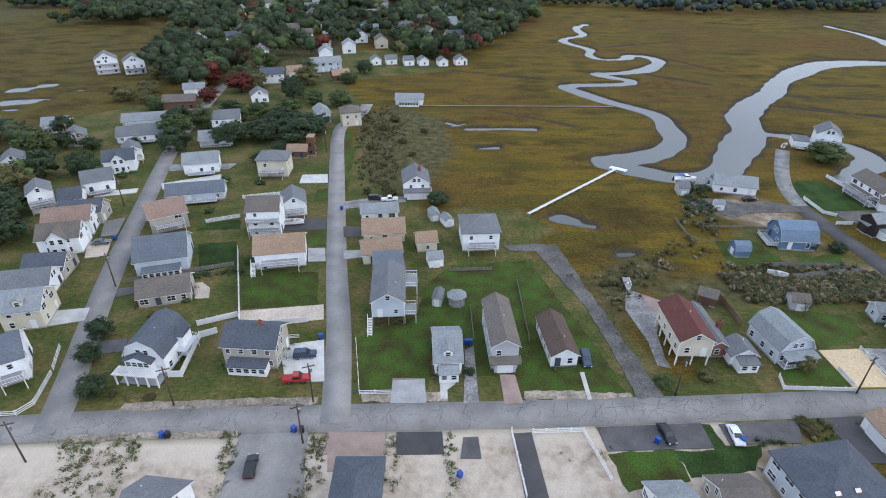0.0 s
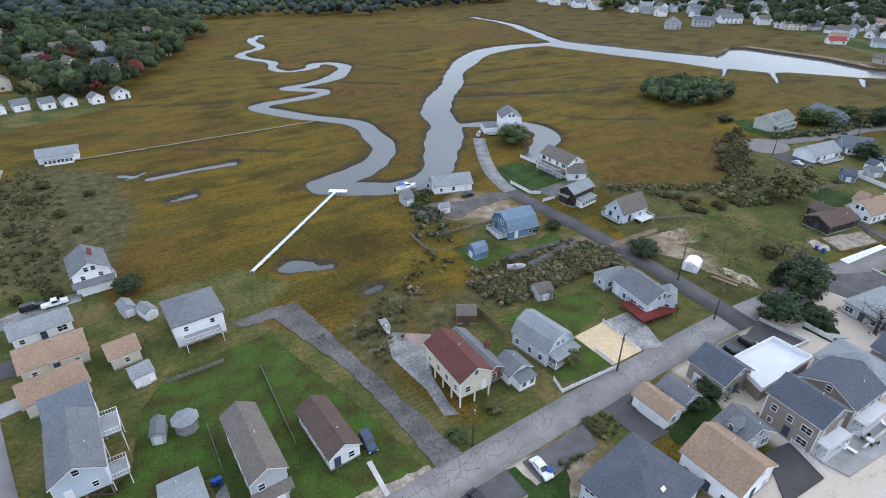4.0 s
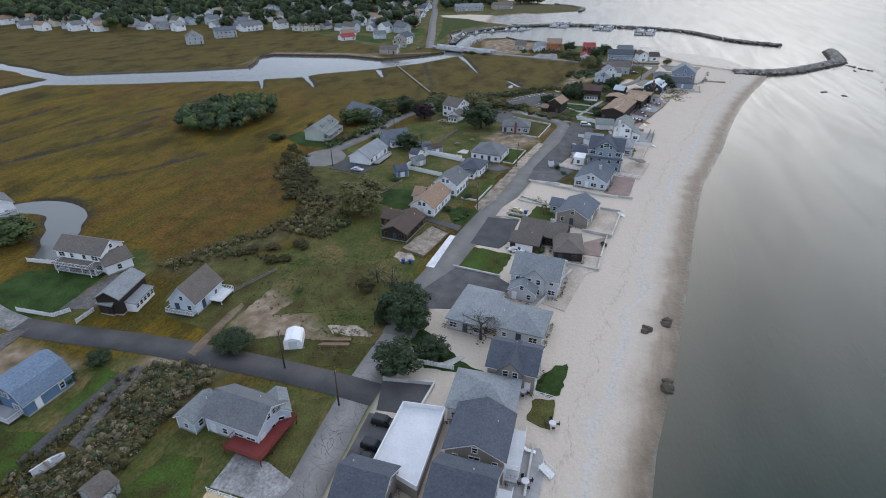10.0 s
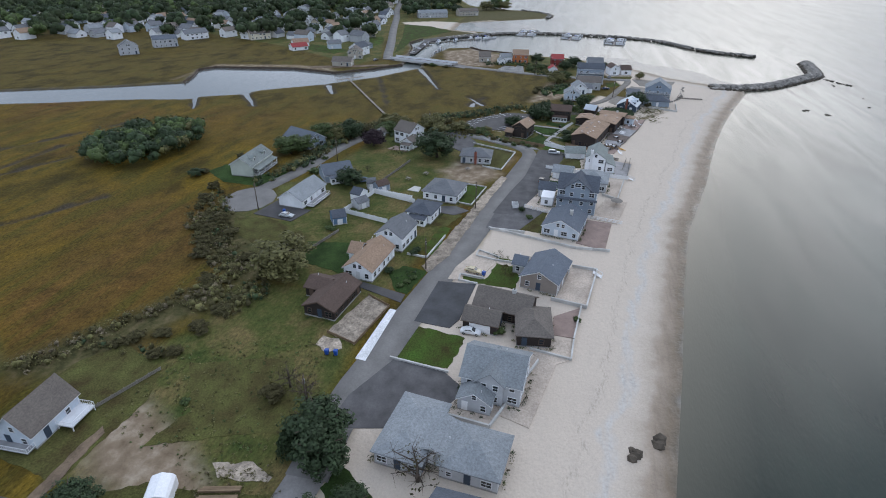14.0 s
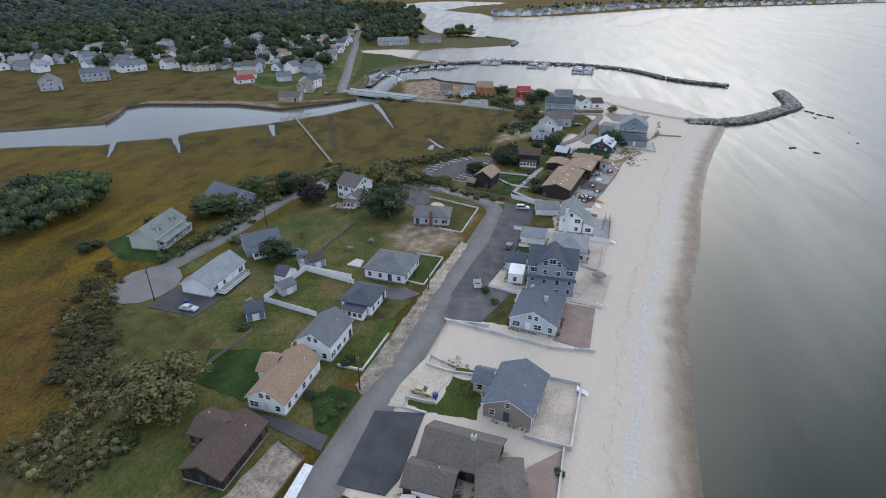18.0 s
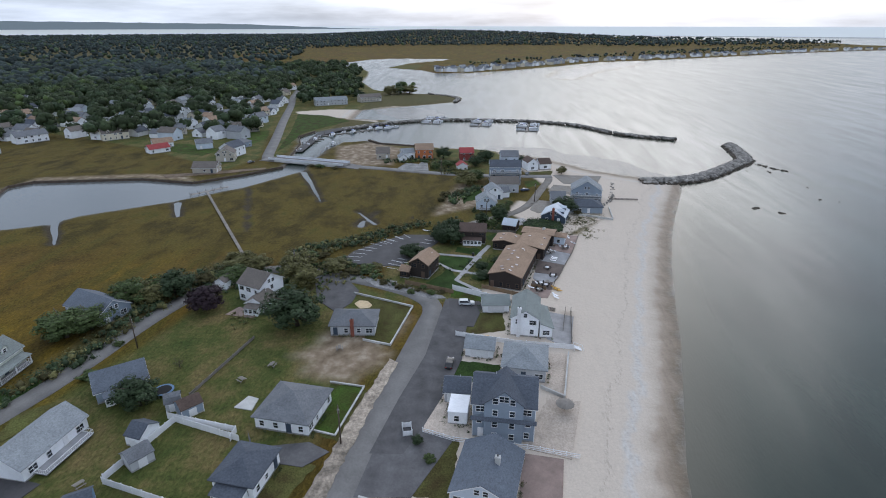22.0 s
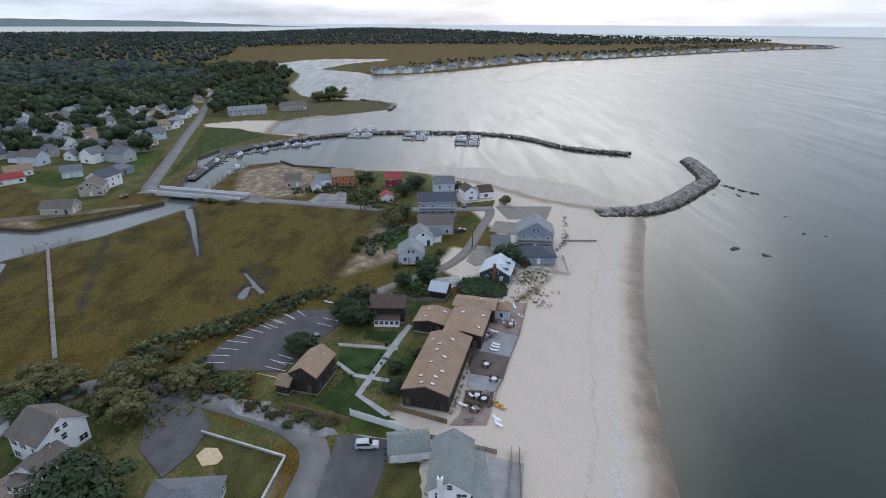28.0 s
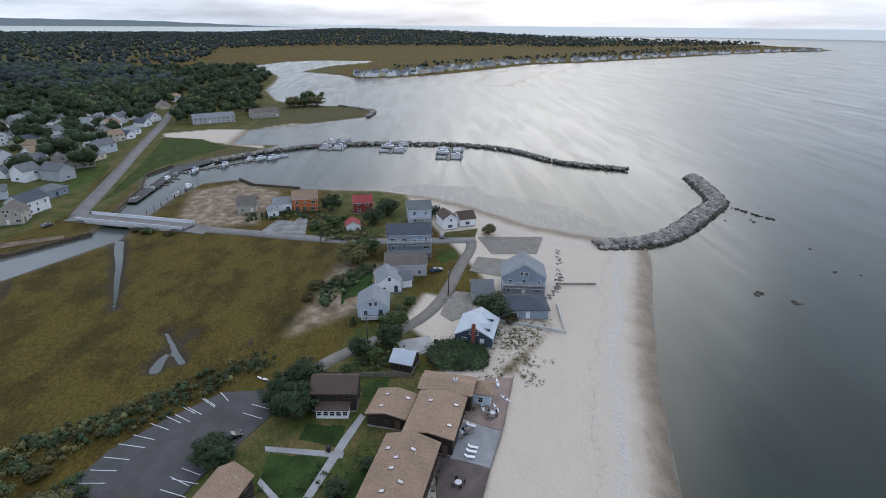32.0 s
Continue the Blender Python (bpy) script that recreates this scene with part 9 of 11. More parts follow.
tree(13.1, 127.4, 1.2, 1, 'shrub')
tree(17.4, 204.1, 1, 1, 'shrub')
tree(142.6, 189.3, 7, 6, 'oak')
tree(187.7, 101.3, 10, 7, 'olive')
tree(118.6, 101.5, 3.5, 3, 'dark')
tree(138.4, 70.3, 8, 5, 'dark')
tree(135.9, 74.8, 6, 3, 'cedar')
tree(100.9, 127.3, 2.2, 1.6, 'dark')
tree(107.2, 125.7, 2.5, 2.2, 'dark')
tree(41.5, 76.6, 2, 2, 'shrub')
tree(50.6, 78.3, 2, 1.6, 'olive')
tree(71.1, 80.4, 3, 1.8, 'olive')
tree(278.1, 136.5, 6, 5, 'oak')
tree(81, 163.5, 3, 2, 'dark')
tree(87.8, 60.2, 3, 2.4, 'dark')
tree(82.5, 59.6, 2.4, 2, 'dark')
tree(63, 64.8, 1.8, 2.2, 'brushy')
tree(62.9, 66.7, 1.5, 1.8, 'brushy')
tree(133.3, 68, 8, 4, 'dark')
tree(120.3, 66.1, 7, 4.2, 'dark')
tree(134.5, 52.3, 7, 5, 'bare')
tree(134, 74.9, 6, 2, 'cedar')
tree(126.6, 60.8, 4, 3, 'dark')
tree(146.5, 83.5, 5, 3.5, 'brushy')
tree(147, 76.8, 6, 3.5, 'bare')
tree(149.9, 81.7, 5, 3.5, 'bare')
tree(141.8, 98.9, 1, 1, 'shrub')
tree(118.2, 102.1, 4, 3.4, 'dark')
tree(152, 112.8, 3, 2.5, 'brushy')
tree(153.8, 109.7, 2.5, 2.5, 'brushy')
tree(154.1, 122.9, 2, 2, 'brushy')
tree(169.3, 108.8, 3, 3, 'brushy')
tree(161, 107.7, 2.5, 2, 'brushy')
tree(179.8, 118.1, 4, 3.5, 'brushy')
tree(192.3, 128.1, 4, 4, 'brushy')
tree(205.6, 137.2, 4, 3, 'brushy')
tree(200, 45.5, 4, 1.2, 'palm')
tree(194.9, 75.4, 1.4, 1.2, 'dark')
tree(191, 69.6, 1, 1, 'shrub')
tree(193.3, 68.3, 1, 1, 'shrub')
tree(188.9, 70.8, 1, 1, 'shrub')
tree(235.7, 41.9, 1.4, 1.2, 'shrub')
tree(184, 27.1, 1.5, 1, 'shrub')
tree(175.4, 44.1, 2, 1.5, 'shrub')
tree(264.9, 157.4, 3, 2.5, 'brushy')
tree(211.5, 134.6, 4, 4, 'brushy')
tree(204.6, 126.6, 3.5, 4, 'brushy')
tree(199.3, 126.9, 3, 3.5, 'brushy')
tree(192.4, 114.1, 3.5, 3.5, 'brushy')
tree(169.3, 107.6, 3, 3, 'brushy')
tree(162.8, 109.9, 3, 3, 'brushy')
tree(158.8, 115.9, 2.5, 3, 'brushy')
tree(156.5, 120.7, 2.5, 3, 'brushy')
tree(273.7, 140.4, 7, 5.5, 'oak')
tree(292.7, 134, 7, 5, 'oak')
tree(299, 129.4, 6, 4, 'oak')
tree(290.8, 111, 7, 4.6, 'purple')
tree(283.6, 82.1, 10.5, 7.2, 'dark')
tree(247.8, 105.2, 6.5, 4.2, 'dark')
tree(243.3, 162.8, 3, 2.5, 'dark')
tree(247, 162.2, 3, 3, 'brushy')
tree(257.2, 122.8, 1.6, 2, 'shrub')
tree(224.6, 147.4, 4, 4, 'brushy')
tree(234.1, 150.2, 4, 3, 'brushy')
tree(204.8, 133.9, 4, 4, 'brushy')
tree(197.8, 130.5, 4, 4, 'brushy')
tree(207.3, 70.9, 1.3, 1, 'dark')
tree(205.4, 71.5, 1.3, 1, 'dark')
tree(203.5, 78, 1, 1, 'shrub')
tree(214.4, 99.6, 1.4, 1.6, 'shrub')
tree(308.7, 88, 8, 5, 'olive')
tree(299.1, 124.4, 8, 5, 'dark')
tree(294.3, 128.8, 6, 4, 'olive')
tree(309.9, 110.6, 5, 4, 'oak')
tree(307.8, 119.8, 5, 4, 'brushy')
tree(315.4, 115.7, 4, 4, 'brushy')
tree(261.9, 103.7, 3, 1.6, 'bare')
tree(256.6, 122.6, 2, 2.5, 'shrub')
tree(270.7, 124.4, 1.6, 1.3, 'shrub')
tree(307.8, 57.5, 2.5, 2, 'brushy')
tree(311.2, 63.1, 2, 2, 'brushy')
tree(318.5, 75.1, 3, 3, 'brushy')
tree(324.5, 82, 3, 3, 'brushy')
tree(330.9, 87.4, 3, 3, 'brushy')
tree(295.6, 26.4, 1.5, 1, 'shrub')
tree(240.2, 44.6, 1.6, 1, 'dark')
tree(346.6, 43.4, 7, 4, 'dark')
tree(353.1, 47.3, 6, 3, 'dark')
tree(356.4, 42.8, 7, 3.6, 'dark')
tree(332.7, 55.4, 5, 3, 'dark')
tree(361.6, 33.9, 3, 2, 'shrub')
tree(369.3, 31.6, 5, 2.6, 'dark')
tree(367.2, 28, 3, 2, 'oak')
tree(351.2, 33.4, 2, 1.6, 'shrub')
tree(316.9, 31.1, 2.6, 2.4, 'dark')
tree(324.7, 32.1, 2.4, 2, 'dark')
tree(330.7, 26.7, 2, 1.6, 'dark')
tree(308.7, 55.4, 1.4, 1.3, 'brushy')
tree(306.8, 51.4, 1.4, 1.3, 'brushy')
tree(304.9, 47.5, 1.6, 1.5, 'shrub')
tree(305.7, 44.2, 1.5, 1.4, 'brushy')
tree(310.7, 59.5, 1.3, 1.3, 'brushy')
tree(308.5, 50, 1.4, 1.4, 'shrub')
tree(305.1, 53.4, 1.6, 1.3, 'shrub')
tree(318, 72.9, 3, 3, 'brushy')
tree(320, 69.8, 3, 3, 'shrub')
tree(321, 67.5, 2.5, 2.5, 'olive')
tree(316, 76.6, 2, 2.5, 'brushy')
tree(320.3, 80.2, 4, 4, 'olive')
tree(318.4, 92.2, 7, 5, 'olive')
tree(322.8, 91.7, 5, 4, 'oak')
tree(318.9, 112.1, 6, 5, 'olive')
tree(318.8, 106.3, 5, 4, 'olive')
tree(388.2, -4.6, 6.5, 5, 'dark')
tree(384.8, -9.4, 3, 3, 'brushy')
tree(374.1, 24.5, 6, 3, 'dark')
tree(382.8, 23.2, 5, 3, 'oak')
tree(386.1, 26.5, 3, 2, 'shrub')
tree(397.8, 19.4, 2, 2, 'shrub')
tree(392.6, 21.9, 2.5, 2, 'shrub')
tree(428.4, 39.5, 7, 5, 'olive')
tree(436, 35.1, 6, 4, 'oak')
tree(412.4, 42.5, 4, 4, 'brushy')
tree(408.5, 49.1, 3.5, 4, 'brushy')
tree(400.7, 50.4, 3, 3, 'brushy')
tree(488.1, 55.1, 7, 4, 'dark')
tree(481, 29.9, 7, 4.5, 'dark')
tree(470, 35.4, 6, 4, 'dark')
tree(463.7, 58, 4, 3.5, 'shrub')
tree(466.9, 51.5, 4, 3, 'oak')
tree(473.9, 47.7, 3, 2.4, 'shrub')
tree(507, 43.3, 3, 3, 'shrub')
tree(384.8, 35.1, 2.4, 1.4, 'cedar')
tree(455.1, -11.9, 4, 2.6, 'olive')
tree(476.6, 8.9, 5, 3, 'dark')
tree(479.1, 15, 4, 2.4, 'dark')
tree(460.9, 124.1, 2.5, 3, 'shrub')
tree(462.4, 129.6, 2.5, 3, 'brushy')
tree(458.7, 114.9, 2, 3, 'brushy')
tree(346.7, 46.4, 5, 2.6, 'dark')
tree(350.5, 48.5, 5, 3, 'dark')
tree(333.8, 57.6, 4, 3, 'dark')
tree(336.9, 57.5, 3, 2.4, 'dark')
tree(817.8, 137.3, 10, 8, 'olive')
tree(826.1, 116.4, 10, 8, 'olive')
tree(826, 127.6, 9, 7, 'oak')
tree(773.5, 165.3, 9, 7, 'dark')

tree(-152, 221, 7, 4, 'dark')
tree(-148, 196, 9, 5.5, 'oak')
tree(-160, 207, 8, 5, 'olive')
tree(-96, 226, 9, 5.5, 'oak')
tree(-104, 214, 10, 5, 'oak')
tree(-78, 240, 7, 4.5, 'oak')
tree(-92, 246, 6, 4, 'dark')
tree(-66, 246, 7, 4.5, 'oak')
tree(-58, 262, 6, 4, 'oak')
tree(-98, 282, 10, 6, 'red')
tree(-102, 300, 9, 5.5, 'oak')
tree(-92, 290, 8, 5, 'olive')
tree(-72, 320, 8, 5, 'oak')
tree(-46, 300, 6, 4, 'oak')
tree(-40, 322, 7, 4.5, 'dark')
tree(-74, 286, 7, 4.5, 'dark')
tree(-128, 252, 6, 4, 'oak')
tree(-136, 262, 6, 4, 'olive')
tree(-150, 268, 7, 5, 'olive')
tree(-138, 300, 8, 5, 'dark')
tree(-126, 312, 8, 5.5, 'oak')
tree(-95, 330, 9, 5.5, 'oak')
tree(-118, 340, 9, 6, 'red')
tree(-60, 200, 4, 3, 'dark')
tree(-66, 190, 3, 2.4, 'dark')
tree(-72, 172, 2.4, 1.8, 'shrub')
tree(-60, 170, 2.2, 1.8, 'shrub')
tree(-118, 172, 2.4, 2.2, 'dark')
tree(-126, 182, 2.6, 2, 'shrub')
tree(-70, 150, 2.2, 1.6, 'shrub')
tree(-58, 150, 2, 1.6, 'dark')
tree(-108, 176, 2.2, 1.8, 'shrub')
tree(-84, 150, 1.8, 1.4, 'shrub')
tree(-45, 258, 7, 5, 'oak')
tree(-22, 225, 3, 3, 'brushy')
tree(-26, 204, 3, 3, 'brushy')
tree(-18, 236, 3, 3, 'brushy')
tree(-14, 210, 3, 2.6, 'brushy')
tree(-6, 222, 3, 2.6, 'brushy')
tree(-10, 196, 2.6, 2.4, 'brushy')
tree(-20, 186, 2.4, 2.2, 'brushy')

# cars
car(-32.9, 58.8, 94, 'saloon', 'black')
car(-29.2, 85.4, 5, 'suv', 'navy')
car(-29.5, 78.6, 4, 'pickup', 'red')
car(37.3, 64.3, -83, 'saloon', 'black')
car(49.2, 63.8, -94, 'saloon', 'white')
car(-20.7, 158.2, 5, 'suv', 'black')
car(-16.2, 157.3, 5, 'pickup', 'white')
car(27.8, 83.3, -93, 'suv', 'navy')
car(106.5, 64.1, -93, 'suv', 'black')
car(101, 63.9, -97, 'suv', 'black')
car(98.2, 64, -94, 'saloon', 'black')
car(199.8, 53.8, -102, 'saloon', 'gold')
car(174.1, 50.3, -92, 'saloon', 'white')
car(219.4, 116, -94, 'saloon', 'silver')
car(298.4, 36.4, -88, 'suv', 'silver')
car(267.3, 39.7, -5, 'saloon', 'black')
car(98.8, 157.1, -1, 'saloon', 'black')
car(339.5, 55.2, -60, 'saloon', 'black')
car(419.8, 10.6, -70, 'saloon', 'navy')
car(452.5, 6.9, -13, 'saloon', 'grey')
car(469.3, 168.1, -21, 'saloon', 'grey')
car(-92.8, 131.1, 12, 'saloon', 'grey')
boat(-43.1, 141.8, 6, 6.0, 'open', 0.6)

# utility poles
utility_pole(-70.1, 60.7, 0.7)
utility_pole(-79.3, 110.7, 0.8)
utility_pole(-50.7, 72.6, 0.5)
utility_pole(-25.4, 73.1, 0.3)
utility_pole(-25.5, 63.7, 0.3)
utility_pole(42.6, 73.8, -0.4)
utility_pole(77.5, 73.7, -0.8)
utility_pole(108.8, 73.9, -1.1)
utility_pole(115.4, 88.6, -1.2)
utility_pole(144.1, 75.4, -1.4)
utility_pole(198.5, 66.3, -2.0)
utility_pole(239, 59.5, -2.4)
utility_pole(269.8, 118.9, -2.7)
utility_pole(372.5, 30.1, -3.7)
utility_pole(401.6, 7.6, -4.0)
utility_pole(401.9, 7.5, -4.0)
utility_pole(447.8, 53.7, -4.5)
utility_pole(316.4, 92.7, -3.2)
utility_pole(222, 127, -2.2)
utility_pole(-141.8, 206.1, 1.4)
utility_pole(-42.6, 199.2, 0.4)
utility_pole(-97.4, 154.1, 1.0)

# bins, garden things and small craft
bin_(-49.8, 65.3, 'blue')
bin_(-48.8, 65.3, 'black')
bin_(-27.5, 66.2, 'blue')
bin_(-26.1, 66.1, 'black')
bin_(0.9, 56.6, 'blue')
bin_(35.2, 62.8, 'blue')
bin_(49.8, 62.6, 'blue')
bin_(-26.9, 91, 'blue')
bin_(-30.5, 151.1, 'blue')
bin_(3.9, 88.8, 'blue')
bin_(4.7, 88.8, 'blue')
bin_(-90.1, 133.3, 'blue')
bin_(221.7, 117.9, 'blue')
bin_(198.7, 50.9, 'blue')
bin_(160.5, 78.5, 'blue')
bin_(160.7, 76.6, 'blue')
bin_(335.2, 34.9, 'black')
boat(44.4, 109.3, -97, 5, 'open', 0.3)
boat(83.4, 171.1, 4, 8, 'cabin', 0.3)
boat(136.9, 204.6, 46, 5, 'open', 0.3)
boat(83.9, 113.6, -20, 5, 'open', 0.3)
boat(-3.6, 164, -78, 4, 'open', 0.3)
boat(93.6, 170.3, 10, 5, 'open', 0.3)
kayak(355.9, -1.4, -179, 'white')
kayak(350, -2.4, -144, 'white')
kayak(346.7, 0.2, -166, 'white')
kayak(347.2, 3.1, -179, 'white')
kayak(359.8, 53.8, -117, 'white')
kayak(166.8, 39, -17, 'white')
kayak(309.9, 8.6, -125, 'yellow')
kayak(311.3, 9.1, -130, 'yellow')
kayak(280.9, 31.8, -88, 'yellow')
lounger(334.8, 6.4, -106)
lounger(333.6, 6.8, -105)
lounger(332.2, 7.3, -104)
lounger(107, 38.4, -97)
lounger(95.4, 40.6, -88)
lounger(96.1, 39.2, -88)
lounger(305.7, 9.8, -137)
lounger(304, 9.7, -137)
lounger(310.5, 16.6, -119)
lounger(313.4, 14.2, -126)
lounger(341.2, 6.2, -113)
picnic_table(338.1, 9, 168)
picnic_table(344, 2.1, 14)
picnic_table(308.9, 14, 27)
picnic_table(272.3, 67.7, 18)
picnic_table(264, 82, 172)
picnic_table(257.7, 87, 60)
picnic_table(305.9, 15.7, 119)
picnic_table(225.3, 103.1, 150)
picnic_table(338.6, 19.3, 7)
picnic_table(339.7, 6.8, 119)
picnic_table(314.4, 11.3, 158)
garden_table(344.6, 1.3)
garden_table(350.6, 1.7)
garden_table(338.8, 8.7)
garden_table(325.5, 10.1)
garden_table(319.5, 8.9)
garden_table(313.5, 13.3)
garden_table(309, 14.3)
garden_table(312.2, 12)
garden_table(113.8, 35.3)
garden_table(120.3, 41.4)
garden_table(100.6, 38.4)
tent(123.2, 90.5, -70)
straw_parasol(252, 14.5)
kiosk(243.3, 47, 12)
trampoline(252.5, 102.5)
log_stack(124.5, 81.9, -76)
sea_rock(148.2, 17.2)
sea_rock(130.2, 14.4)
sea_rock(394.5, -99.5)
sea_rock(400.9, -92.2)
sea_rock(438.7, -135)
sea_rock(413.3, -135.9)
sea_rock(438.6, -133.3)
sea_rock(471.8, -130)
sea_rock(471, -118.2)
sea_rock(469.2, -129.9)
sea_rock(385.7, -95.4)
sea_rock(416.8, -127.4)
sea_rock(152, 13)

# marina
marina_dock(615.9, 74.3, -5)
marina_dock(607.2, 33.9, -8)
marina_dock(587.3, -3.1, -7)
boat(563, 142.3, -9, 8, 'cabin', -0.75)
boat(576.3, 129.8, -11, 8, 'cabin', -0.75)
boat(590.6, 119.1, -21, 7, 'cabin', -0.75)
boat(592.4, 112.9, -39, 8, 'cabin', -0.75)
boat(594.2, 105.6, -40, 9, 'cabin', -0.75)
boat(599.9, 100.8, -53, 7, 'open', -0.75)
boat(544.7, 150.2, 1, 7, 'cabin', -0.75)
boat(526.6, 151.4, -123, 7, 'open', -0.75)
boat(529.1, 133.5, -5, 7, 'cabin', -0.75)
boat(516.1, 134.2, 1, 6, 'open', -0.75)
boat(555.2, 150.3, -7, 6, 'open', -0.75)
boat(507.9, 151.2, -25, 6, 'open', -0.75)
boat(574.6, 136.7, -14, 6, 'open', -0.75)
pontoon(480.6, 133.8, 537.2, 127.8)
pontoon(520.2, 152.8, 550.6, 148.8)
pontoon(558.4, 149.6, 592.4, 112.9)

# parking bay lines
bay_line(355.1, 62.2, 351.6, 59.2)
bay_line(352.8, 65.4, 349.7, 61.7)
bay_line(349.9, 67.5, 347.3, 63.6)
bay_line(347.6, 69.3, 345.0, 65.2)
bay_line(350.4, 53.9, 348.5, 49.4)
bay_line(347.5, 55.0, 345.5, 50.5)
bay_line(339.3, 58.3, 337.5, 53.8)
bay_line(331.8, 61.9, 329.9, 57.8)
bay_line(329.7, 63.2, 327.3, 58.9)
bay_line(328.8, 79.4, 328.6, 74.2)
bay_line(332.0, 78.8, 331.6, 73.8)
bay_line(335.3, 78.0, 334.4, 72.7)
bay_line(338.9, 77.0, 337.6, 71.3)
bay_line(341.4, 75.1, 339.8, 70.2)
bay_line(344.9, 73.4, 342.7, 68.7)
bay_line(347.3, 71.4, 344.7, 67.0)
bay_line(350.4, 69.2, 347.7, 65.1)
bay_line(352.9, 65.0, 350.2, 61.7)
bay_line(326.7, 63.8, 324.7, 58.5)
bay_line(329.1, 62.6, 327.7, 57.4)
bay_line(323.9, 65.0, 322.0, 59.6)

# steps from the sea walls to the beach
beach_steps(104.3, 36.4, -116)
beach_steps(205.6, 23.1, -102)
beach_steps(276.3, 8.9, -88)

# white roof terrace between the taupe houses
roof_terrace([(109.3, 61.4), (109.8, 54.0), (93.5, 54.1), (96.2, 62.0)], 2.6)

# ---- jetty, breakwater and bulkheads ----
def stone_bank(name, line, half, crest, n, label, size=0.9):
    """A heaped bank of loose boulders along a line."""
    rng = np.random.default_rng(len(line) * 31 + n)
    p = curved(line, 2)
    seg = np.hypot(*np.diff(p, axis=0).T)
    acc = np.concatenate([[0], np.cumsum(seg)])
    verts, tris = [], []
    for _ in range(n):
        s = rng.uniform(0, acc[-1])
        i = min(len(seg) - 1, np.searchsorted(acc, s) - 1 if s > 0 else 0)
        t = (s - acc[i]) / seg[i]
        d = (p[i + 1] - p[i]) / seg[i]
        u = rng.uniform(-1, 1)
        v, f = stone_mesh(rng, size * rng.uniform(0.55, 1.3), 0.7)
        a = rng.uniform(0, 6.28)
        v = v @ np.array([[math.cos(a), math.sin(a), 0], [-math.sin(a), math.cos(a), 0], [0, 0, 1]])
        c = p[i] + (p[i + 1] - p[i]) * t + np.array([-d[1], d[0]]) * u * half
        k = len(verts) * 12
        verts.append(v + np.array([c[0], c[1], -1.0 + (crest + 1.0) * (1 - abs(u) ** 1.6) - 0.2]))
        tris.append(np.array(f) + k)
    me = quick_mesh(name, np.vstack(verts), np.vstack(tris))
    me.materials.append(MATS["rock"])
    me.materials.append(MATS["rock_dark"])
    low = np.repeat(np.array([v[:, 2].mean() < -0.1 for v in verts]), 20)
    me.polygons.foreach_set("material_index", low.astype(np.int32))
    tagged(new(name, me), label, "breakwater", kind="stuff")


stone_bank("jetty", [(443, -52), (443, -64), (449, -81), (464, -98), (486, -118), (496, -128), (512, -132), (543, -137)], 5.2, 1.5, 2000, "angled jetty of heaped pale granite boulders", 1.15)
stone_bank("jetty_toe", [(494, -128), (488, -131.6), (478, -135.2), (471, -141)], 0.9, -0.3, 40, "low dark stones trailing from the jetty", 0.7)
stone_bank("breakwater", [(560, -106.7), (577, -69), (612, -52), (632, -21), (638, 26), (636, 69), (625, 97), (608, 118), (585, 140)], 3.2, 1.1, 1500, "long low breakwater of grey boulders", 1.1)
stone_bank("rock_edge", [(759, 60), (795, 55), (830, 94)], 3.0, 0.8, 260, "rocky point of dark stones", 1.3)
stone_bank("beach_stones", [(392, -14), (396, -22), (410, -30), (440, -36)], 2.5, 0.4, 160, "scattered stones across the upper beach", 0.5)
stone_bank("old_wall_stones", [(398, 12), (402, 2), (404, -10)], 1.2, 0.3, 60, "loose stones along a sandy lot", 0.5)


def bulkhead(pts, h):
    ob = thing("bulkhead", *pts[0], 0, "dark timber bulkhead along the channel", "bulkhead", kind="structure")
    for (ax, ay), (bx, by) in zip(pts[:-1], pts[1:]):
        run, ang = math.hypot(bx - ax, by - ay), math.degrees(math.atan2(by - ay, bx - ax))
        w = part("sheeting", Shape().box(0, run, -0.2, 0.2, -2.5, h), "wood_pole", ob)
        w.matrix_basis = pose(ax - pts[0][0], ay - pts[0][1], 0, 0, 0, ang)
        for i in range(int(run / 4)):
            q = part("mooring_post", Shape().tube((4 * i + 1, 0, -2.5), (4 * i + 1, 0, h + 0.5), 0.2, sides=6), "wood_pole", ob)
            q.matrix_basis = w.matrix_basis


bulkhead([(376, 258), (392, 262.5), (410, 270.5), (420, 264.5), (429.5, 212), (424, 181), (442, 161), (461, 146)], 0.5)
bulkhead([(486, 150), (500, 152), (527, 156), (552, 165), (575, 159)], 0.5)
bulkhead([(524, 76), (531, 101), (543, 112)], 0.7)

# ---- the road bridge ----
bridge = thing("bridge", 465.5, 112.5, 74.5, "low concrete road bridge with pale parapets over the channel", "bridge")
part("deck_slab", Shape().box(2, 43, -4.4, 4.4, 0.5, 1.2), "concrete", bridge)
part("roadway", Shape().box(-4, 48, -3.3, 3.3, 1.15, 1.26), "asphalt_mid", bridge)
for side in (-1, 1):
    part("parapet", Shape().box(-3, 47, side * 4.1 - 0.2, side * 4.1 + 0.2, 1.2, 2.3), "deck_white", bridge)
    part("pavement", Shape().box(-2, 46, side * 3.6 - 0.3, side * 3.6 + 0.3, 1.2, 1.36), "deck_white", bridge)
    part("girder", Shape().box(2, 43, side * 4.0 - 0.3, side * 4.0 + 0.3, 0.0, 0.52), "concrete", bridge)
for k in (8, 22, 36):
    part("pier", Shape().box(k - 0.6, k + 0.6, -3.6, 3.6, -2.5, 0.52), "concrete", bridge)
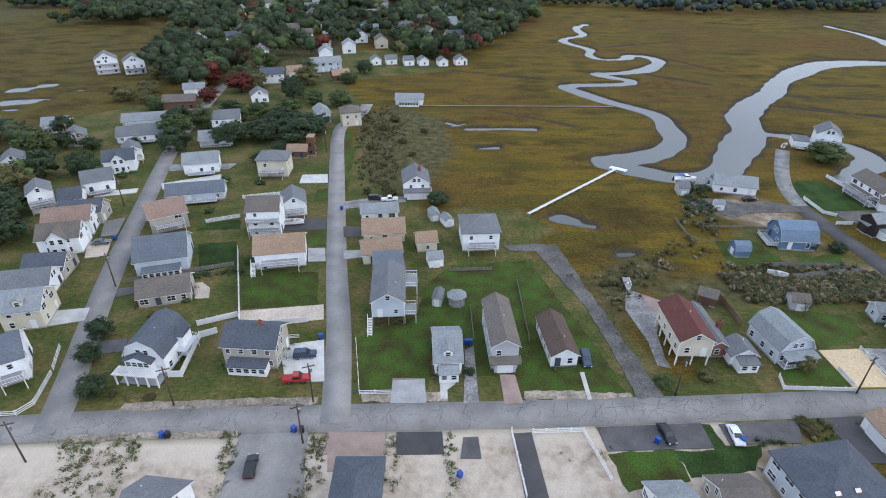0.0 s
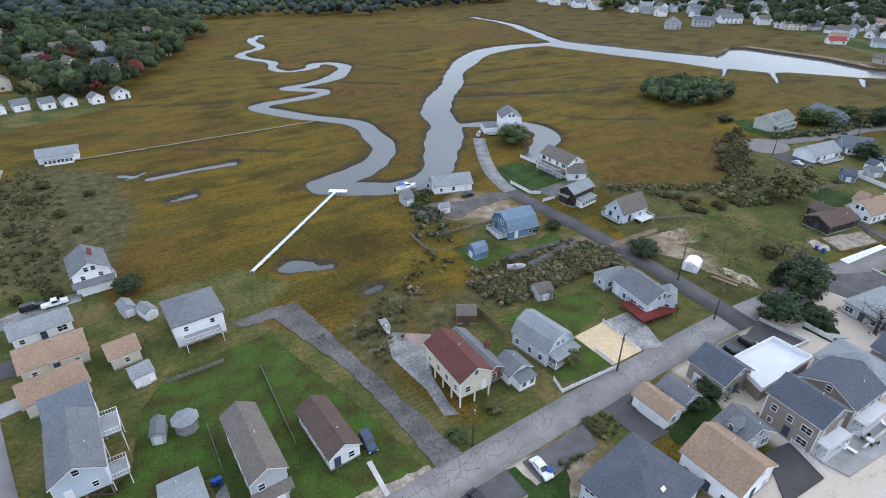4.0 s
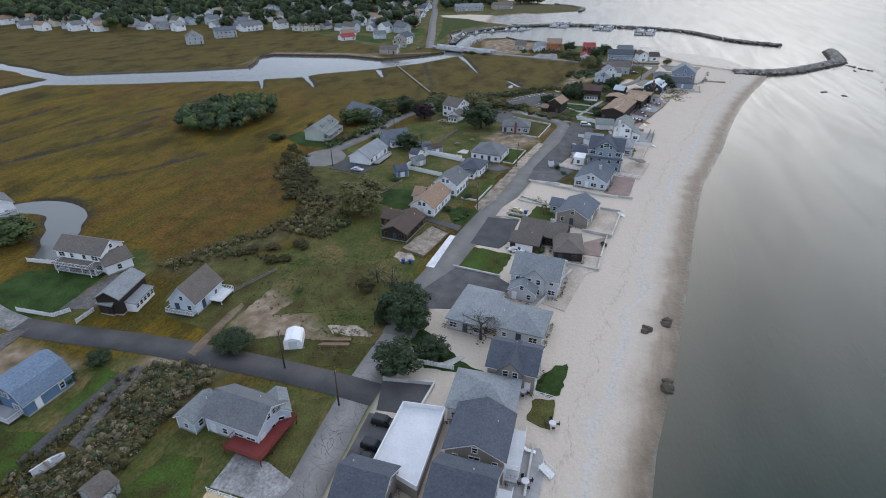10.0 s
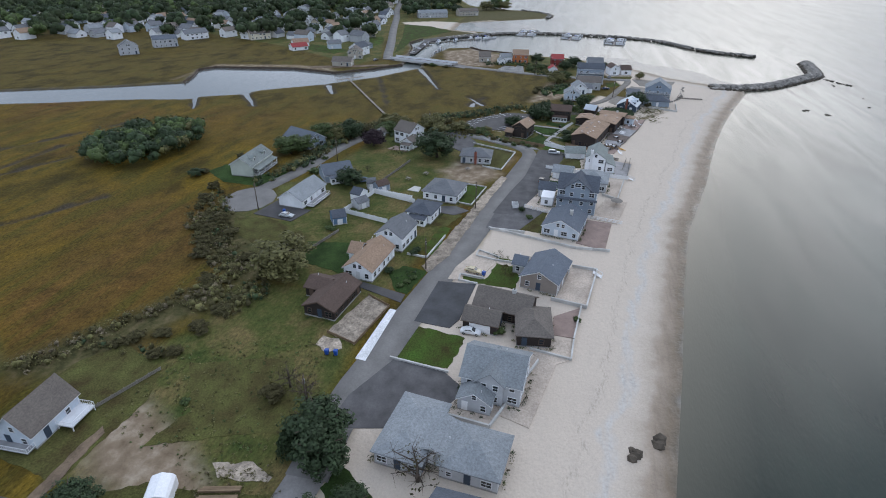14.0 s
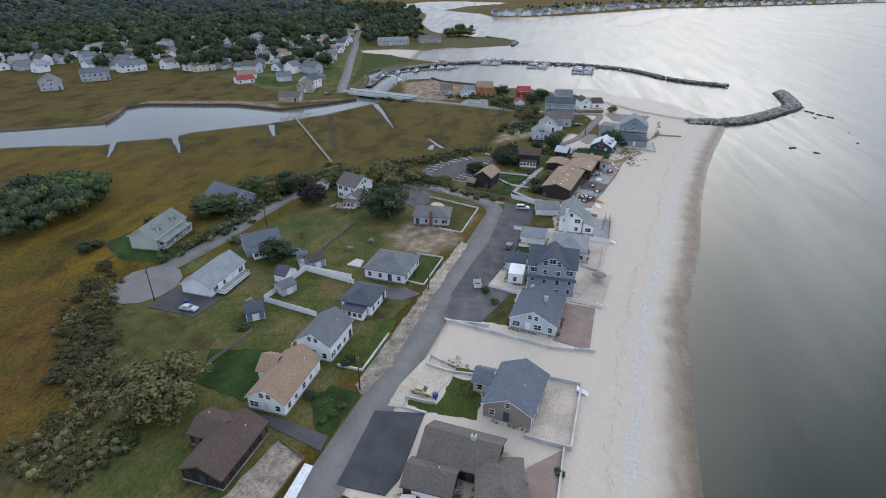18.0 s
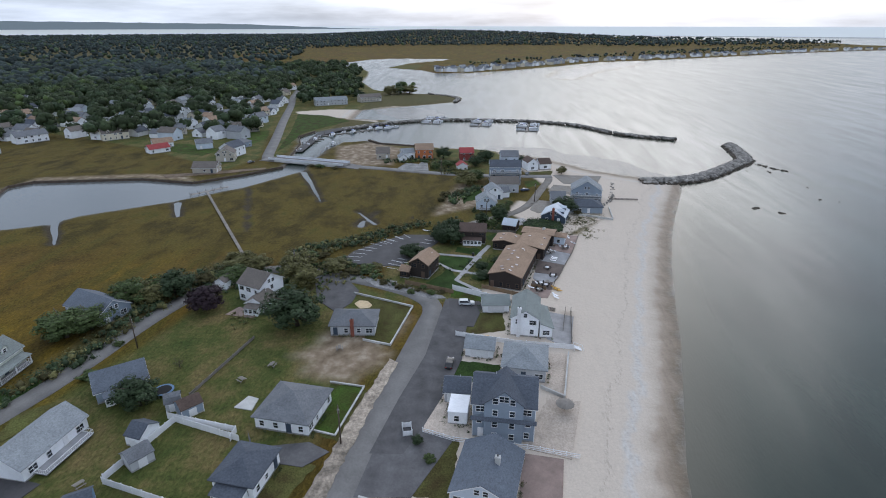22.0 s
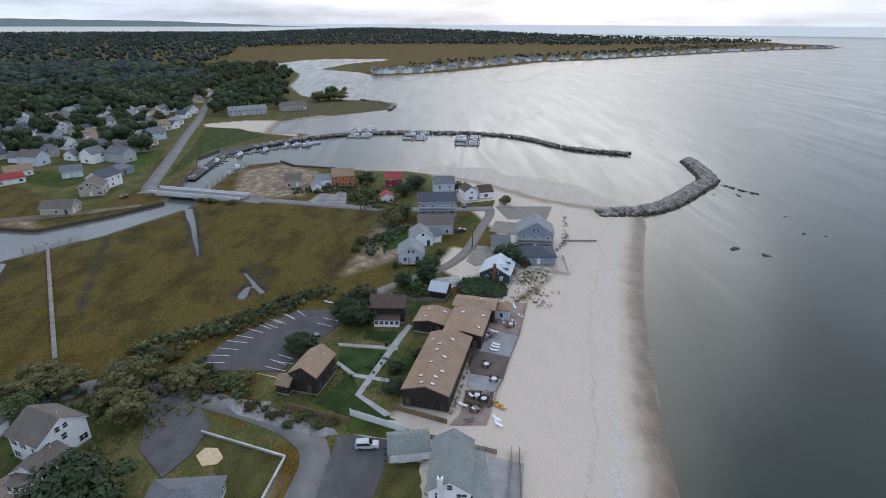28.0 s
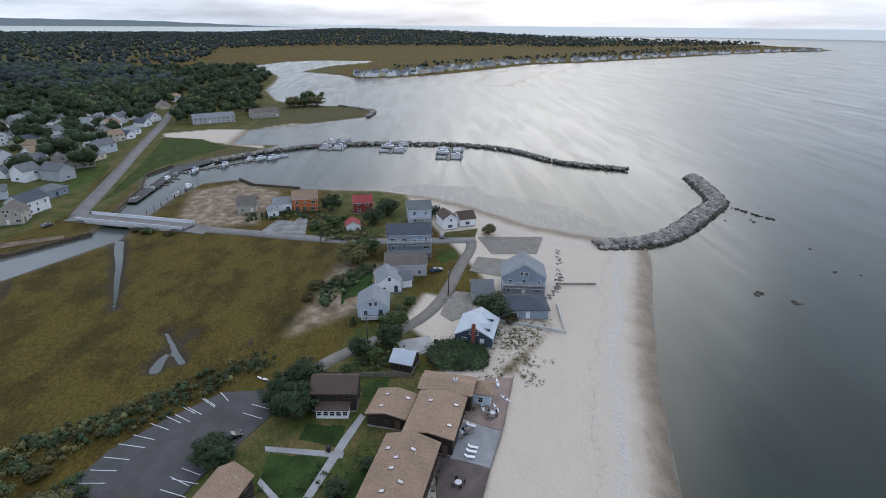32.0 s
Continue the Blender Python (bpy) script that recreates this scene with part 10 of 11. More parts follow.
for a, b in ((-12, 2), (43, 54)):
    part("ramp", Shape().prism([(a, -0.2), (a, 0.1 if a < 0 else 1.18), (b, 1.18 if a < 0 else 0.1), (b, -0.2)], "y", -4.2, 4.2), "asphalt_mid", bridge)


# ---- boardwalks over the marsh ----
def boardwalk(pts, width, h, mat, label, rails=False):
    ob = thing("boardwalk", *pts[0], 0, label, "boardwalk")
    for (ax, ay), (bx, by) in zip(pts[:-1], pts[1:]):
        run, ang = math.hypot(bx - ax, by - ay), math.degrees(math.atan2(by - ay, bx - ax))
        m = pose(ax - pts[0][0], ay - pts[0][1], 0, 0, 0, ang)
        n = max(1, round(run / 4))
        seg = Shape().box(0, run / n - 0.03, -width / 2, width / 2, h - 0.1, h).mesh("plank_section", mat)
        post = Shape().box(-0.07, 0.07, -0.07, 0.07, -0.9, h + (0.9 if rails else 0.0)).mesh("post", mat)
        for i in range(n):
            part("plank_section", seg, mat, ob).matrix_basis = m @ pose(run * i / n, 0, 0)
            for side in (-1, 1):
                part("post", post, mat, ob).matrix_basis = m @ pose(run * i / n, side * width / 2, 0)


boardwalk([(26.2, 147.6), (63.4, 182.4)], 1.0, 0.55, "deck_white", "long pale boardwalk crossing the marsh to the creek", False)
boardwalk([(61.5, 184), (66.5, 180.5)], 2.2, 0.5, "trim", "small pale creek landing stage")
boardwalk([(-8.7, 259), (84, 258)], 0.8, 0.45, "wood_grey", "narrow grey plank walk over the marsh")
boardwalk([(331, 116.5), (408, 166)], 1.1, 0.5, "wood_grey", "narrow grey plank walk to the channel")
boardwalk([(402, 171), (417, 159)], 1.8, 0.4, "wood_grey", "channel landing stage with piles", True)
boardwalk([(452, -90), (470, -98)], 0.1, -0.3, "wood_pole", "line of old mooring stakes")


# ---- dark crack repairs on the front streets ----
def cracks(lines, name):
    rng = random.Random(5)
    v, q = [], []
    for (x0, y0), (x1, y1), width, count in lines:
        ux, uy = (x1 - x0), (y1 - y0)
        run = math.hypot(ux, uy)
        ux, uy = ux / run, uy / run
        for _ in range(count):
            s, across = rng.uniform(0, run), rng.random() < 0.6
            w0 = rng.uniform(-0.5, 0.1) * width if across else rng.uniform(-0.4, 0.4) * width
            px, py = s, w0
            a = (1.35 if across else 0.05) + rng.uniform(-0.5, 0.5)
            for _ in range(rng.randint(3, 8)):
                step = rng.uniform(0.5, 1.3)
                nx, ny = px + math.cos(a) * step, py + math.sin(a) * step
                if abs(ny) > width / 2:
                    break
                t = rng.uniform(0.012, 0.032)
                ex, ey = -math.sin(a) * t, math.cos(a) * t
                k = len(v)
                for cx, cy in ((px - ex, py - ey), (nx - ex, ny - ey), (nx + ex, ny + ey), (px + ex, py + ey)):
                    v.append((x0 + ux * cx - uy * cy, y0 + uy * cx + ux * cy, 0.1035))
                q.append((k, k + 1, k + 2, k + 3))
                px, py, a = nx, ny, a + rng.uniform(-0.7, 0.7)
    me = quick_mesh(name, v, q)
    me.materials.append(MATS["patch"])
    tagged(new(name, me), "dark tar lines where asphalt cracks were sealed", "tar lines", kind="stuff")


cracks([((-90, 66.2), (-20, 69.2), 6.0, 64), ((-20, 69.2), (31, 69.9), 6.0, 44), ((31, 69.9), (80, 71.6), 6.0, 60), ((80, 71.6), (122, 71.2), 6.0, 52), ((131, 70), (176, 65.6), 6.4, 16)], "tar_lines")


# ---- brush, reeds and beach grass: too many to count ----
def inside(poly, x, y):
    return polygon_distance(np.array([x]), np.array([y]), poly)[0]


def thicket(name, poly, per_area, h, size, mat, label, category, mats=None, seed=1, tuft=26):
    """A dense low growth of leaf sprays in clumps over an outline."""
    rng = np.random.default_rng(seed)
    p = np.array(poly, float)
    lo, hi = p.min(0), p.max(0)
    n = int((hi[0] - lo[0]) * (hi[1] - lo[1]) * per_area)
    c = rng.uniform(lo, hi, (n, 2))
    c = c[polygon_distance(c[:, 0], c[:, 1], poly) > rng.uniform(-1.0, 1.5, n)]
    k = len(c)
    if not k:
        return
    hh = h * rng.uniform(0.4, 1.25, (k, 1, 1))
    q = rng.normal(size=(k, tuft, 3)) * np.array([0.55, 0.55, 0.3]) * hh
    q[:, :, 2] = np.abs(q[:, :, 2]) + hh[:, :, 0] * rng.uniform(0.1, 0.75, (k, tuft))
    pts = (np.concatenate([c, np.zeros((k, 1))], 1)[:, None, :] + q).reshape(-1, 3)
    v, f = leaf_cards(pts, size, rng, 0.2, np.tile(q.reshape(-1, 3) / (np.linalg.norm(q.reshape(-1, 3), axis=1)[:, None] + 1e-9), 1))
    bv, bf = lump_mesh(2)
    if h < 0.9:
        bf = bf[:0]
    heart = np.concatenate([c, np.zeros((k, 1))], 1)[:, None, :] + (np.array([0.42, 0.42, 0.42]) * bv * rng.uniform(0.6, 1.15, (k, len(bv), 1)) + np.array([0, 0, 0.42])) * hh
    v, f = np.vstack([v, heart.reshape(-1, 3)]), np.vstack([f, (bf[None] + (np.arange(k) * len(bv))[:, None, None]).reshape(-1, 4) + len(v)])
    me = quick_mesh(name, v, f)
    for m in mats or (mat,):
        me.materials.append(MATS[m])
    if mats:
        pick = rng.choice(len(mats), k, p=[0.6, 0.25, 0.15][: len(mats)])
        pick = np.concatenate([np.repeat(pick, tuft), np.repeat(pick, len(bf))])
        me.polygons.foreach_set("material_index", pick.astype(np.int32))
    tagged(new(name, me), label, category, kind="stuff")


thicket("marsh_brush", [(-34.4, 251), (-24.9, 260), (-16.9, 247), (-13, 221), (-16, 198), (-13, 178), (-17, 165), (-25, 165), (-30, 185), (-33, 214)], 0.26, 0.9, 0.2, "leaf_brush", "shaggy brown and green marsh bushes", "brush", ("leaf_brush", "leaf_brush", "leaf_reed"), 3)
thicket("lane_brush", [(37, 95), (48, 108), (60, 117), (74, 126), (70, 134), (52, 124), (38, 112)], 0.2, 1.3, 0.22, "leaf_brush", "low brown brush beside a gravel lane", "brush", ("leaf_brush", "leaf_olive", "leaf_reed"), 4)
thicket("creek_hedge", [(70, 138), (78, 160), (86, 172), (90, 166), (84, 148), (78, 134)], 0.4, 1.5, 0.22, "leaf_dark", "ragged dark hedge along the marsh edge", "hedge", ("leaf_dark", "leaf_brush", "leaf_reed"), 5)
thicket("back_hedge", [(142, 140), (160, 131), (182, 117), (178, 112), (160, 125), (142, 134)], 0.4, 1.5, 0.22, "leaf_brush", "ragged olive hedge behind gardens", "hedge", ("leaf_brush", "leaf_olive", "leaf_reed"), 6)
thicket("marsh_edge", [(182, 110), (190, 128), (206, 142), (218, 150), (224, 142), (208, 130), (194, 112)], 0.3, 1.5, 0.24, "leaf_brush", "mixed olive and russet shrub edge of the marsh", "brush", ("leaf_brush", "leaf_olive", "leaf_reed"), 7)
thicket("loop_brush", [(318, 100), (328, 116), (306, 130), (262, 134), (240, 142), (240, 136), (262, 128), (304, 122)], 0.4, 2.0, 0.28, "leaf_dark", "green shrub belt between street and marsh", "brush", ("leaf_dark", "leaf_olive", "leaf_brush"), 8)
thicket("lot_hedge", [(312, 88), (330, 92), (352, 66), (366, 52), (372, 56), (350, 84), (336, 100), (318, 100)], 0.45, 1.7, 0.24, "leaf_dark", "thick green hedge round a parking lot", "hedge", ("leaf_dark", "leaf_olive", "leaf_brush"), 9)
thicket("dune_grass", [(378, 6), (392, 4), (398, -14), (384, -22), (366, -8)], 0.5, 0.6, 0.12, "leaf_olive", "patchy dune grass on pale sand", "grass", ("leaf_olive", "leaf_reed", "leaf_brush"), 10, 16)
thicket("inlet_brush", [(448, 52), (470, 62), (462, 40), (452, 30)], 0.4, 1.6, 0.24, "leaf_olive", "green brush beside the street", "brush", ("leaf_olive", "leaf_dark", "leaf_brush"), 12)
thicket("lot_shrubs", [(-100, 58), (-84, 56), (-84, 62), (-100, 62)], 0.5, 0.7, 0.15, "leaf_olive", "scrubby plants on a sand lot", "shrubs", ("leaf_olive", "leaf_brush", "leaf_reed"), 13)
thicket("sand_lot_shrubs", [(-66, 50), (-56, 50), (-54, 64), (-62, 64)], 0.6, 0.7, 0.15, "leaf_olive", "scrubby plants on a sand lot", "shrubs", ("leaf_olive", "leaf_brush", "leaf_reed"), 14)
thicket("planted_strip", [(-26, 50), (-22, 50), (-21, 65), (-25, 65)], 0.9, 0.6, 0.13, "leaf_brush", "dry planted strip beside a forecourt", "shrubs", ("leaf_brush", "leaf_olive", "leaf_reed"), 15)
thicket("street_hedge", [(-74, 113), (-52, 118), (-50, 116.5), (-73, 111.5)], 2.0, 1.0, 0.16, "leaf_dark", "clipped dark hedge between gardens", "hedge", None, 16)
thicket("vacant_weeds", [(119, 78), (121, 92), (128, 90), (133, 76), (128, 73)], 0.7, 0.4, 0.12, "leaf_olive", "tall weeds at the edge of a vacant lot", "weeds", ("leaf_olive", "leaf_brush", "leaf_reed"), 17, 14)
thicket("field_weeds", [(126, 80), (134, 112), (158, 108), (166, 80), (140, 74)], 0.45, 0.3, 0.13, "leaf_olive", "rough meadow grass and weeds", "weeds", ("leaf_olive", "leaf_green", "leaf_brush"), 18, 14)


# ---- low planting along the house walls ----
def foundation_planting():
    rng = np.random.default_rng(77)
    pts = []
    for x, y, ang, w, d in BEDS:
        a = radians(ang)
        for side in range(4):
            if rng.random() < 0.4:
                continue
            run = w if side < 2 else d
            for u in np.arange(-run, run, 0.8):
                if rng.random() < 0.45:
                    continue
                o = (d if side < 2 else w) + rng.uniform(0.5, 0.9)
                lx, ly = (u, -o if side == 0 else o) if side < 2 else (-o if side == 2 else o, u)
                r = rng.uniform(0.25, 0.6)
                q = rng.normal(size=(30, 3)) * np.array([r, r, r * 0.7]) * 0.6
                q[:, 2] = np.abs(q[:, 2]) + 0.1
                pts.append(q + np.array([x + lx * math.cos(a) - ly * math.sin(a), y + lx * math.sin(a) + ly * math.cos(a), 0.05]))
    k = len(pts)
    v, f = leaf_cards(np.vstack(pts), 0.12, rng, 0.3)
    me = quick_mesh("house_planting", v, f)
    mats = ("leaf_dark", "leaf_green", "leaf_olive", "leaf_brush")
    for m in mats:
        me.materials.append(MATS[m])
    me.polygons.foreach_set("material_index", np.repeat(rng.choice(4, k, p=[0.45, 0.25, 0.15, 0.15]), 30).astype(np.int32))
    tagged(new("house_planting", me), "low mixed shrubs planted along house walls", "shrubs", kind="stuff")


foundation_planting()


# ---- woods: the island in the marsh, the town's trees, the forest beyond ----
def woods(name, spots, h, lumps, cards, size, label, seed, mats=("leaf_far_haze", "leaf_dark", "leaf_olive"), cut=2):
    """Crowded trees: each crown is a few uneven lumps of foliage with leaf sprays standing out of them."""
    rng = np.random.default_rng(seed)
    k = len(spots)
    hh = h * rng.uniform(0.62, 1.25, (k, 1))
    r = hh * rng.uniform(0.36, 0.56, (k, 1))
    u = rng.normal(size=(k, lumps, 3))
    u /= np.linalg.norm(u, axis=2)[:, :, None]
    u[:, :, 2] = np.abs(u[:, :, 2]) - 0.25
    lr = r * rng.uniform(0.36, 0.62, (k, lumps)) * (1.0 if lumps > 2 else 1.45)
    c = u * (r[:, :, None] * (0.62 if lumps > 2 else 0.3))
    c[:, :, 2] += hh - r * 0.85
    c[:, :, 0] += spots[:, :1]
    c[:, :, 1] += spots[:, 1:2]
    c[:, :, 2] += hill(spots[:, 0], spots[:, 1])[:, None]
    bv, bf = lump_mesh(cut)
    v = c[:, :, None, :] + lr[:, :, None, None] * bv * rng.uniform(0.72, 1.18, (k, lumps, len(bv), 1)) * np.array([1, 1, 0.9])
    f = bf[None] + (np.arange(k * lumps) * len(bv))[:, None, None]
    v, f = v.reshape(-1, 3), f.reshape(-1, 4)
    pick = rng.choice(len(mats), k, p=[0.62, 0.26, 0.12][: len(mats)])
    which = np.repeat(pick, lumps * len(bf))
    if cards:
        d = rng.normal(size=(k, lumps, cards, 3))
        d[:, :, :, 2] += 0.25
        d /= np.linalg.norm(d, axis=3)[:, :, :, None]
        pts = c[:, :, None, :] + lr[:, :, None, None] * d * rng.uniform(0.85, 1.42, (k, lumps, cards, 1))
        cv, cf = leaf_cards(pts.reshape(-1, 3), size, rng, 0.2, d.reshape(-1, 3))
        v, f = np.vstack([v, cv]), np.vstack([f, cf + len(v)])
        which = np.concatenate([which, np.repeat(pick, lumps * cards)])
    me = quick_mesh(name, v, f)
    for m in mats:
        me.materials.append(MATS[m])
    me.polygons.foreach_set("material_index", which.astype(np.int32))
    tagged(new(name, me), label, "woods", kind="stuff")


def scatter(poly, gap, seed, keep=None):
    rng = np.random.default_rng(seed)
    p = np.array(poly, float)
    lo, hi = p.min(0), p.max(0)
    n = int((hi[0] - lo[0]) * (hi[1] - lo[1]) / gap**2)
    c = rng.uniform(lo, hi, (n, 2))
    ok = (polygon_distance(c[:, 0], c[:, 1], poly) > 0) & (polygon_distance(c[:, 0], c[:, 1], SEA) < -8)
    c = c[ok]
    return c[keep(c[:, 0], c[:, 1])] if keep else c


ISLAND = [(247, 216), (241, 196), (247, 185), (272, 179), (287, 189), (291, 209), (278, 218), (262, 220)]
woods("marsh_island_wood", scatter(ISLAND, 3.6, 3), 6.5, 6, 44, 0.42, "dense round grove of trees standing in the marsh", 21, ("leaf_dark", "leaf_green", "leaf_olive"))
# the northern wood stands round the last houses of the village
NORTH = [(-60, 322), (-30, 352), (20, 356), (48, 420), (96, 520), (100, 600), (-60, 640), (-330, 640), (-300, 470), (-211, 477), (-190, 420), (-165, 330), (-140, 268), (-118, 282), (-112, 320), (-80, 334)]
NORTH_OPEN = [[(-112, 262), (-96, 330), (-92, 352), (-50, 352), (24, 352), (24, 336), (-40, 322), (-100, 262)], [(-54, 378), (-20, 384), (-22, 362), (-52, 360)]]
NORTH_HOUSES = []
for hx, hy in scatter([(-112, 350), (-60, 356), (40, 430), (60, 540), (-60, 600), (-180, 580), (-170, 420)], 17, 13).tolist():
    if all((hx - a) ** 2 + (hy - b) ** 2 > 500 for a, b in NORTH_HOUSES):
        NORTH_HOUSES.append((hx, hy))
beside = lambda x, y: np.all([np.hypot(x - a, y - b + 7) > 11 for a, b in NORTH_HOUSES], axis=0)  # noqa: E731
open_north = lambda x, y: np.all([polygon_distance(x, y, p) < -2 for p in NORTH_OPEN], axis=0) & beside(x, y) & (np.sin(x * 0.083 + 1) * np.sin(y * 0.071 + x * 0.02) > -0.55)  # noqa: E731
woods("north_wood", scatter(NORTH, 9.2, 4, open_north), 12, 6, 46, 0.62, "mixed wood behind the northern houses", 22, ("leaf_wood", "leaf_dark", "leaf_green"))
woods("autumn_trees", scatter(NORTH, 26, 14, open_north), 9, 6, 40, 0.6, "scattered reddish autumn maples among green trees", 31, ("leaf_red", "leaf_olive", "leaf_olive"))
woods("north_wood_beyond", scatter([(-60, 632), (100, 600), (160, 592), (256, 550), (450, 575), (520, 640), (500, 900), (-800, 900), (-800, 520), (-330, 560)], 10, 9), 11, 2, 0, 1.0, "dark wood at the far edge of the marsh", 27, ("leaf_far_haze", "leaf_dark", "leaf_dark"))
woods("west_wood", scatter([(-175, 90), (-135, 140), (-134, 190), (-180, 226), (-260, 236), (-260, 90)], 8, 5), 7.5, 5, 36, 0.6, "trees west of the village", 23, ("leaf_dark", "leaf_green", "leaf_olive"))
TOWN = [(545, 200), (700, 232), (1000, 300), (1300, 520), (1300, 900), (560, 900), (470, 520), (500, 420), (530, 330), (528, 270)]
TOWN_ROAD = [(478, 160), (484, 164), (545, 179), (626, 201), (720, 224), (774, 241), (900, 270)]
clear = lambda x, y: np.abs(y - np.interp(x, [p[0] for p in TOWN_ROAD], [p[1] for p in TOWN_ROAD])) > 9  # noqa: E731
spots = scatter(TOWN, 9.5, 6, lambda x, y: clear(x, y) & ((x + 0.9 * y > 1030) | (np.sin(x * 0.2 + y * 0.13) > 0.72)))
close = np.hypot(spots[:, 0] - 250, spots[:, 1] - 20) < 760
woods("town_trees", spots[close], 12.5, 6, 30, 0.8, "tall garden trees among the town's houses", 24, ("leaf_wood", "leaf_dark", "leaf_green"))
woods("town_trees_beyond", spots[~close], 12, 2, 0, 1.0, "dark canopy of the wooded town", 30, ("leaf_far_haze", "leaf_wood", "leaf_dark"))
MIDDLE = [(700, 205), (726, 196), (770, 168), (860, 178), (974, 215), (1160, 240), (1276, 300), (1300, 400), (1200, 480), (900, 300), (760, 238)]
woods("point_trees", scatter(MIDDLE, 11, 7, clear), 11, 5, 22, 1.0, "trees round the houses of the point", 25, ("leaf_wood", "leaf_dark", "leaf_green"))
FOREST = [(1000, 330), (1280, 440), (1610, 486), (2052, 597), (2196, 493), (2319, 324), (2364, 24), (2412, -291), (2335, -485), (2382, -813), (2480, -1172), (2600, -1440), (2750, -1380), (3250, -850), (4250, -250), (4900, 600), (4700, 2000), (2500, 4600), (-600, 4400), (-1500, 2500), (-800, 860), (60, 860), (500, 880), (1000, 900)]
woods("far_forest", scatter(FOREST, 25, 8), 14, 1, 0, 4.2, "dark forest reaching to the horizon", 26, ("leaf_far_haze", "leaf_far_haze", "leaf_dark"))
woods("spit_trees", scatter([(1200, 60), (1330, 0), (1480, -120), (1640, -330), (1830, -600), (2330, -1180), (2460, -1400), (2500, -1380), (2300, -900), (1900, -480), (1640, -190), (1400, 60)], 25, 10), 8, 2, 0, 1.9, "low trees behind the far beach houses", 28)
woods("cape_trees", np.array([(852, 118), (858, 128), (848, 132), (862, 116), (868, 128)], float), 12, 6, 30, 0.9, "group of large shade trees on the point", 29, ("leaf_green", "leaf_olive", "leaf_dark"))


# ---- the town over the channel and the cottages along the far beach ----
def far_house(x, y, ang, L, D, h, wall, roof):
    ob = thing("town_house", x, y, ang, f"small {wall} town house with a {roof} gabled roof", "house", "houses of the far town")
    rise = 0.33 * D
    part("wall", Shape().prism([(-D / 2, -0.2), *gable_outline(D, h, rise, 0), (D / 2, -0.2)], "x", -L / 2, L / 2), "wall_" + {"pale blue": "paleblue", "grey": "greywall"}.get(wall, wall), ob)
    s = Shape()
    gable_roof(s, L, D, h, rise, "x", 0, 0.4, 0.18)
    part("roof", s, "roof_" + {"dark grey": "slate", "light grey": "lightgrey", "grey-brown": "greybrown"}.get(roof, roof), ob)
    window(ob, pose(-L / 2 - 0.03, 0, 1.0, 0, 0, -90), 1.7, 1.25, near=False)
    window(ob, pose(L * 0.2, -D / 2 - 0.03, 1.0 if h < 4 else 3.4), 1.7, 1.25, near=False)
    return ob


rng = random.Random(11)
spots, made = scatter(TOWN, 14, 12, clear), []
for x, y in sorted(spots.tolist(), key=lambda p: p[0] + 0.9 * p[1]):
    if (x + 0.9 * y < 1250 or rng.random() < 0.25) and all((x - a) ** 2 + (y - b) ** 2 > (170 if x + 0.9 * y < 960 else 330) for a, b in made) and len(made) < 205:
        made.append((x, y))
        far_house(x, y, rng.choice((-12, 78, 168, 70, -20)), rng.uniform(9, 14), rng.uniform(8, 10), rng.choice((3.2, 5.2, 5.4, 5.6)), rng.choice(("white", "white", "white", "white", "cream", "pale blue", "white", "grey")), rng.choice(("grey", "dark grey", "light grey", "grey-brown", "grey", "tan")))
line = curved([(1150, 95), (1165, 40), (1225, -10), (1360, -120), (1480, -215), (1545, -345), (1750, -620), (1950, -880), (2105, -1150), (2240, -1430)], 2)
acc = np.concatenate([[0], np.cumsum(np.hypot(*np.diff(line, axis=0).T))])
cottages = {}
for k in range(190):
    s = ((k + rng.uniform(0, 0.6)) / 190) ** 1.5 * acc[-1]
    off = rng.choice((14, 14, 32, 50)) + rng.uniform(-4, 4)
    x, y = np.interp(s, acc, line[:, 0]) + off * 0.75, np.interp(s, acc, line[:, 1]) + off * 0.6
    a, L, h = rng.uniform(0, 3.14), rng.uniform(8, 13), rng.choice((4, 5.5, 6))
    body, top = Shape(), Shape()
    body.prism([(-4, -0.2), *gable_outline(8, h, 2.6, 0), (4, -0.2)], "x", -L / 2, L / 2)
    gable_roof(top, L, 8, h, 2.6, "x", 0, 0.4, 0.2)
    for shape, key in ((body, "wall_" + rng.choice(("white", "white", "cream", "greywall"))), (top, "roof_" + rng.choice(("grey", "lightgrey", "slate")))):
        v = [(x + p[0] * math.cos(a) - p[1] * math.sin(a), y + p[0] * math.sin(a) + p[1] * math.cos(a), p[2]) for p in shape.v]
        cottages.setdefault(key, Shape()).add(v, shape.f)
rows = thing("far_cottages", 1500, -200, 0, "row of tiny beach cottages along the far shore", "cottages", kind="stuff")
for key, shape in cottages.items():
    shape.v = [(p[0] - 1500, p[1] + 200, p[2]) for p in shape.v]
    part("cottage_roofs" if key.startswith("roof") else "cottage_walls", shape, key, rows)
for x, y in NORTH_HOUSES:
    far_house(x, y, rng.choice((12, 20, 100, 108, 15)), rng.uniform(9, 13), 8.5, rng.choice((3.2, 5.3, 5.3)), rng.choice(("white", "white", "white", "cream", "grey")), rng.choice(("grey", "light grey", "dark grey", "grey-brown")))


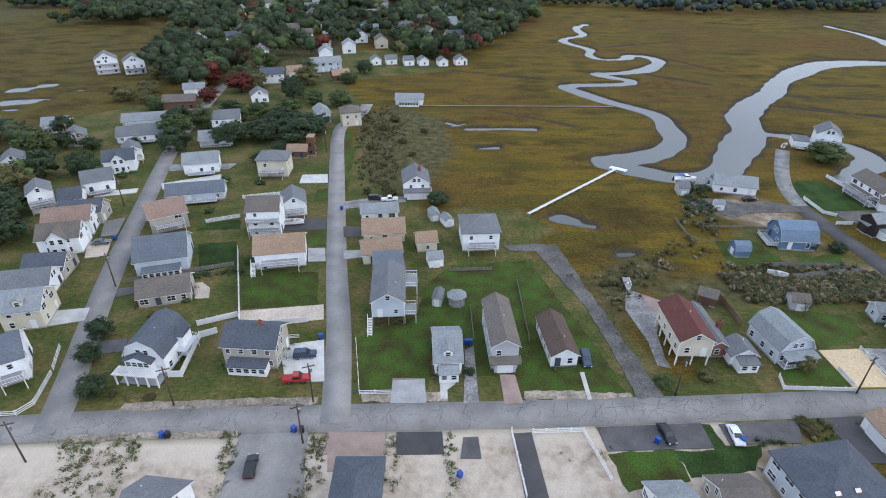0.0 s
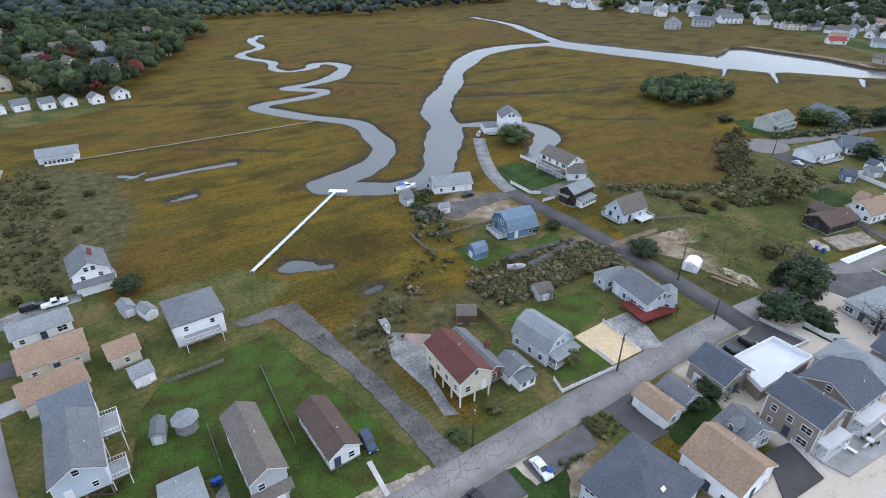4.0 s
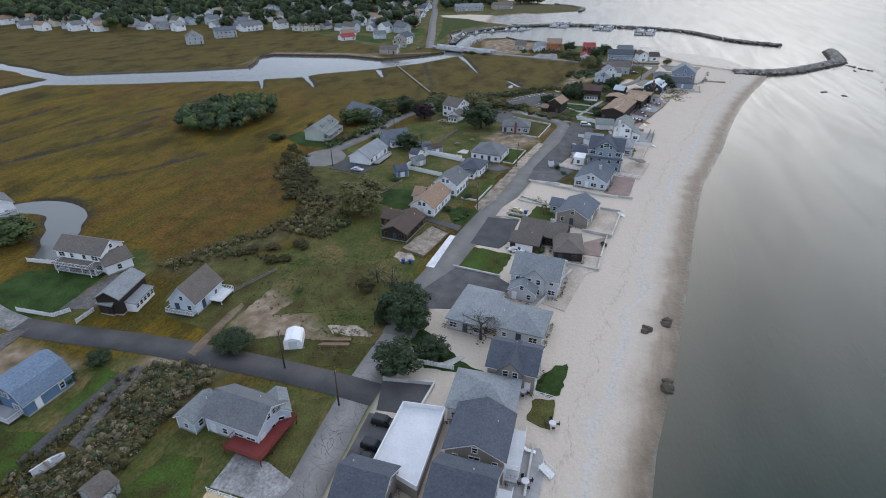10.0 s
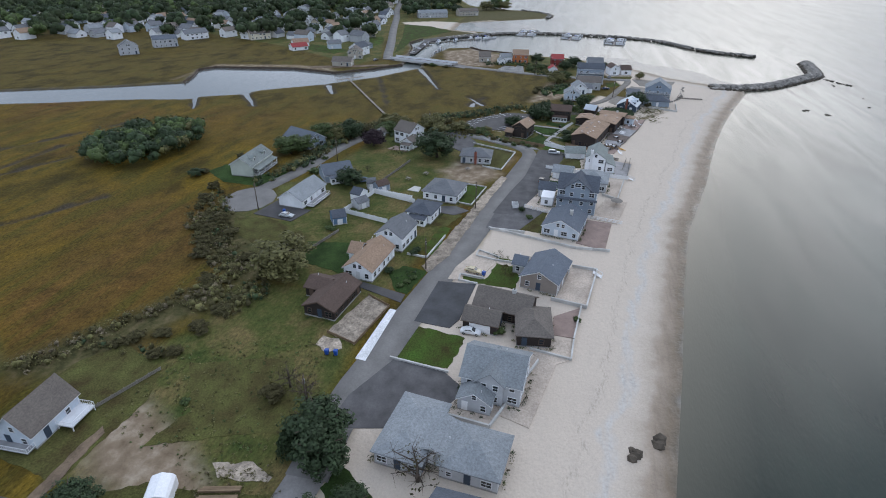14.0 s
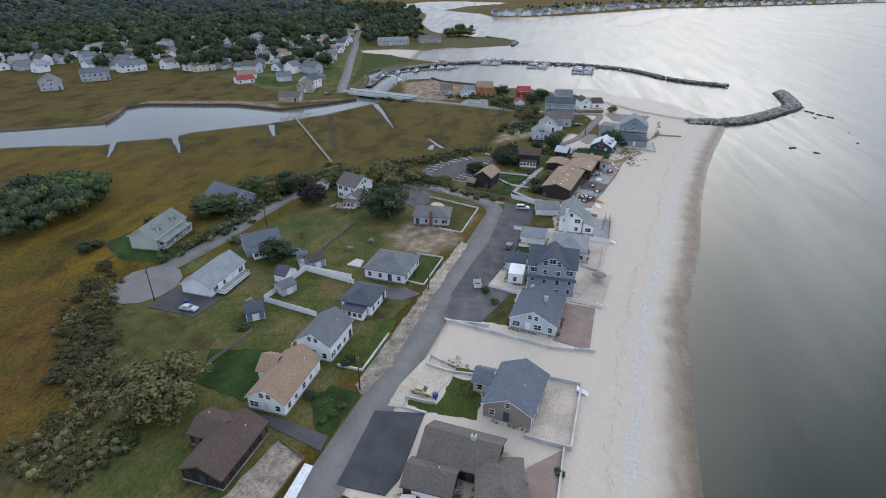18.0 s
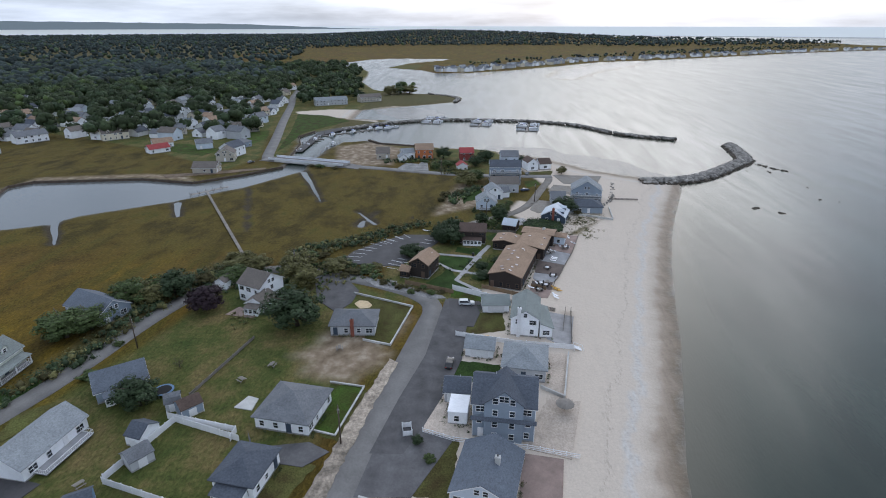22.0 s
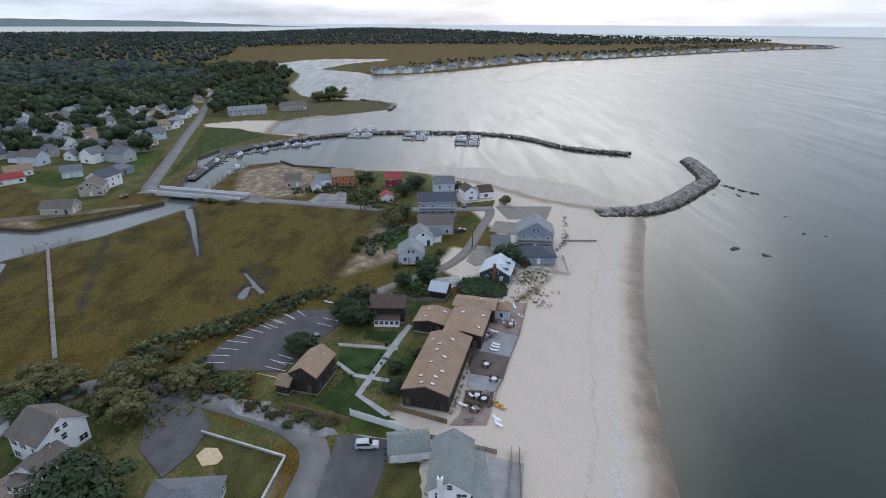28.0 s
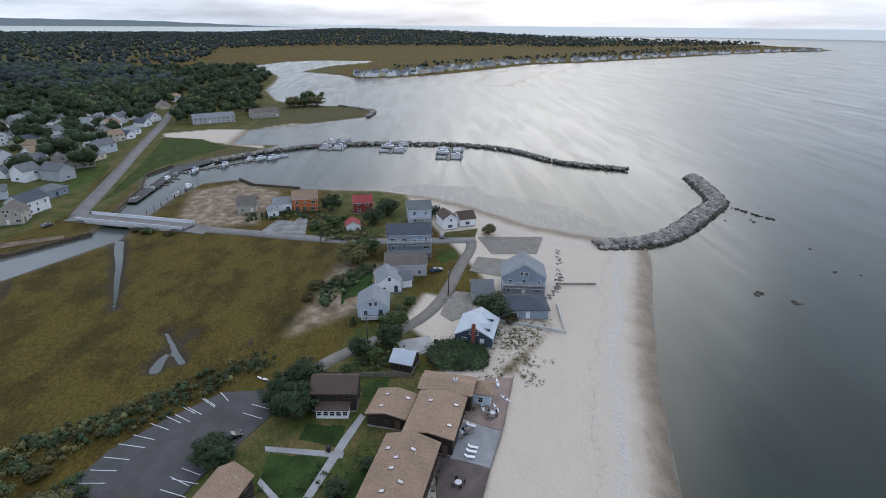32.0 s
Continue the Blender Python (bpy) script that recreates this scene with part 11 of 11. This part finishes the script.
# ---- the distance: glowing bands for hills over the bay and the last of the sea ----
def horizon_band(name, yaw0, yaw1, low, heights, color, reach, label):
    n = 60
    v = []
    for i in range(n + 1):
        a = radians(yaw0 + (yaw1 - yaw0) * i / n)
        top = np.interp(i / n, np.linspace(0, 1, len(heights)), heights) + 1.5 * math.sin(i * 1.9) * (low > 0) * (i < n - 3)
        x, y = 230 - reach * math.sin(a), 25 + reach * math.cos(a)
        v += [(x, y, low), (x, y, top)]
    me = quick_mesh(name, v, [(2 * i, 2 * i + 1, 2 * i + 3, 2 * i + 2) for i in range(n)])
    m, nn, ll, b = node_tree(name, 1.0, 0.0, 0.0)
    # distance haze is put into the colour; the emission stands in for its brightness
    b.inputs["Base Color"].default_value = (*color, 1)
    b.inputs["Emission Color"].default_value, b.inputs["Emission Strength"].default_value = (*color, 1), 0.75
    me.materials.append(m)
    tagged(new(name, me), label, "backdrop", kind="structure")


horizon_band("backdrop_hills", -25, -80, 44, (100, 101, 103, 101, 100, 99, 98, 97, 95, 93, 90, 86, 84, 80, 70, 60, 50, 45), (0.14, 0.175, 0.205), 4670, "blue-grey hills across the bay with painted haze")
horizon_band("backdrop_sea", -25, -150, -3, (64, 63), (0.52, 0.57, 0.62), 4700, "pale sea below the horizon with painted haze")

# ---- planted strips, weeds and rough grass of the lots ----
thicket('lot_weeds', [(-66.7, 64.7), (-60.9, 65.3), (-59.7, 60.8), (-62.1, 58.4)], 2.2, 0.6, 0.15, 'leaf_green', 'weedy planted strip on a sand lot', 'weeds', ('leaf_green', 'leaf_olive', 'leaf_brush'), 41, 18)
thicket('lot_weeds', [(-57.6, 65.1), (-52.9, 65.9), (-52.1, 59.1), (-52.3, 53.8), (-53.7, 54.0), (-54.8, 62.4)], 2.2, 0.6, 0.15, 'leaf_green', 'weedy planted strip on a sand lot', 'weeds', ('leaf_green', 'leaf_olive', 'leaf_brush'), 42, 18)
thicket('lot_weeds', [(-40.8, 65.8), (-36.4, 66.2), (-35.9, 58.8), (-36.1, 53.5), (-37.5, 53.6), (-37.7, 59.9)], 2.2, 0.6, 0.15, 'leaf_green', 'weedy planted strip on a sand lot', 'weeds', ('leaf_green', 'leaf_olive', 'leaf_brush'), 43, 18)
thicket('lot_weeds', [(-25.0, 65.3), (-21.6, 65.7), (-21.8, 61.9), (-23.3, 56.5), (-24.2, 58.6)], 2.2, 0.6, 0.15, 'leaf_green', 'weedy planted strip on a sand lot', 'weeds', ('leaf_green', 'leaf_olive', 'leaf_brush'), 44, 18)
thicket('lot_weeds', [(-11.6, 65.6), (-9.8, 65.5), (-9.0, 56.3), (-10.1, 53.8)], 2.2, 0.6, 0.15, 'leaf_green', 'weedy planted strip on a sand lot', 'weeds', ('leaf_green', 'leaf_olive', 'leaf_brush'), 45, 18)
thicket('lot_weeds', [(-1.4, 65.9), (0.0, 65.9), (0.6, 53.6), (-0.6, 53.1)], 2.2, 0.6, 0.15, 'leaf_green', 'weedy planted strip on a sand lot', 'weeds', ('leaf_green', 'leaf_olive', 'leaf_brush'), 46, 18)
thicket('bush_clump', [(17.4, 60.7), (19.4, 61.3), (21.5, 60.6), (20.9, 59.2), (17.6, 59.6)], 1.2, 0.5, 0.12, 'leaf_reed', 'dry round clump of grasses in sand', 'grasses', ('leaf_reed', 'leaf_brush', 'leaf_olive'), 47, 18)
thicket('hedge_clump', [(53.0, 63.3), (58.3, 63.5), (57.7, 61.8), (52.6, 61.7)], 1.6, 0.9, 0.14, 'leaf_dark', 'low dark hedge in front of a house', 'hedge', ('leaf_dark', 'leaf_green', 'leaf_olive'), 48, 18)
thicket('bush_clump', [(63.0, 67.7), (67.5, 68.2), (67.5, 64.1), (62.4, 62.4)], 1.0, 1.1, 0.16, 'leaf_brush', 'shaggy roadside bush', 'shrubs', ('leaf_brush', 'leaf_olive', 'leaf_dark'), 49, 18)
thicket('bush_clump', [(24.5, 66.0), (25.6, 66.5), (26.8, 60.0), (25.8, 58.9)], 0.9, 0.6, 0.13, 'leaf_olive', 'weedy strip beside a fence', 'weeds', ('leaf_olive', 'leaf_brush', 'leaf_reed'), 50, 18)
thicket('verge_weeds', [(-76.5, 65.7), (-67.6, 66.8), (-67.3, 65.9), (-75.5, 64.4)], 0.35, 0.25, 0.1, 'leaf_olive', 'thin weeds along a street', 'weeds', ('leaf_olive', 'leaf_brush', 'leaf_reed'), 51, 12)
thicket('verge_weeds', [(-51.3, 72.1), (-44.1, 72.0), (-43.7, 71.2), (-51.0, 71.3)], 0.5, 0.3, 0.1, 'leaf_olive', 'thin weeds along a street', 'weeds', ('leaf_olive', 'leaf_brush', 'leaf_reed'), 52, 12)
thicket('verge_weeds', [(-65.1, 75.3), (-58.8, 75.2), (-56.4, 72.1), (-62.6, 72.2)], 0.8, 0.6, 0.14, 'leaf_brush', 'low garden shrubs at a street corner', 'shrubs', ('leaf_brush', 'leaf_olive', 'leaf_dark'), 53, 18)
thicket('house_shrubs', [(-3.9, 81.3), (3.0, 79.1), (2.9, 77.9), (-3.9, 78.6)], 1.2, 0.6, 0.12, 'leaf_brush', 'foundation shrubs before a cottage', 'shrubs', ('leaf_brush', 'leaf_olive', 'leaf_dark'), 54, 18)
thicket('house_shrubs', [(16.1, 90.5), (18.6, 90.8), (17.9, 83.4), (15.9, 81.8)], 0.6, 0.5, 0.12, 'leaf_brush', 'garden shrubs beside a house', 'shrubs', ('leaf_brush', 'leaf_olive', 'leaf_dark'), 55, 18)
thicket('garden_weeds', [(32.8, 106.8), (37.5, 109.1), (39.4, 75.3), (36.1, 75.4)], 0.35, 0.3, 0.12, 'leaf_olive', 'rough grass along a gravel lane', 'weeds', ('leaf_olive', 'leaf_brush', 'leaf_reed'), 56, 12)
thicket('garden_weeds', [(22.4, 123.3), (26.9, 104.6), (33.3, 86.6), (31.1, 85.3), (23.3, 106.9)], 0.35, 0.3, 0.12, 'leaf_olive', 'rough grass along a gravel lane', 'weeds', ('leaf_olive', 'leaf_brush', 'leaf_reed'), 57, 12)
thicket('marsh_tufts', [(29.4, 116.7), (46.1, 119.2), (67.2, 116.4), (66.4, 111.3), (43.1, 109.1), (32.8, 106.8)], 0.3, 0.6, 0.18, 'leaf_reed', 'tall pale grass at the marsh edge', 'grass', ('leaf_reed', 'leaf_brush', 'leaf_olive'), 58, 14)
thicket('bank_scrub', [(173.3, 111.6), (186.9, 106.9), (179.6, 100.9), (166.4, 104.6)], 0.8, 1.6, 0.2, 'leaf_brush', 'olive scrub at the marsh edge', 'brush', ('leaf_brush', 'leaf_olive', 'leaf_dark'), 59, 24)
thicket('bank_scrub', [(235.4, 151.9), (229.5, 141.1), (208.3, 128.4), (187.8, 115.5), (184.5, 119.0), (206.2, 135.9)], 0.45, 1.4, 0.2, 'leaf_brush', 'olive scrub at the marsh edge', 'brush', ('leaf_brush', 'leaf_olive', 'leaf_dark'), 60, 24)
thicket('bank_scrub', [(154.4, 130.3), (155.3, 114.4), (152.0, 108.2), (151.1, 120.9), (150.1, 133.0)], 0.8, 1.3, 0.18, 'leaf_brush', 'low scrub behind a lawn', 'brush', ('leaf_brush', 'leaf_olive', 'leaf_dark'), 61, 22)
thicket('front_shrubs', [(192.7, 73.1), (197.8, 71.7), (197.3, 66.9), (187.1, 68.4)], 0.35, 0.6, 0.13, 'leaf_dark', 'planted shrubs of a front garden', 'shrubs', ('leaf_dark', 'leaf_green', 'leaf_olive'), 62, 18)
thicket('foundation_shrubs', [(209.9, 54.1), (212.1, 50.1), (209.6, 44.2), (208.3, 45.3)], 0.8, 0.6, 0.13, 'leaf_dark', 'low shrubs along a wall', 'shrubs', ('leaf_dark', 'leaf_green', 'leaf_olive'), 63, 18)
thicket('bank_scrub', [(215.7, 143.9), (219.5, 136.8), (205.5, 127.7), (197.4, 126.9), (200.5, 132.1)], 0.5, 1.3, 0.2, 'leaf_brush', 'olive and russet scrub at the marsh edge', 'brush', ('leaf_brush', 'leaf_olive', 'leaf_dark'), 64, 24)
thicket('bank_scrub', [(181.7, 120.2), (190.4, 115.1), (185.9, 112.9), (179.0, 111.0), (167.6, 112.2), (168.3, 114.9)], 0.7, 1.6, 0.2, 'leaf_olive', 'pale seeded scrub at the marsh edge', 'brush', ('leaf_olive', 'leaf_brush', 'leaf_reed'), 65, 24)
thicket('marsh_reeds', [(299.2, 122.0), (309.8, 114.0), (313.9, 100.1), (331.2, 79.9), (315.0, 62.1), (309.5, 59.5), (320.5, 77.3), (306.7, 95.7), (299.4, 114.0)], 0.5, 1.5, 0.22, 'leaf_dark', 'green shrub belt beside a street', 'brush', ('leaf_dark', 'leaf_green', 'leaf_olive'), 66, 24)
thicket('court_shrubs', [(317.1, 39.5), (328.3, 32.3), (337.4, 27.5), (335.4, 26.0), (325.9, 30.5), (315.0, 36.7)], 0.6, 0.8, 0.15, 'leaf_dark', 'planted shrubs in a resort court', 'shrubs', ('leaf_dark', 'leaf_green', 'leaf_olive'), 67, 18)
thicket('court_grasses', [(312.7, 63.7), (311.2, 58.4), (306.6, 44.3), (303.6, 42.7), (305.5, 50.0), (309.4, 61.6)], 0.8, 0.7, 0.15, 'leaf_reed', 'ornamental grasses in a gravel bed', 'grasses', ('leaf_reed', 'leaf_olive', 'leaf_brush'), 68, 18)
thicket('inlet_scrub', [(404.5, 48.5), (425.8, 36.3), (423.3, 31.3), (404.2, 39.7), (395.1, 44.5)], 0.6, 1.8, 0.22, 'leaf_dark', 'green scrub beside the marsh', 'brush', ('leaf_dark', 'leaf_green', 'leaf_olive'), 69, 24)
thicket('inlet_scrub', [(482.5, 90.9), (492.7, 69.7), (471.8, 39.3), (465.3, 41.7), (477.1, 67.5), (472.6, 88.7)], 0.3, 1.6, 0.22, 'leaf_dark', 'green scrub along a street', 'brush', ('leaf_dark', 'leaf_green', 'leaf_olive'), 70, 20)
thicket('reed_bank', [(109.0, 113.8), (110.8, 108.7), (109.8, 99.8), (105.1, 102.1), (96.5, 103.0), (82.6, 102.6), (72.4, 102.1), (69.0, 114.3), (77.9, 115.0), (87.5, 111.3), (97.2, 113.0), (104.6, 113.6)], 2.2, 1.7, 0.17, 'leaf_brush', 'dense bank of plumed reeds and bushes', 'reeds', ('leaf_brush', 'leaf_reed', 'leaf_dark'), 71, 26)
thicket('reed_row', [(106.0, 117.5), (108.0, 117.4), (97.2, 116.6), (88.4, 114.7), (77.9, 115.0), (71.5, 117.3), (70.8, 119.9), (78.4, 117.9), (90.0, 117.9)], 1.6, 1.2, 0.17, 'leaf_brush', 'thin row of plumed reeds beside a track', 'reeds', ('leaf_brush', 'leaf_reed', 'leaf_dark'), 72, 24)
thicket('round_hedge', [(369.8, 14.7), (373.2, 12.4), (374.8, 6.5), (372.2, 1.1), (367.9, -0.5), (363.2, 0.7), (361.2, 5.0), (361.6, 10.4), (365.0, 13.8)], 4.5, 1.5, 0.18, 'leaf_dark', 'clipped round dark green hedge before a house', 'hedge', ('leaf_dark', 'leaf_dark', 'leaf_green'), 73, 26)
thicket('dune_grass', [(368.7, -7.9), (368.6, -11.6), (363.8, -12.8), (361.1, -11.6), (361.5, -8.7), (365.2, -7.0)], 1.3, 0.5, 0.14, 'leaf_olive', 'patchy dune grass on pale sand', 'grass', ('leaf_olive', 'leaf_reed', 'leaf_green'), 74, 16)
thicket('dune_grass', [(361.2, -7.2), (360.6, -10.1), (356.2, -12.5), (353.2, -10.5), (355.2, -7.2), (358.6, -6.5)], 1.3, 0.5, 0.14, 'leaf_olive', 'patchy dune grass on pale sand', 'grass', ('leaf_olive', 'leaf_reed', 'leaf_green'), 75, 16)
thicket('dune_grass', [(367.2, -2.8), (367.8, -6.3), (365.2, -5.2), (363.8, -2.0)], 1.3, 0.5, 0.14, 'leaf_olive', 'patchy dune grass on pale sand', 'grass', ('leaf_olive', 'leaf_reed', 'leaf_green'), 76, 16)
thicket('dune_grass', [(361.4, 2.7), (363.1, -3.2), (361.2, -6.0), (358.0, -4.4), (358.2, 2.1)], 1.3, 0.5, 0.14, 'leaf_olive', 'patchy dune grass on pale sand', 'grass', ('leaf_olive', 'leaf_reed', 'leaf_green'), 77, 16)
thicket('dune_grass', [(381.4, -5.9), (379.7, -16.1), (373.6, -16.3), (369.3, -9.8), (372.1, -4.5)], 1.3, 0.5, 0.14, 'leaf_olive', 'patchy dune grass on pale sand', 'grass', ('leaf_olive', 'leaf_reed', 'leaf_green'), 78, 16)
thicket('dune_grass', [(365.0, -14.4), (364.4, -16.7), (361.0, -15.6), (361.7, -14.0)], 1.3, 0.5, 0.14, 'leaf_olive', 'patchy dune grass on pale sand', 'grass', ('leaf_olive', 'leaf_reed', 'leaf_green'), 79, 16)
thicket('lane_scrub', [(362.1, 34.7), (372.8, 28.5), (383.6, 25.3), (375.8, 22.3), (372.6, 20.8), (361.9, 24.9)], 0.8, 1.2, 0.18, 'leaf_dark', 'green scrub beside a sandy lane', 'brush', ('leaf_dark', 'leaf_green', 'leaf_olive'), 80, 22)
thicket('court_shrubs', [(326.2, 45.9), (328.5, 40.7), (332.2, 33.9), (328.3, 32.3), (322.6, 38.7), (321.1, 43.2)], 0.25, 0.9, 0.15, 'leaf_dark', 'planted shrubs in a resort court', 'shrubs', ('leaf_dark', 'leaf_green', 'leaf_olive'), 81, 18)
thicket('marsh_verge', [(287.6, 103.7), (300.0, 94.8), (314.4, 82.8), (322.7, 70.6), (316.9, 62.4), (310.9, 75.0), (290.9, 89.9), (279.8, 98.6)], 0.3, 0.9, 0.17, 'leaf_olive', 'rough green verge beside a street', 'brush', ('leaf_olive', 'leaf_green', 'leaf_brush'), 82, 18)
